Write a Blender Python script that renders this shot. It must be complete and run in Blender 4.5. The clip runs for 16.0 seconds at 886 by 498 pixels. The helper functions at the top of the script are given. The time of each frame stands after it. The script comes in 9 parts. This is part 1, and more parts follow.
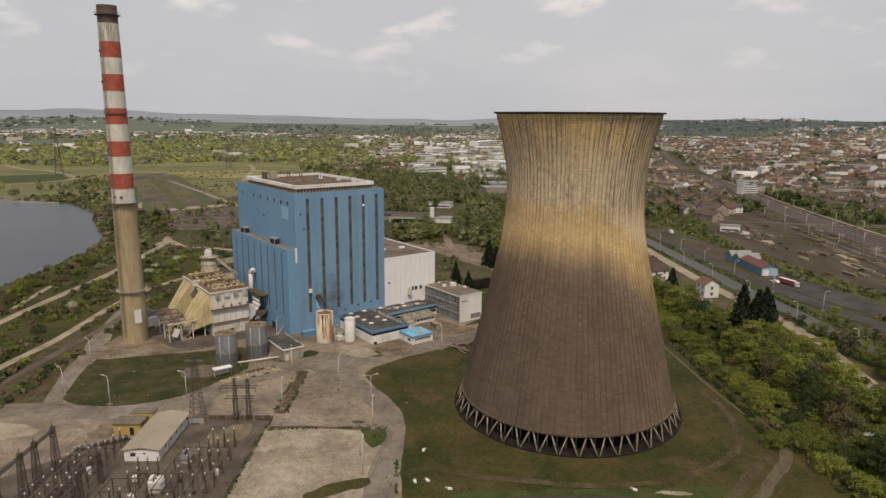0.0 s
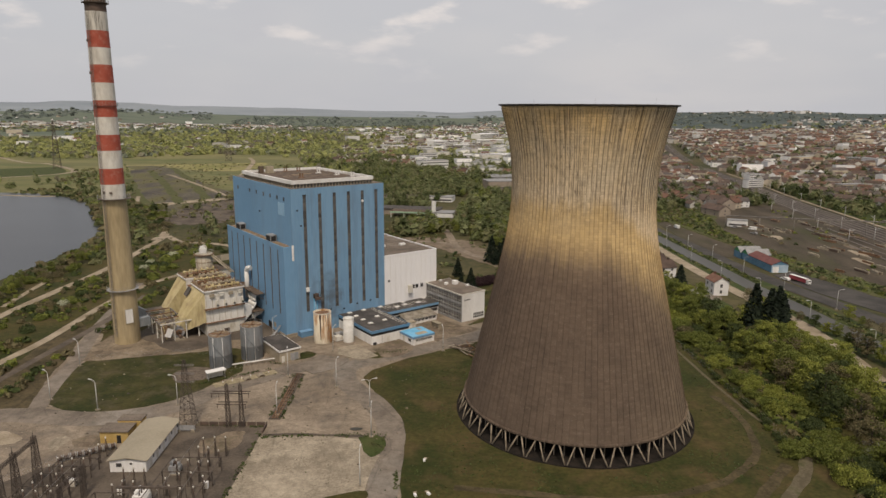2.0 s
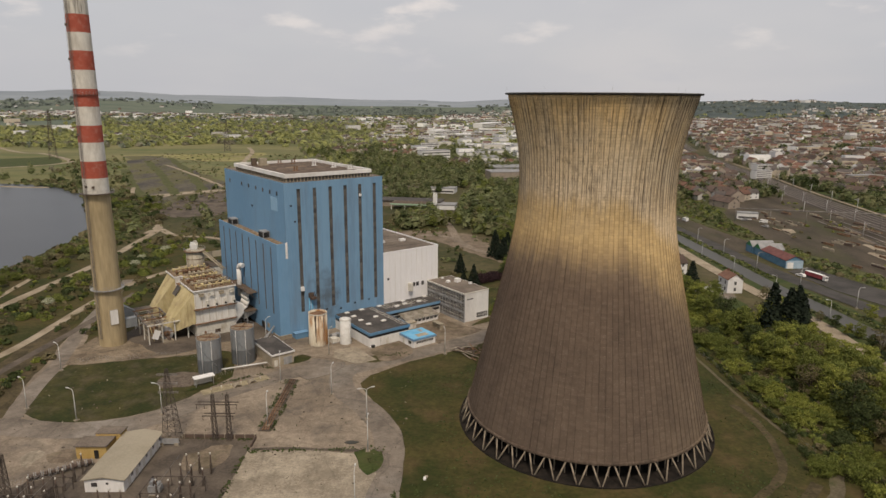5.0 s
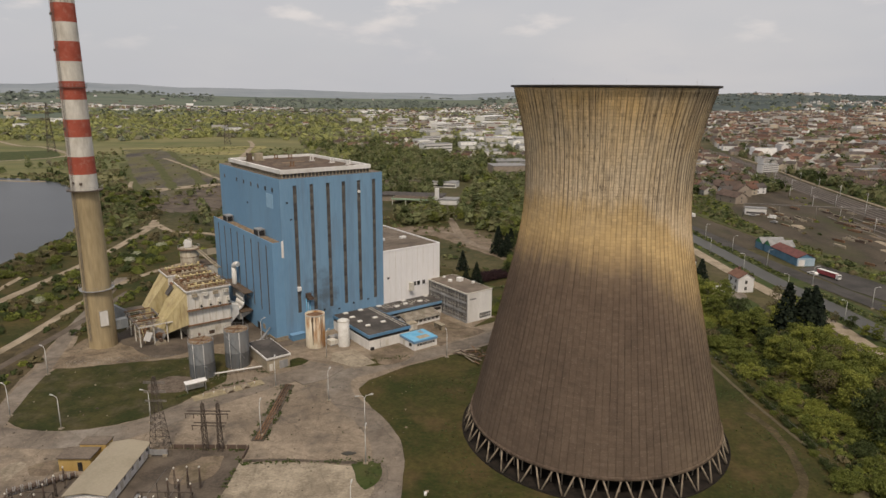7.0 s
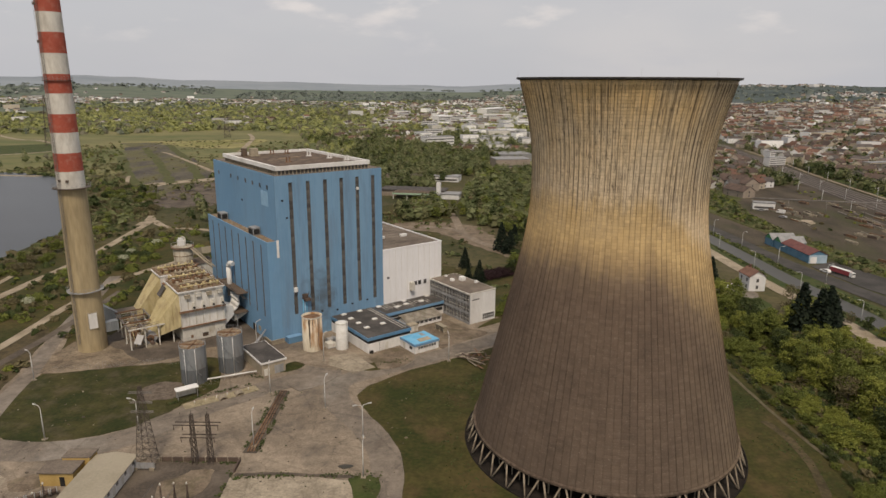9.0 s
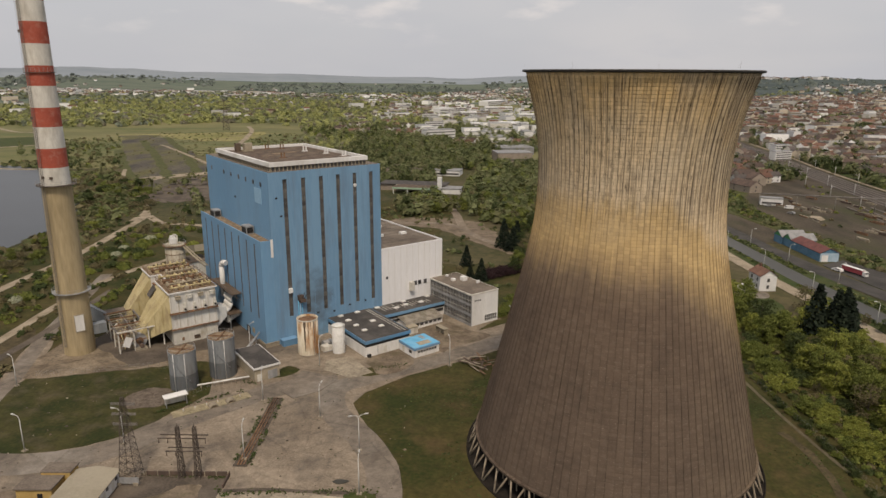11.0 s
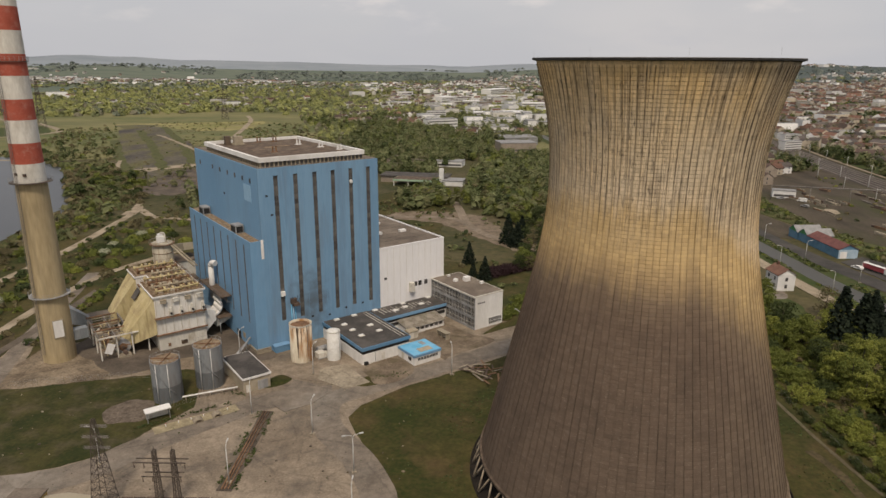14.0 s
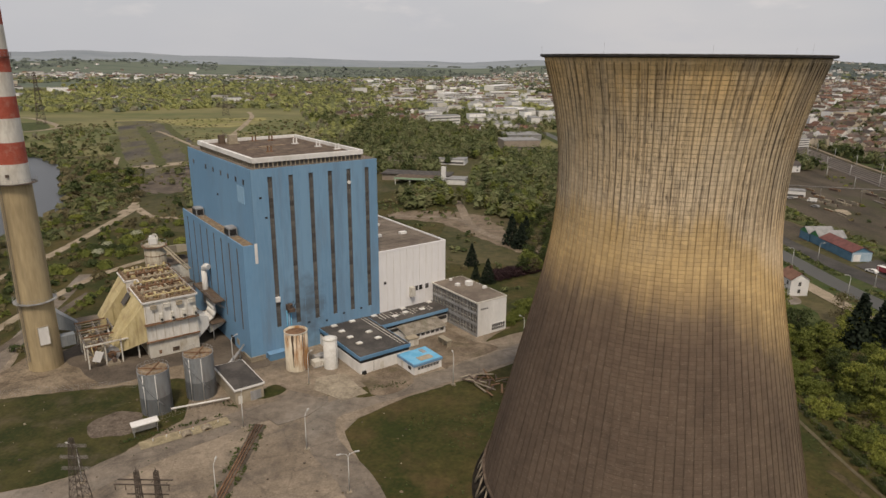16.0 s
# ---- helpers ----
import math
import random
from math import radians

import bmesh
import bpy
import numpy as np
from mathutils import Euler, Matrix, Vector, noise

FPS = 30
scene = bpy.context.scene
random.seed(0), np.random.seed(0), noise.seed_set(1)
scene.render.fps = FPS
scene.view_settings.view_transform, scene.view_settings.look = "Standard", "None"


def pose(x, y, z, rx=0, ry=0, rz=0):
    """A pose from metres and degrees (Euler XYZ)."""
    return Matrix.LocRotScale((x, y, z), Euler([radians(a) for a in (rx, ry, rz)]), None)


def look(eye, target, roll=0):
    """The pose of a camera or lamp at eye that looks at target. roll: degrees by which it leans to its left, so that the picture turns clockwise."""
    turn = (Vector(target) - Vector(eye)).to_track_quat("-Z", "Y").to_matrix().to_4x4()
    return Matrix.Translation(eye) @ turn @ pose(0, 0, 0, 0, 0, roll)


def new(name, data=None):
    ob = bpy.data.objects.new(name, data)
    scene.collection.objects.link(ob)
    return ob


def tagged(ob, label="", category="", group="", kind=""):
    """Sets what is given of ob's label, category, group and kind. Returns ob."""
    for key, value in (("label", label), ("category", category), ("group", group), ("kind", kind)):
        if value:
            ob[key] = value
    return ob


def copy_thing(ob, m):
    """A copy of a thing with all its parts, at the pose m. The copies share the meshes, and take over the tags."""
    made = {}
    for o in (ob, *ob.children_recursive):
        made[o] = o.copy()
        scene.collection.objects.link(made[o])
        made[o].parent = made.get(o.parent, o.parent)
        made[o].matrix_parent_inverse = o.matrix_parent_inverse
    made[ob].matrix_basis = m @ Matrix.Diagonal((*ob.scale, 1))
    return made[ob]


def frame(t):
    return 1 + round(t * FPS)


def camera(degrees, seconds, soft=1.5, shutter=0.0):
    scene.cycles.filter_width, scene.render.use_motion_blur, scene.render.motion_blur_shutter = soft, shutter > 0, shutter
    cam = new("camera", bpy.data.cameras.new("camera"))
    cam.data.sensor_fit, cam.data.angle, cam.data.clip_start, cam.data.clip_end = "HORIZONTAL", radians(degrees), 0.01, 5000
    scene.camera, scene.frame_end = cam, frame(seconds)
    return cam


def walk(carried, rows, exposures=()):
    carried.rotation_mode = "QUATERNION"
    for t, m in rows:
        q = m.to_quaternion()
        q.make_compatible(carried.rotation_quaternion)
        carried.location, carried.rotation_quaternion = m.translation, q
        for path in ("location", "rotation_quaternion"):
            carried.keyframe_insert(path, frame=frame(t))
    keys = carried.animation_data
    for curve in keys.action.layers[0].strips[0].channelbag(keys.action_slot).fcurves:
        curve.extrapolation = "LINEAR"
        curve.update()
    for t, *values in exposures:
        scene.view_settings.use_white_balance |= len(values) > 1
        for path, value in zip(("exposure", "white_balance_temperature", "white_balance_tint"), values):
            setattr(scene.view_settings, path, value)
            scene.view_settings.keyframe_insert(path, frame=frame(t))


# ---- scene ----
cam = camera(68.0, 16.0)
PATH = [
    (0, (-1.346, -1.598, 79.527), (-1.331, 0.362, 79.132), 0.4),
    (0.5, (-1.311, 0.47, 79.536), (-1.297, 2.429, 79.135), 0.4),
    (1, (-1.315, 2.561, 79.55), (-1.302, 4.519, 79.143), 0.4),
    (1.5, (-1.347, 4.63, 79.564), (-1.335, 6.587, 79.152), 0.4),
    (2, (-1.339, 6.711, 79.565), (-1.329, 8.667, 79.148), 0.4),
    (2.5, (-1.325, 8.805, 79.565), (-1.316, 10.76, 79.142), 0.4),
    (3, (-1.333, 10.867, 79.565), (-1.325, 12.821, 79.138), 0.4),
    (3.5, (-1.361, 12.896, 79.563), (-1.354, 14.848, 79.13), 0.4),
    (4, (-1.38, 14.901, 79.569), (-1.373, 16.852, 79.131), 0.4),
    (6.5, (-1.415, 25.203, 79.599), (-1.414, 27.148, 79.135), 0.4),
    (7, (-1.411, 27.251, 79.599), (-1.411, 29.195, 79.13), 0.4),
    (7.5, (-1.419, 29.278, 79.619), (-1.42, 31.221, 79.144), 0.4),
    (8, (-1.397, 31.344, 79.655), (-1.4, 33.285, 79.175), 0.4),
    (8.5, (-1.344, 33.454, 79.69), (-1.348, 35.394, 79.204), 0.4),
    (9, (-1.338, 35.503, 79.719), (-1.344, 37.442, 79.228), 0.3),
    (11.5, (-1.332, 45.881, 79.827), (-1.342, 47.813, 79.309), 0.4),
    (12, (-1.276, 47.923, 79.839), (-1.288, 49.854, 79.316), 0.4),
    (12.5, (-1.24, 49.986, 79.869), (-1.253, 51.914, 79.34), 0.4),
    (13, (-1.252, 52.052, 79.908), (-1.265, 53.979, 79.374), 0.3),
    (13.5, (-1.255, 54.121, 79.943), (-1.27, 56.047, 79.403), 0.3),
    (14, (-1.268, 56.16, 79.965), (-1.283, 58.084, 79.419), 0.3),
    (14.5, (-1.258, 58.177, 79.983), (-1.275, 60.099, 79.432), 0.3),
    (15, (-1.206, 60.199, 80.002), (-1.224, 62.12, 79.447), 0.3),
    (15.5, (-1.161, 62.142, 80.031), (-1.18, 64.063, 79.474), 0.3),
    (16, (-1.126, 63.937, 80.061), (-1.148, 65.858, 79.504), 0.4),
]
walk(cam, [(t, look(eye, target, roll)) for t, eye, target, roll in PATH], [(0, 0.0, 6900, 13), (16, 0.0, 6900, 13)])

# ---- light ----
world = bpy.data.worlds.new("sky")
scene.world = world
world.use_nodes = True
SUN_AZ, SUN_EL = radians(275), radians(58)


def build_sky():
    nt = world.node_tree
    nt.nodes.clear()
    out = nt.nodes.new("ShaderNodeOutputWorld")
    bg = nt.nodes.new("ShaderNodeBackground")
    sky = nt.nodes.new("ShaderNodeTexSky")
    sky.sky_type = "NISHITA"
    sky.sun_disc = False
    sky.sun_elevation, sky.sun_rotation = SUN_EL, radians(90) - SUN_AZ
    sky.dust_density, sky.air_density = 3.0, 1.2
    bg.inputs["Strength"].default_value = 0.10
    # thin veil of cloud with scattered cumulus puffs, flatter towards the horizon
    tc = nt.nodes.new("ShaderNodeTexCoord")
    xyz = nt.nodes.new("ShaderNodeSeparateXYZ")
    links = nt.links.new

    def calc(op, p, q):
        n = nt.nodes.new("ShaderNodeMath")
        n.operation = op
        for k, v in enumerate((p, q)):
            if isinstance(v, (int, float)):
                n.inputs[k].default_value = v
            else:
                links(v, n.inputs[k])
        return n.outputs[0]

    links(tc.outputs["Generated"], xyz.inputs[0])
    depth = calc("ADD", calc("MAXIMUM", xyz.outputs[2], 0.0), 0.26)
    flat = nt.nodes.new("ShaderNodeCombineXYZ")
    links(calc("DIVIDE", xyz.outputs[0], depth), flat.inputs[0])
    links(calc("DIVIDE", xyz.outputs[1], depth), flat.inputs[1])

    def cloud(scale, detail, lo, hi, amount, seed):
        n = nt.nodes.new("ShaderNodeTexNoise")
        n.noise_dimensions = "4D"
        n.inputs["W"].default_value = seed
        n.inputs["Scale"].default_value, n.inputs["Detail"].default_value = scale, detail
        n.inputs["Roughness"].default_value = 0.52
        r = nt.nodes.new("ShaderNodeMapRange")
        r.interpolation_type = "SMOOTHSTEP"
        for k, v in zip(("From Min", "From Max", "To Max"), (lo, hi, amount)):
            r.inputs[k].default_value = v
        links(flat.outputs[0], n.inputs["Vector"])
        links(n.outputs["Fac"], r.inputs["Value"])
        return r.outputs[0]

    # the veil thins out overhead
    veil = calc("SUBTRACT", 0.90, calc("MULTIPLY", calc("MAXIMUM", calc("SUBTRACT", xyz.outputs[2], 0.2), 0.0), 0.8))
    clear = calc("MINIMUM", calc("MAXIMUM", calc("MULTIPLY", calc("SUBTRACT", xyz.outputs[2], 0.035), 9.0), 0.0), 1.0)
    colour = sky.outputs[0]
    for tint, fac in (((5.35, 5.62, 6.10), veil), ((6.5, 6.45, 6.5), cloud(0.8, 3, 0.38, 0.72, 0.40, 3.0)), ((5.0, 5.25, 5.75), cloud(2.0, 3, 0.50, 0.70, 0.45, 11.0)), ((8.2, 7.85, 7.65), calc("MULTIPLY", cloud(3.0, 6, 0.545, 0.70, 0.9, 19.4), clear))):
        mix = nt.nodes.new("ShaderNodeMixRGB")
        mix.inputs[2].default_value = (*tint, 1)
        links(colour, mix.inputs[1])
        if isinstance(fac, float):
            mix.inputs[0].default_value = fac
        else:
            links(fac, mix.inputs[0])
        colour = mix.outputs[0]
    links(colour, bg.inputs["Color"])
    links(bg.outputs[0], out.inputs[0])


build_sky()
sun = new("sun", bpy.data.lights.new("sun", "SUN"))
sun.data.energy, sun.data.angle, sun.data.color = 2.3, radians(8), (1.0, 0.91, 0.78)
sun.matrix_world = look((0, 0, 0), (-math.cos(SUN_AZ) * math.cos(SUN_EL), -math.sin(SUN_AZ) * math.cos(SUN_EL), -math.sin(SUN_EL)))


# ---- materials ----
def material(name, low, high, scale=1.0, fine=12.0, rough=0.85, bump=0.1, metal=0.0, random_tone=0.0, stains=None, stain_scale=0.2, stain_amount=0.5, stretch=(1, 1, 1), edge=(0.41, 0.59), spec=0.25, islands=False, cracks=0.0, stain_range=(0.5, 0.68)):
    """A surface of two tones in coarse patches and fine grain, with stains of a third colour; scales are per metre."""
    m = bpy.data.materials.new(name)
    m.use_nodes = True
    nt = m.node_tree
    bsdf = nt.nodes["Principled BSDF"]
    bsdf.inputs["Roughness"].default_value, bsdf.inputs["Metallic"].default_value = rough, metal
    bsdf.inputs["Specular IOR Level"].default_value = spec
    tc = nt.nodes.new("ShaderNodeTexCoord")
    mp = nt.nodes.new("ShaderNodeMapping")
    mp.inputs["Scale"].default_value = stretch
    links = nt.links.new
    links(tc.outputs["Object"], mp.inputs[0])
    coarse = nt.nodes.new("ShaderNodeTexNoise")
    coarse.inputs["Scale"].default_value, coarse.inputs["Detail"].default_value = scale, 6
    grain = nt.nodes.new("ShaderNodeTexNoise")
    grain.inputs["Scale"].default_value, grain.inputs["Detail"].default_value = fine, 4
    for n in (coarse, grain):
        links(mp.outputs[0], n.inputs["Vector"])
    ramp = nt.nodes.new("ShaderNodeValToRGB")
    ramp.color_ramp.elements[0].color, ramp.color_ramp.elements[1].color = (*low, 1), (*high, 1)
    ramp.color_ramp.elements[0].position, ramp.color_ramp.elements[1].position = edge
    mixed = nt.nodes.new("ShaderNodeMath")
    mixed.operation = "MULTIPLY_ADD"
    mixed.inputs[1].default_value = 0.35
    sub = nt.nodes.new("ShaderNodeMath")
    sub.operation = "MULTIPLY"
    sub.inputs[1].default_value = 0.65
    links(coarse.outputs["Fac"], sub.inputs[0])
    links(grain.outputs["Fac"], mixed.inputs[0])
    links(sub.outputs[0], mixed.inputs[2])
    links(mixed.outputs[0], ramp.inputs[0])
    colour = ramp.outputs[0]
    if stains:
        spots = nt.nodes.new("ShaderNodeTexNoise")
        spots.inputs["Scale"].default_value, spots.inputs["Detail"].default_value = stain_scale, 8
        spots.inputs["Roughness"].default_value = 0.62
        links(mp.outputs[0], spots.inputs["Vector"])
        cut = nt.nodes.new("ShaderNodeMapRange")
        cut.inputs["From Min"].default_value, cut.inputs["From Max"].default_value = stain_range
        cut.inputs["To Max"].default_value = stain_amount
        links(spots.outputs["Fac"], cut.inputs["Value"])
        over = nt.nodes.new("ShaderNodeMixRGB")
        over.inputs[2].default_value = (*stains, 1)
        links(cut.outputs[0], over.inputs[0])
        links(colour, over.inputs[1])
        colour = over.outputs[0]
    if cracks:
        # joints and cracks, and lighter or darker patches between them
        vor = nt.nodes.new("ShaderNodeTexVoronoi")
        vor.feature = "DISTANCE_TO_EDGE"
        vor.inputs["Scale"].default_value = cracks
        warp = nt.nodes.new("ShaderNodeVectorMath")
        warp.operation = "MULTIPLY_ADD"
        warp.inputs[1].default_value = (1.6, 1.6, 0)
        links(grain.outputs["Color"], warp.inputs[0])
        links(mp.outputs[0], warp.inputs[2])
        links(warp.outputs[0], vor.inputs["Vector"])
        thin = nt.nodes.new("ShaderNodeMapRange")
        thin.inputs["From Min"].default_value, thin.inputs["From Max"].default_value = 0.0, 0.022
        thin.inputs["To Min"].default_value, thin.inputs["To Max"].default_value = 0.76 if cracks >= 0.05 else 1.0, 1.0
        links(vor.outputs["Distance"], thin.inputs["Value"])
        blot = nt.nodes.new("ShaderNodeTexNoise")
        blot.inputs["Scale"].default_value, blot.inputs["Detail"].default_value, blot.inputs["Roughness"].default_value = 0.45, 9, 0.7
        links(mp.outputs[0], blot.inputs["Vector"])
        spread = nt.nodes.new("ShaderNodeMapRange")
        spread.inputs["From Min"].default_value, spread.inputs["From Max"].default_value = 0.3, 0.7
        spread.inputs["To Min"].default_value, spread.inputs["To Max"].default_value = 0.70, 1.26
        links(blot.outputs["Fac"], spread.inputs["Value"])
        both = nt.nodes.new("ShaderNodeMath")
        both.operation = "MULTIPLY"
        links(thin.outputs[0], both.inputs[0])
        links(spread.outputs[0], both.inputs[1])
        worn = nt.nodes.new("ShaderNodeHueSaturation")
        links(both.outputs[0], worn.inputs["Value"])
        links(colour, worn.inputs["Color"])
        colour = worn.outputs[0]
    if random_tone:
        hsv = nt.nodes.new("ShaderNodeHueSaturation")
        rng = nt.nodes.new("ShaderNodeMapRange")
        rng.inputs["To Min"].default_value, rng.inputs["To Max"].default_value = 1 - random_tone, 1 + random_tone
        if islands:
            src = nt.nodes.new("ShaderNodeNewGeometry").outputs["Random Per Island"]
        else:
            src = nt.nodes.new("ShaderNodeObjectInfo").outputs["Random"]
        links(src, rng.inputs["Value"])
        links(rng.outputs[0], hsv.inputs["Value"])
        links(colour, hsv.inputs["Color"])
        colour = hsv.outputs[0]
    links(colour, bsdf.inputs["Base Color"])
    if bump:
        b = nt.nodes.new("ShaderNodeBump")
        b.inputs["Strength"].default_value, b.inputs["Distance"].default_value = bump, 0.05
        links(grain.outputs["Fac"], b.inputs["Height"])
        links(b.outputs[0], bsdf.inputs["Normal"])
    return m


GRASS = material("grass", (0.027, 0.034, 0.006), (0.066, 0.054, 0.016), 0.06, 1.1, 0.95, 0.3, stains=(0.090, 0.060, 0.026), stain_scale=0.09, stain_amount=0.75, cracks=0.02)
LAND = material("open_land", (0.036, 0.040, 0.012), (0.092, 0.078, 0.034), 0.012, 0.25, 0.95, 0.2, stains=(0.110, 0.086, 0.052), stain_scale=0.02, stain_amount=0.7, cracks=0.01)
ASPHALT = material("old_asphalt", (0.138, 0.114, 0.089), (0.208, 0.173, 0.136), 0.12, 4.0, 0.9, 0.15, stains=(0.25, 0.225, 0.19), stain_scale=0.05, stain_amount=0.6, cracks=0.09)
APRON = material("worn_concrete_yard", (0.168, 0.133, 0.097), (0.272, 0.220, 0.162), 0.07, 2.2, 0.92, 0.2, stains=(0.115, 0.097, 0.078), stain_scale=0.10, stain_amount=0.75, cracks=0.11)
PALE = material("pale_concrete", (0.225, 0.188, 0.137), (0.360, 0.306, 0.228), 0.10, 2.0, 0.93, 0.2, stains=(0.18, 0.15, 0.11), stain_scale=0.11, stain_amount=0.8, cracks=0.14)
SAND = material("sandy_track", (0.225, 0.180, 0.124), (0.350, 0.292, 0.214), 0.15, 2.5, 0.95, 0.2, stains=(0.17, 0.14, 0.08), stain_scale=0.2, stain_amount=0.5)
EARTH = material("brown_earth", (0.068, 0.055, 0.043), (0.122, 0.098, 0.074), 0.12, 2.0, 0.95, 0.3, stains=(0.19, 0.155, 0.12), stain_scale=0.1, stain_amount=0.5)
SLAG = material("dark_slag", (0.048, 0.044, 0.042), (0.118, 0.102, 0.072), 0.03, 0.3, 0.95, 0.3, stains=(0.110, 0.100, 0.042), stain_scale=0.022, stain_amount=0.95, stretch=(1.5, 0.7, 1), cracks=0.02, stain_range=(0.44, 0.58))
BLUE = material("painted_blue_cladding", (0.150, 0.294, 0.450), (0.174, 0.326, 0.485), 0.06, 1.2, 0.6, 0.05, stains=(0.15, 0.25, 0.36), stain_scale=0.12, stain_amount=0.6, stretch=(1, 1, 0.25))
BLUE_DARK = material("faded_blue_band", (0.100, 0.215, 0.335), (0.125, 0.250, 0.385), 0.2, 2.0, 0.6, 0.05)
WHITE = material("white_render", (0.67, 0.655, 0.62), (0.79, 0.77, 0.735), 0.1, 2.0, 0.8, 0.05, stains=(0.50, 0.47, 0.42), stain_scale=0.15, stain_amount=0.6, stretch=(1, 1, 0.3))
ROOF_DARK = material("bitumen_roof", (0.055, 0.050, 0.046), (0.085, 0.077, 0.070), 0.2, 2.0, 0.9, 0.1, stains=(0.13, 0.115, 0.10), stain_scale=0.2, stain_amount=0.5)
ROOF_BROWN = material("gravel_roof", (0.125, 0.100, 0.078), (0.200, 0.165, 0.130), 0.15, 2.5, 0.95, 0.1, stains=(0.08, 0.062, 0.05), stain_scale=0.12, stain_amount=0.7)
CONCRETE = material("chimney_concrete", (0.335, 0.262, 0.150), (0.435, 0.345, 0.205), 0.25, 2.0, 0.9, 0.15, stains=(0.200, 0.160, 0.098), stain_scale=0.35, stain_amount=0.6, stretch=(1, 1, 0.14))
# far fields, greyed and paled: distance haze is mixed into the base colour
HAZED_LAND = material("hazed_fields_and_woods", (0.104, 0.128, 0.104), (0.172, 0.188, 0.142), 0.006, 0.03, 1.0, 0.0, spec=0.0, stains=(0.096, 0.122, 0.104), stain_scale=0.006, stain_amount=0.8, stretch=(0.45, 1.8, 1))
OPEN_LAND = material("spring_fields", (0.095, 0.108, 0.038), (0.185, 0.168, 0.074), 0.006, 0.06, 0.95, 0.2, stains=(0.120, 0.115, 0.056), stain_scale=0.008, stain_amount=0.6, stretch=(0.6, 1.5, 1))
# ridge green shifted to blue, with the air's haze painted in
RIDGE = material("hazed_wooded_ridge", (0.064, 0.080, 0.080), (0.112, 0.130, 0.122), 0.010, 0.06, 1.0, 0.0, spec=0.0, edge=(0.36, 0.64))
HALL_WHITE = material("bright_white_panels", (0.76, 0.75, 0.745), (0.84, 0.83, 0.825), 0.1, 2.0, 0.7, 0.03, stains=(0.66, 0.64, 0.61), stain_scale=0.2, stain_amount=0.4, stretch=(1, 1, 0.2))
# hills in the blue-grey of haze, put straight into the base colour
HILL = material("haze_blue_hills", (0.185, 0.215, 0.240), (0.285, 0.310, 0.325), 0.0016, 0.008, 1.0, 0.0, spec=0.0, edge=(0.3, 0.7))


# ---- helpers of this scene ----
def part(name, bm, mat, parent=None, label="", smooth=False):
    """Links a bmesh as one mesh object, under a thing or a part."""
    me = bpy.data.meshes.new(name)
    bm.to_mesh(me)
    bm.free()
    return part_of(name, me, mat, parent, label, smooth)


def part_of(name, me, mat, parent=None, label="", smooth=False):
    if smooth:
        me.polygons.foreach_set("use_smooth", [True] * len(me.polygons))
    if not me.materials:
        for m in mat if isinstance(mat, (list, tuple)) else (mat,):
            me.materials.append(m)
    ob = new(name, me)
    if parent is not None:
        ob.parent = parent
    if label:
        tagged(ob, label)
    return ob


def thing(name, label, category, m=None, group="", kind=""):
    ob = new(name)
    if m is not None:
        ob.matrix_world = m
    return tagged(ob, label, category, group, kind)


def add_box(bm, x0, y0, z0, x1, y1, z1, mi=0, m=None):
    vs = [bm.verts.new((x, y, z)) for z in (z0, z1) for y in (y0, y1) for x in (x0, x1)]
    if m is not None:
        for v in vs:
            v.co = m @ v.co
    for q in ((0, 2, 3, 1), (4, 5, 7, 6), (0, 1, 5, 4), (1, 3, 7, 5), (3, 2, 6, 7), (2, 0, 4, 6)):
        bm.faces.new([vs[i] for i in q]).material_index = mi
    return vs


def boxes(*specs):
    bm = bmesh.new()
    for s in specs:
        add_box(bm, *s)
    return bm


def add_tube(bm, a, b, r0, r1=None, n=8, mi=0, caps=True):
    """A round bar from a to b."""
    a, b, r1 = Vector(a), Vector(b), r0 if r1 is None else r1
    axis = (b - a).normalized()
    s = axis.orthogonal().normalized()
    t = axis.cross(s)
    rings = []
    for p, r in ((a, r0), (b, r1)):
        rings.append([bm.verts.new(p + r * (math.cos(k * math.tau / n) * s + math.sin(k * math.tau / n) * t)) for k in range(n)])
    for k in range(n):
        f = bm.faces.new((rings[0][k], rings[0][(k + 1) % n], rings[1][(k + 1) % n], rings[1][k]))
        f.smooth, f.material_index = n > 5, mi
    if caps:
        bm.faces.new(rings[0][::-1]).material_index = mi
        bm.faces.new(rings[1]).material_index = mi


def tubes(*specs, n=8):
    bm = bmesh.new()
    for s in specs:
        add_tube(bm, *s, n=n)
    return bm


def lathe(profile, n=48, smooth=True):
    """A surface turned round the z axis from (radius, height) pairs."""
    bm = bmesh.new()
    rings = [[bm.verts.new((r * math.cos(k * math.tau / n), r * math.sin(k * math.tau / n), z)) for k in range(n)] for r, z in profile]
    for lo, hi in zip(rings, rings[1:]):
        for k in range(n):
            bm.faces.new((lo[k], lo[(k + 1) % n], hi[(k + 1) % n], hi[k])).smooth = smooth
    return bm


def smooth_line(pts, steps=6, closed=False):
    """Points of a curve through the given ones."""
    out, n = [], len(pts)
    P = [Vector((*p[:2], 0)) for p in pts]
    for i in range(n if closed else n - 1):
        a, b, c, d = (P[(i + k) % n] if closed else P[min(max(i + k, 0), n - 1)] for k in (-1, 0, 1, 2))
        for s in range(steps):
            u = s / steps
            out.append(0.5 * ((2 * b) + (c - a) * u + (2 * a - 5 * b + 4 * c - d) * u * u + (3 * b - a - 3 * c + d) * u**3))
    if not closed:
        out.append(P[-1])
    return out


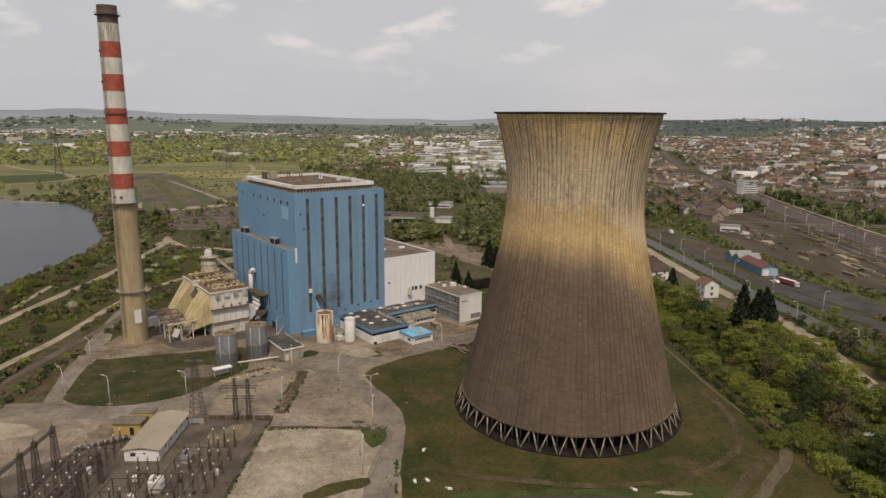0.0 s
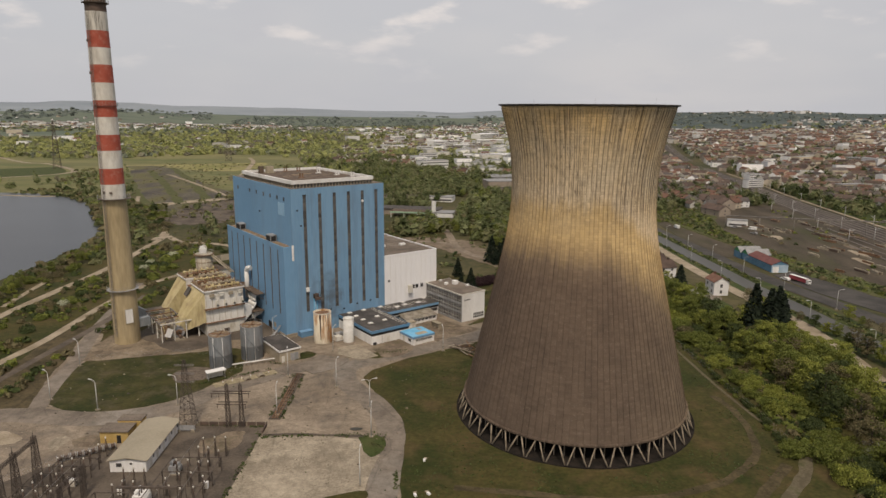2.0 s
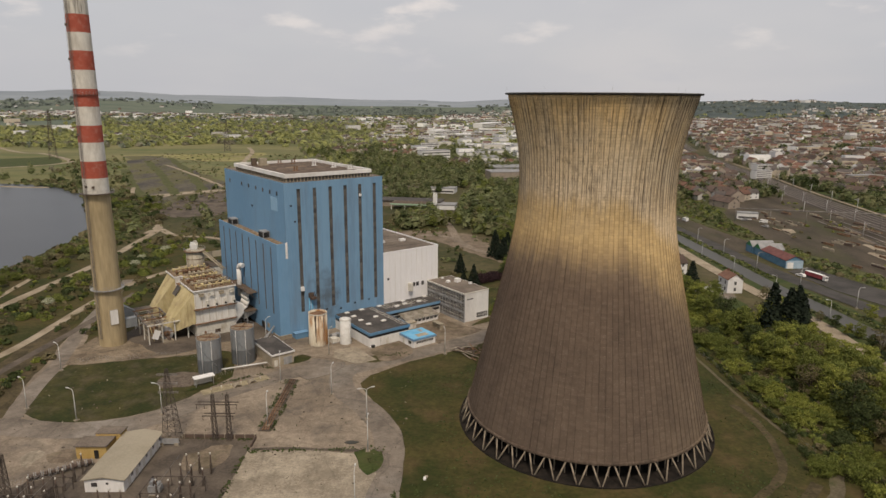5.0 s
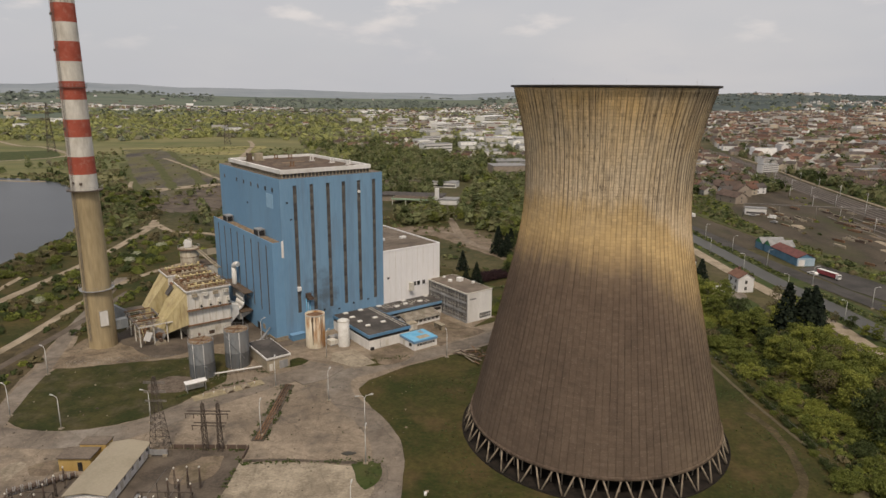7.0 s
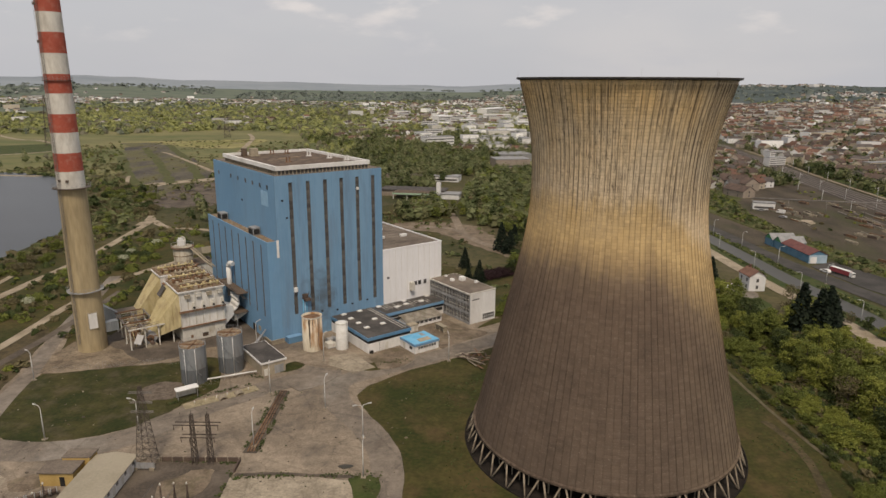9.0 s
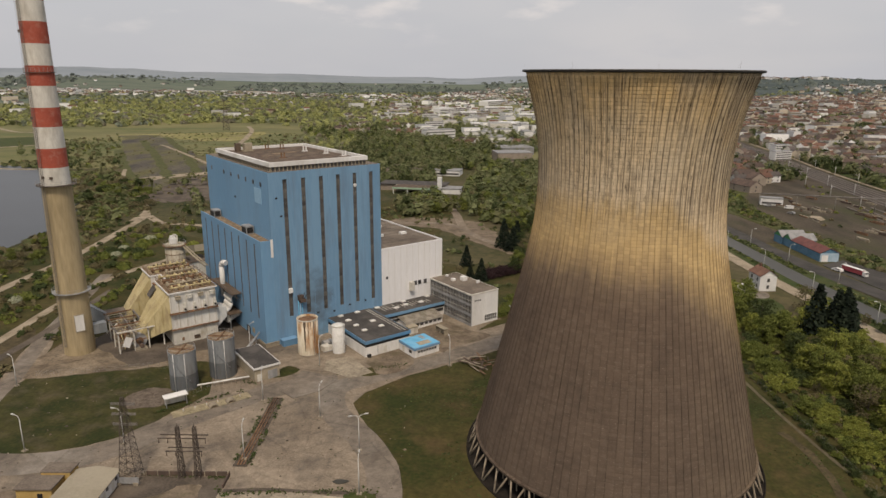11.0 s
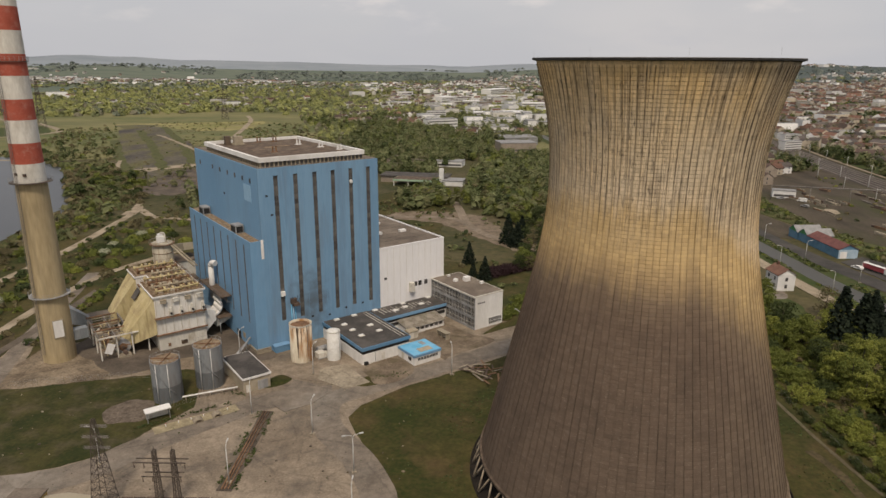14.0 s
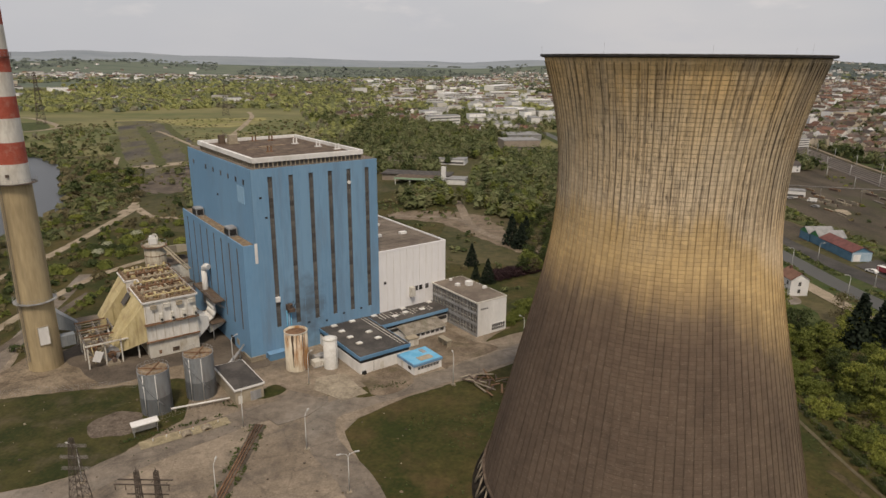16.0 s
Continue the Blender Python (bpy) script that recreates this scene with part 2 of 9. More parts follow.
def sheet(name, pts, z, mat, label, category="ground", curved=True, wobble=0.0):
    """A thin flat piece of ground over the main sheet, with a skirt."""
    if curved:
        line = smooth_line(pts, 8, True)
    else:
        line = []
        for p, q in zip(pts, pts[1:] + pts[:1]):
            p, q = Vector((*p, 0)), Vector((*q, 0))
            n = max(1, int((q - p).length / 2.2))
            line += [p.lerp(q, k / n) + 0.35 * noise.noise_vector(p.lerp(q, k / n) * 0.7) * Vector((1, 1, 0)) for k in range(n)]
    if wobble:
        line = [p + wobble * noise.noise_vector(p * 0.23) + 0.3 * wobble * noise.noise_vector(p * 1.1) for p in line]
    bm = bmesh.new()
    top = [bm.verts.new((p.x, p.y, z)) for p in line]
    low = [bm.verts.new((p.x, p.y, -0.3)) for p in line]
    f = bm.faces.new(top)
    for k in range(len(top)):
        bm.faces.new((top[k - 1], low[k - 1], low[k], top[k]))
    f.normal_update()
    if f.normal.z < 0:
        bmesh.ops.reverse_faces(bm, faces=bm.faces[:])
    bmesh.ops.triangulate(bm, faces=[f])
    return tagged(part(name, bm, mat), label, category, kind="structure")


LAID = [0]


def strip(name, pts, width, z, mat, label, category="track", wobble=0.0):
    """A road or track along a line, each a little above the last."""
    LAID[0] += 1
    z += 0.004 * LAID[0]
    line = smooth_line(pts, 8)
    bm = bmesh.new()
    prev = None
    for i, p in enumerate(line):
        d = (line[min(i + 1, len(line) - 1)] - line[max(i - 1, 0)]).normalized()
        side = Vector((-d.y, d.x, 0)) * width / 2
        w1, w2 = (1 + wobble * noise.noise(p * 0.21 + Vector((k * 31, 0, 0))) for k in (0, 1))
        z0 = z + height_at(p.x, p.y)
        pair = [bm.verts.new((q.x, q.y, z0)) for q in (p + side * w1, p - side * w2)]
        if prev:
            bm.faces.new((prev[0], prev[1], pair[1], pair[0]))
        prev = pair
    return tagged(part(name, bm, mat), label, category, kind="structure")


def height_at(x, y):
    """The lie of the land: level round the works, low wooded hills far off."""
    far = math.hypot(x, y)
    h = 0.0
    if far > 900:
        k = min((far - 900) / 2600, 1.0)
        k = k * k * (3 - 2 * k)
        n1 = noise.noise(Vector((x * 0.0006 + 3, y * 0.0006, 0.3)))
        n2 = noise.noise(Vector((x * 0.0017, y * 0.0017 + 7, 1.7)))
        h += k * (12 + 26 * n1 + 12 * n2)
    az = math.atan2(x, y)
    foot = 3000 - 550 * min(1.0, max(0.0, (az - 0.08) * 6.0))
    if far > foot:
        k = min((far - foot) / 1500, 1.0)
        k = k * k * (3 - 2 * k)
        west = min(1.0, max(0.0, (-az - 0.1) * 2.6))
        ridge = 64 + 40 * west + 9 * math.exp(-(((az - 0.47) / 0.07) ** 2)) + (10 if az < 0 else 20) * noise.noise(Vector((az * 9.0, 0.4, 2.0))) + 6 * noise.noise(Vector((az * 25.0, 0.9, 5.0)))
        h = h * (1 - k) + k * ridge
    if x > 390 and y > 250:
        h += 12 * min(1, (x - 390) / 200) * min(1, (y - 250) / 250) * max(0.0, min(1, (2600 - far) / 900))
    return h


# ---- ground ----
def build_ground():
    radii = [0, 60, 120, 180, 240, 300, 380, 460, 560, 680, 820, 980, 1150, 1350, 1600, 1900, 2250, 2650, 3000, 3300, 3500, 3700, 3900, 4100, 4300, 4500, 4700, 4950]
    n = 220
    bm = bmesh.new()
    rings = []
    for r in radii[1:]:
        rings.append([bm.verts.new((r * math.sin(a), r * math.cos(a), height_at(r * math.sin(a), r * math.cos(a)))) for a in (k * math.tau / n for k in range(n))])
    c = bm.verts.new((0, 0, 0))
    for k in range(n):
        bm.faces.new((c, rings[0][(k + 1) % n], rings[0][k]))
    for lo, hi in zip(rings, rings[1:]):
        for k in range(n):
            f = bm.faces.new((lo[k], lo[(k + 1) % n], hi[(k + 1) % n], hi[k]))
            r = lo[0].co.y
            # from 1800 m outwards the ring materials carry haze in their colours
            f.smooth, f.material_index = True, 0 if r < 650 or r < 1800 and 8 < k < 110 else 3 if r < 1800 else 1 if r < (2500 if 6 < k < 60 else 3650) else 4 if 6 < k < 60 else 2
    return tagged(part("ground", bm, [LAND, HAZED_LAND, HILL, OPEN_LAND, RIDGE]), "green and brown open land running to low wooded hills", "ground", kind="structure")


build_ground()

# ---- more materials ----
def water_material(name, tone, rough):
    m = material(name, tone, tuple(c * 1.25 for c in tone), 0.02, 0.6, rough, 0.0, spec=0.28)
    nt = m.node_tree
    n = nt.nodes.new("ShaderNodeTexNoise")
    n.inputs["Scale"].default_value, n.inputs["Detail"].default_value = 0.8, 5
    b = nt.nodes.new("ShaderNodeBump")
    b.inputs["Strength"].default_value, b.inputs["Distance"].default_value = 0.12, 0.1
    tc = nt.nodes.new("ShaderNodeTexCoord")
    nt.links.new(tc.outputs["Object"], n.inputs["Vector"])
    nt.links.new(n.outputs["Fac"], b.inputs["Height"])
    nt.links.new(b.outputs[0], nt.nodes["Principled BSDF"].inputs["Normal"])
    return m


LAKE = water_material("lake_water", (0.030, 0.034, 0.038), 0.30)
CANAL = water_material("canal_water", (0.050, 0.046, 0.036), 0.40)
RED = material("red_paint_band", (0.310, 0.068, 0.042), (0.380, 0.092, 0.058), 0.4, 3.0, 0.75, 0.05, stains=(0.42, 0.20, 0.15), stain_scale=0.7, stain_amount=0.5)
BAND_WHITE = material("white_paint_band", (0.52, 0.49, 0.43), (0.64, 0.61, 0.54), 0.4, 3.0, 0.75, 0.05, stains=(0.36, 0.32, 0.26), stain_scale=0.5, stain_amount=0.6, stretch=(1, 1, 0.3))
BAND_STREAK = material("soot_streaked_white", (0.46, 0.43, 0.37), (0.60, 0.57, 0.50), 0.4, 3.0, 0.75, 0.05, stains=(0.10, 0.09, 0.08), stain_scale=1.3, stain_amount=0.9, stretch=(1, 1, 0.12))
SOOT = material("sooty_brick", (0.085, 0.062, 0.050), (0.13, 0.092, 0.070), 0.5, 4.0, 0.9, 0.1)
STEEL = material("galvanised_sheet", (0.27, 0.272, 0.27), (0.38, 0.38, 0.375), 0.4, 4.0, 0.55, 0.05, metal=0.2, stains=(0.16, 0.13, 0.10), stain_scale=0.5, stain_amount=0.5, stretch=(1, 1, 0.3))
POLE = material("grey_pole_paint", (0.42, 0.42, 0.40), (0.55, 0.54, 0.51), 1.0, 5.0, 0.6, 0.0)
LATTICE = material("weathered_lattice_steel", (0.065, 0.052, 0.043), (0.120, 0.095, 0.075), 0.8, 5.0, 0.8, 0.0)
RUSTY = material("rust_streaked_white_steel", (0.56, 0.50, 0.38), (0.70, 0.64, 0.51), 0.4, 3.0, 0.7, 0.05, stains=(0.27, 0.120, 0.030), stain_scale=0.5, stain_amount=0.95, stretch=(1, 1, 0.16), stain_range=(0.46, 0.62))
LATTICE_PALE = material("grey_lattice_steel", (0.15, 0.135, 0.12), (0.22, 0.20, 0.18), 0.8, 5.0, 0.8, 0.0)
RUST = material("brown_rust", (0.13, 0.075, 0.045), (0.24, 0.14, 0.08), 0.6, 4.0, 0.9, 0.2)
CREAM = material("dirty_cream_steel", (0.55, 0.52, 0.45), (0.68, 0.65, 0.58), 0.3, 2.5, 0.8, 0.05, stains=(0.30, 0.235, 0.15), stain_scale=0.6, stain_amount=0.7, stretch=(1, 1, 0.35))
TANK_STEEL = material("dull_tank_steel", (0.190, 0.205, 0.212), (0.285, 0.300, 0.305), 0.5, 4.0, 0.6, 0.05, metal=0.15, stains=(0.12, 0.10, 0.085), stain_scale=0.5, stain_amount=0.6, stretch=(1, 1, 0.2))
TANK_DARK = material("dark_tank_steel", (0.110, 0.118, 0.122), (0.165, 0.174, 0.178), 0.5, 4.0, 0.6, 0.05, metal=0.15, stains=(0.07, 0.062, 0.055), stain_scale=0.5, stain_amount=0.6, stretch=(1, 1, 0.2))
YELLOW = material("faded_yellow_steel", (0.43, 0.350, 0.175), (0.53, 0.445, 0.250), 0.25, 2.0, 0.75, 0.05, stains=(0.27, 0.200, 0.115), stain_scale=0.45, stain_amount=0.75, stretch=(1, 1, 0.3))
RUST_DARK = material("dark_rusted_roof", (0.070, 0.050, 0.036), (0.140, 0.100, 0.070), 0.5, 3.0, 0.9, 0.2, stains=(0.20, 0.16, 0.12), stain_scale=0.3, stain_amount=0.5)
RUSTROOF = material("rust_littered_roof", (0.15, 0.105, 0.065), (0.30, 0.225, 0.145), 0.9, 4.0, 0.9, 0.3, stains=(0.08, 0.052, 0.034), stain_scale=0.8, stain_amount=0.9)
SKYBLUE = material("bright_blue_roof", (0.10, 0.36, 0.56), (0.16, 0.45, 0.66), 0.4, 3.0, 0.5, 0.05, stains=(0.22, 0.42, 0.56), stain_scale=0.4, stain_amount=0.5)
PANEL_LIGHT = material("pale_blue_patch", (0.26, 0.44, 0.60), (0.30, 0.48, 0.64), 0.5, 2.0, 0.6, 0.0)
TAN = material("tan_sheet_roof", (0.27, 0.235, 0.17), (0.33, 0.29, 0.215), 0.15, 2.0, 0.85, 0.05, stains=(0.28, 0.24, 0.18), stain_scale=0.3, stain_amount=0.5)
OCHRE = material("ochre_render", (0.38, 0.255, 0.085), (0.46, 0.32, 0.12), 0.4, 3.0, 0.85, 0.05)
BRICKISH = material("buff_brick", (0.30, 0.255, 0.18), (0.39, 0.335, 0.25), 0.5, 5.0, 0.9, 0.1)
BLACK = material("black_fittings", (0.018, 0.017, 0.016), (0.035, 0.033, 0.031), 1.0, 5.0, 0.6, 0.0)
BARK = material("bark", (0.055, 0.045, 0.036), (0.10, 0.082, 0.065), 2.0, 9.0, 0.95, 0.2)
PANE = material("dusty_pane", (0.045, 0.043, 0.042), (0.085, 0.080, 0.076), 0.5, 3.0, 0.30, 0.0, random_tone=0.55, spec=0.5)
PANE_OLD = material("dusty_wired_pane", (0.090, 0.082, 0.074), (0.150, 0.137, 0.122), 0.5, 3.0, 0.40, 0.0, random_tone=0.5, spec=0.4)
BALLAST = material("rail_ballast", (0.044, 0.035, 0.024), (0.088, 0.070, 0.048), 0.05, 1.0, 0.95, 0.2, stains=(0.050, 0.052, 0.019), stain_scale=0.03, stain_amount=0.8, stretch=(1.6, 0.5, 1))
RAIL_BED = material("dark_rail_bed", (0.050, 0.041, 0.034), (0.092, 0.075, 0.060), 0.06, 1.2, 0.95, 0.2, stains=(0.12, 0.098, 0.076), stain_scale=0.05, stain_amount=0.6, stretch=(1.8, 0.4, 1))
RAILS = material("rusty_rail", (0.105, 0.086, 0.070), (0.165, 0.138, 0.112), 1.0, 3.0, 0.6, 0.0, metal=0.3)
TARMAC = material("worn_tarmac", (0.040, 0.037, 0.033), (0.070, 0.064, 0.057), 0.1, 2.0, 0.9, 0.1, stains=(0.088, 0.080, 0.070), stain_scale=0.06, stain_amount=0.6)
MEADOW = material("spring_meadow", (0.155, 0.156, 0.046), (0.275, 0.240, 0.098), 0.012, 0.2, 0.95, 0.1, stains=(0.230, 0.185, 0.110), stain_scale=0.02, stain_amount=0.8, cracks=0.01, stretch=(0.6, 1.5, 1))
BANK = material("olive_bank_grass", (0.052, 0.060, 0.018), (0.088, 0.092, 0.030), 0.2, 1.5, 0.95, 0.3, stains=(0.095, 0.078, 0.040), stain_scale=0.12, stain_amount=0.6)
LUSH = material("lush_grass", (0.032, 0.050, 0.011), (0.062, 0.073, 0.021), 0.2, 1.5, 0.95, 0.2, stains=(0.075, 0.062, 0.028), stain_scale=0.15, stain_amount=0.6)


def leaf_material(name, low, high, tone=0.28):
    m = material(name, low, high, 0.6, 3.0, 0.75, 0.0, random_tone=tone, islands=True, spec=0.2)
    nt = m.node_tree
    bsdf, out = nt.nodes["Principled BSDF"], nt.nodes["Material Output"]
    tr = nt.nodes.new("ShaderNodeBsdfTranslucent")
    mix = nt.nodes.new("ShaderNodeMixShader")
    mix.inputs[0].default_value = 0.25
    src = bsdf.inputs["Base Color"].links[0].from_socket
    nt.links.new(src, tr.inputs[0])
    nt.links.new(bsdf.outputs[0], mix.inputs[1])
    nt.links.new(tr.outputs[0], mix.inputs[2])
    nt.links.new(mix.outputs[0], out.inputs[0])
    return m


LEAF_FRESH = leaf_material("fresh_leaves", (0.176, 0.198, 0.036), (0.252, 0.262, 0.060))
LEAF_MID = leaf_material("green_leaves", (0.106, 0.128, 0.026), (0.170, 0.188, 0.045))
LEAF_DARK = leaf_material("dark_leaves", (0.040, 0.056, 0.018), (0.072, 0.090, 0.030))
LEAF_DRY = leaf_material("budding_brown_twigs", (0.115, 0.098, 0.050), (0.175, 0.148, 0.075))
LEAF_NEEDLE = leaf_material("dark_needles", (0.010, 0.017, 0.010), (0.022, 0.032, 0.017))
LEAF_BLOOM = leaf_material("white_blossom", (0.38, 0.40, 0.26), (0.58, 0.58, 0.44))
LEAF_PURPLE = leaf_material("purple_leaves", (0.035, 0.020, 0.022), (0.060, 0.032, 0.034))


DIRT = material("brown_dirt", (0.130, 0.098, 0.068), (0.215, 0.168, 0.120), 0.15, 2.0, 0.95, 0.25, stains=(0.075, 0.066, 0.032), stain_scale=0.16, stain_amount=0.7, cracks=0.03)


# ---- ground: roads, yards, grass, water ----
PAD = material("trodden_sand", (0.155, 0.118, 0.080), (0.255, 0.203, 0.142), 0.10, 1.8, 0.95, 0.3, stains=(0.085, 0.066, 0.045), stain_scale=0.13, stain_amount=0.8, cracks=0.05)
sheet("works_grass", [(-205, 60), (-190, 200), (-185, 330), (-150, 370), (-60, 330), (40, 300), (95, 300), (112, 240), (110, 60)], 0.03, GRASS, "worn grass with bare brown patches round the works", "grass", True, 4)
sheet("yard", [(-155, 70), (-60, 60), (-8.2, 60), (-8.3, 100), (-8.6, 124), (-10.4, 143.5), (-10.8, 165.7), (-14.7, 173.7), (-21.6, 186.3), (-24.4, 193), (-22, 198.7), (-11.5, 208.9), (4, 219), (14, 226.4), (32, 240), (52, 255), (52, 264), (30, 253), (22, 250), (4, 262), (-20, 268), (-60, 250), (-75, 232), (-66, 214), (-62, 197), (-66, 190), (-72, 180), (-80, 172.7), (-91, 169), (-101, 169.4), (-109, 174), (-113.5, 186), (-114, 203), (-116, 216), (-122, 232), (-128, 236), (-126, 222), (-121, 205), (-118, 188), (-117.5, 178), (-124, 168), (-140, 160)], 0.06, APRON, "worn beige concrete yard and roads", "yard", False)
strip("service_road", [(-9, 60), (-13, 110), (-13.2, 135), (-13.4, 160), (-19, 175), (-28, 188), (-30, 200), (-22, 207), (-10, 215), (6, 226), (26, 242), (48, 258)], 7.0, 0.09, ASPHALT, "grey asphalt service road across the yard", "road", 0.08)
strip("loop_road", [(-128, 165), (-112, 167), (-92, 165), (-76, 170), (-66, 181), (-54, 193), (-42, 202), (-30, 205)], 8.0, 0.09, ASPHALT, "grey asphalt road curving round the grass oval", "road", 0.1)
strip("chimney_road", [(-108, 167), (-111.0, 176), (-114.6, 190), (-117.2, 204), (-121, 217), (-126, 234), (-132, 262), (-140, 300)], 4.6, 0.09, ASPHALT, "narrow grey road past the chimney", "road", 0.1)
sheet("chimney_pad", [(-117, 207), (-108, 206), (-96, 209.5), (-82, 213), (-72, 217), (-64, 214), (-57, 213), (-56, 220), (-66, 229), (-80, 228), (-95, 226), (-104, 234), (-117, 230)], 0.10, PAD, "sandy bare ground round the chimney foot", "ground", True, 1.2)
sheet("concrete_pad", [(-45.6, 156), (-30, 156.4), (-16.4, 154.4), (-15.4, 147), (-17, 136), (-17.4, 110), (-46, 110)], 0.11, PALE, "pale cracked concrete slab", "slab", False)
sheet("pad_weeds", [(-21, 156), (-14.8, 155.4), (-14.6, 149), (-17, 146.4), (-19, 150)], 0.15, LUSH, "green weeds at the slab's corner", "grass", True, 0.6)
sheet("pad_weeds", [(-30, 126), (-24, 130), (-17.6, 132.6), (-16.6, 129.5), (-22, 127), (-28, 123)], 0.15, GRASS, "patch of weeds on the slab", "grass", True, 0.8)
strip("slab_edge_weeds", [(-45, 156.6), (-36, 157.2), (-26, 156.5), (-20, 156.2)], 1.0, 0.15, EARTH, "dark weedy joint along the slab", "joint", 0.7)
sheet("switchyard_ground", [(-45.6, 60), (-45.9, 124), (-45.4, 161), (-62, 161.7), (-65.5, 159.5), (-78, 150), (-90, 141), (-100, 130), (-103, 60)], 0.12, EARTH, "dark brown gravel of the switchyard", "ground", False)
sheet("bare_patch", [(-54, 158), (-50, 157), (-50, 150), (-56, 148), (-60, 153)], 0.16, DIRT, "dry sandy patch in the switchyard", "ground", True, 1.5)
OVAL = material("patchy_grass", (0.024, 0.030, 0.006), (0.056, 0.050, 0.015), 0.12, 1.3, 0.95, 0.3, stains=(0.090, 0.070, 0.042), stain_scale=0.14, stain_amount=0.7, cracks=0.02)
sheet("oval_grass", [(-109.5, 175.9), (-113.7, 190.5), (-112.7, 205.9), (-100.8, 208.6), (-74.4, 211.9), (-67.4, 192.9), (-71.6, 179.9), (-80.3, 172.8), (-91.3, 169.1), (-101, 169.8)], 0.07, OVAL, "green grass oval inside the loop road", "grass", True, 0.6)
strip("cable_trench", [(-44.3, 165), (-43.9, 180), (-43.8, 195.2)], 3.0, 0.13, EARTH, "dark open cable trench", "trench", 0.1)
KERB = material("yellowish_concrete", (0.255, 0.212, 0.128), (0.345, 0.290, 0.185), 0.3, 3.0, 0.9, 0.2, stains=(0.17, 0.14, 0.09), stain_scale=0.4, stain_amount=0.6, cracks=0.2)
ASHES = material("ashen_soil", (0.085, 0.066, 0.050), (0.190, 0.152, 0.116), 0.5, 3.0, 0.95, 0.8, stains=(0.062, 0.048, 0.036), stain_scale=0.5, stain_amount=0.8, cracks=0.25)
sheet("ash_patch", [(-80, 199), (-73, 200), (-71, 193), (-77, 189), (-83, 193)], 0.12, ASHES, "bare ashen patch in the grass oval", "ground", True, 1.2)
strip("kerb_slab", [(-67, 186), (-59, 191.5), (-51.5, 197)], 3.4, 0.14, KERB, "yellowish concrete slab along the road", "slab", 0.1)
sheet("court_grass", [(-31, 209), (-24, 213), (-16, 217.5), (-12, 214.5), (-20, 209)], 0.12, GRASS, "grass strip beside the road", "grass", True, 0.8)
sheet("side_grass", [(-46, 214), (-42, 212), (-45, 207.4), (-50, 208)], 0.12, GRASS, "grass wedge beside the flat shed", "grass", True, 0.6)
sheet("office_lawn", [(9.5, 242.6), (17, 247.5), (28, 254), (27, 258.5), (17, 252.5)], 0.13, GRASS, "lawn at the end of the office", "grass", True, 0.6)
sheet("ash_ground", [(-72, 225), (-87, 213), (-100, 222), (-110, 232), (-95, 262), (-80, 272), (-66, 258), (-52, 240), (-52, 222)], 0.115, EARTH, "dark ash-strewn ground under the machinery", "ground", True, 1.5)
sheet("gravel_bay", [(-44, 214), (-30, 210.6), (-20, 216), (-27, 222), (-38, 219)], 0.13, APRON, "stained gravel bay before the tanks", "ground", True, 0.8)
sheet("pale_stain", [(-96.0, 153.8), (-94.2, 155.8), (-91.4, 154.3), (-91.1, 151.7), (-91.8, 148.8), (-93.9, 150.7)], 0.078, PALE, "pale spilt sand on the yard", "ground", True, 0.8)
sheet("rusty_stain", [(-90.5, 153.8), (-86.4, 156.4), (-82.5, 153.5), (-84.0, 150.9), (-87.8, 150.6)], 0.076, DIRT, "rust-brown stain on the yard", "ground", True, 1.0)
sheet("ochre_stain", [(-118, 158), (-106.8, 157.0), (-104.0, 152.2), (-113, 150.5)], 0.077, SAND, "ochre sand spread on the yard", "ground", True, 1.2)
sheet("office_court", [(-3.6, 251.8), (5.9, 242.7), (12.6, 237.6), (0.2, 227.4), (-2.5, 225.2), (-8.4, 241.0)], 0.125, DIRT, "brown dirt court between the office and the workshops", "ground", True, 0.5)
sheet("workshop_front", [(-24.2, 218.9), (-16.1, 225.0), (-10.0, 217.8), (-14.6, 210.9), (-19.4, 209.7), (-21.9, 213.6)], 0.14, DIRT, "bare dirt with weeds before the workshop", "ground", True, 0.8)
sheet("new_asphalt", [(-43.2, 198.3), (-41.1, 211.5), (-36.0, 209.5), (-30.2, 205.8), (-34.0, 199.0), (-39.7, 195.0)], 0.205, ASPHALT, "grey asphalt patch where the roads meet", "road", False)
sheet("filling_bay", [(-35.5, 218.4), (-28.9, 221.0), (-21.2, 210.5), (-26.9, 206.6), (-35.0, 211.9)], 0.145, PALE, "stained pale concrete filling bay", "slab", False)
sheet("puddle", [(-23.9, 160.0), (-22.4, 160.9), (-20.6, 160.4), (-22.4, 159.2)], 0.17, CANAL, "dark puddle on the yard", "water", True, 0.3)
# dirt tracks round the cooling tower
PATH = material("trodden_path", (0.085, 0.070, 0.042), (0.145, 0.120, 0.078), 0.3, 2.0, 0.95, 0.2, stains=(0.06, 0.062, 0.024), stain_scale=0.3, stain_amount=0.9)
WORN = material("worn_turf", (0.050, 0.040, 0.019), (0.092, 0.070, 0.036), 0.2, 1.5, 0.95, 0.3, cracks=0.05)
sheet("muddy_verge", [(-113.5, 165.5), (-112, 172), (-115, 180.3), (-118.6, 193), (-121.6, 207), (-127, 226), (-130, 236.4), (-136, 240), (-137, 219.7), (-133, 190), (-131, 172), (-122, 165)], 0.085, WORN, "dark muddy verge beside the road", "ground", True, 0.8)
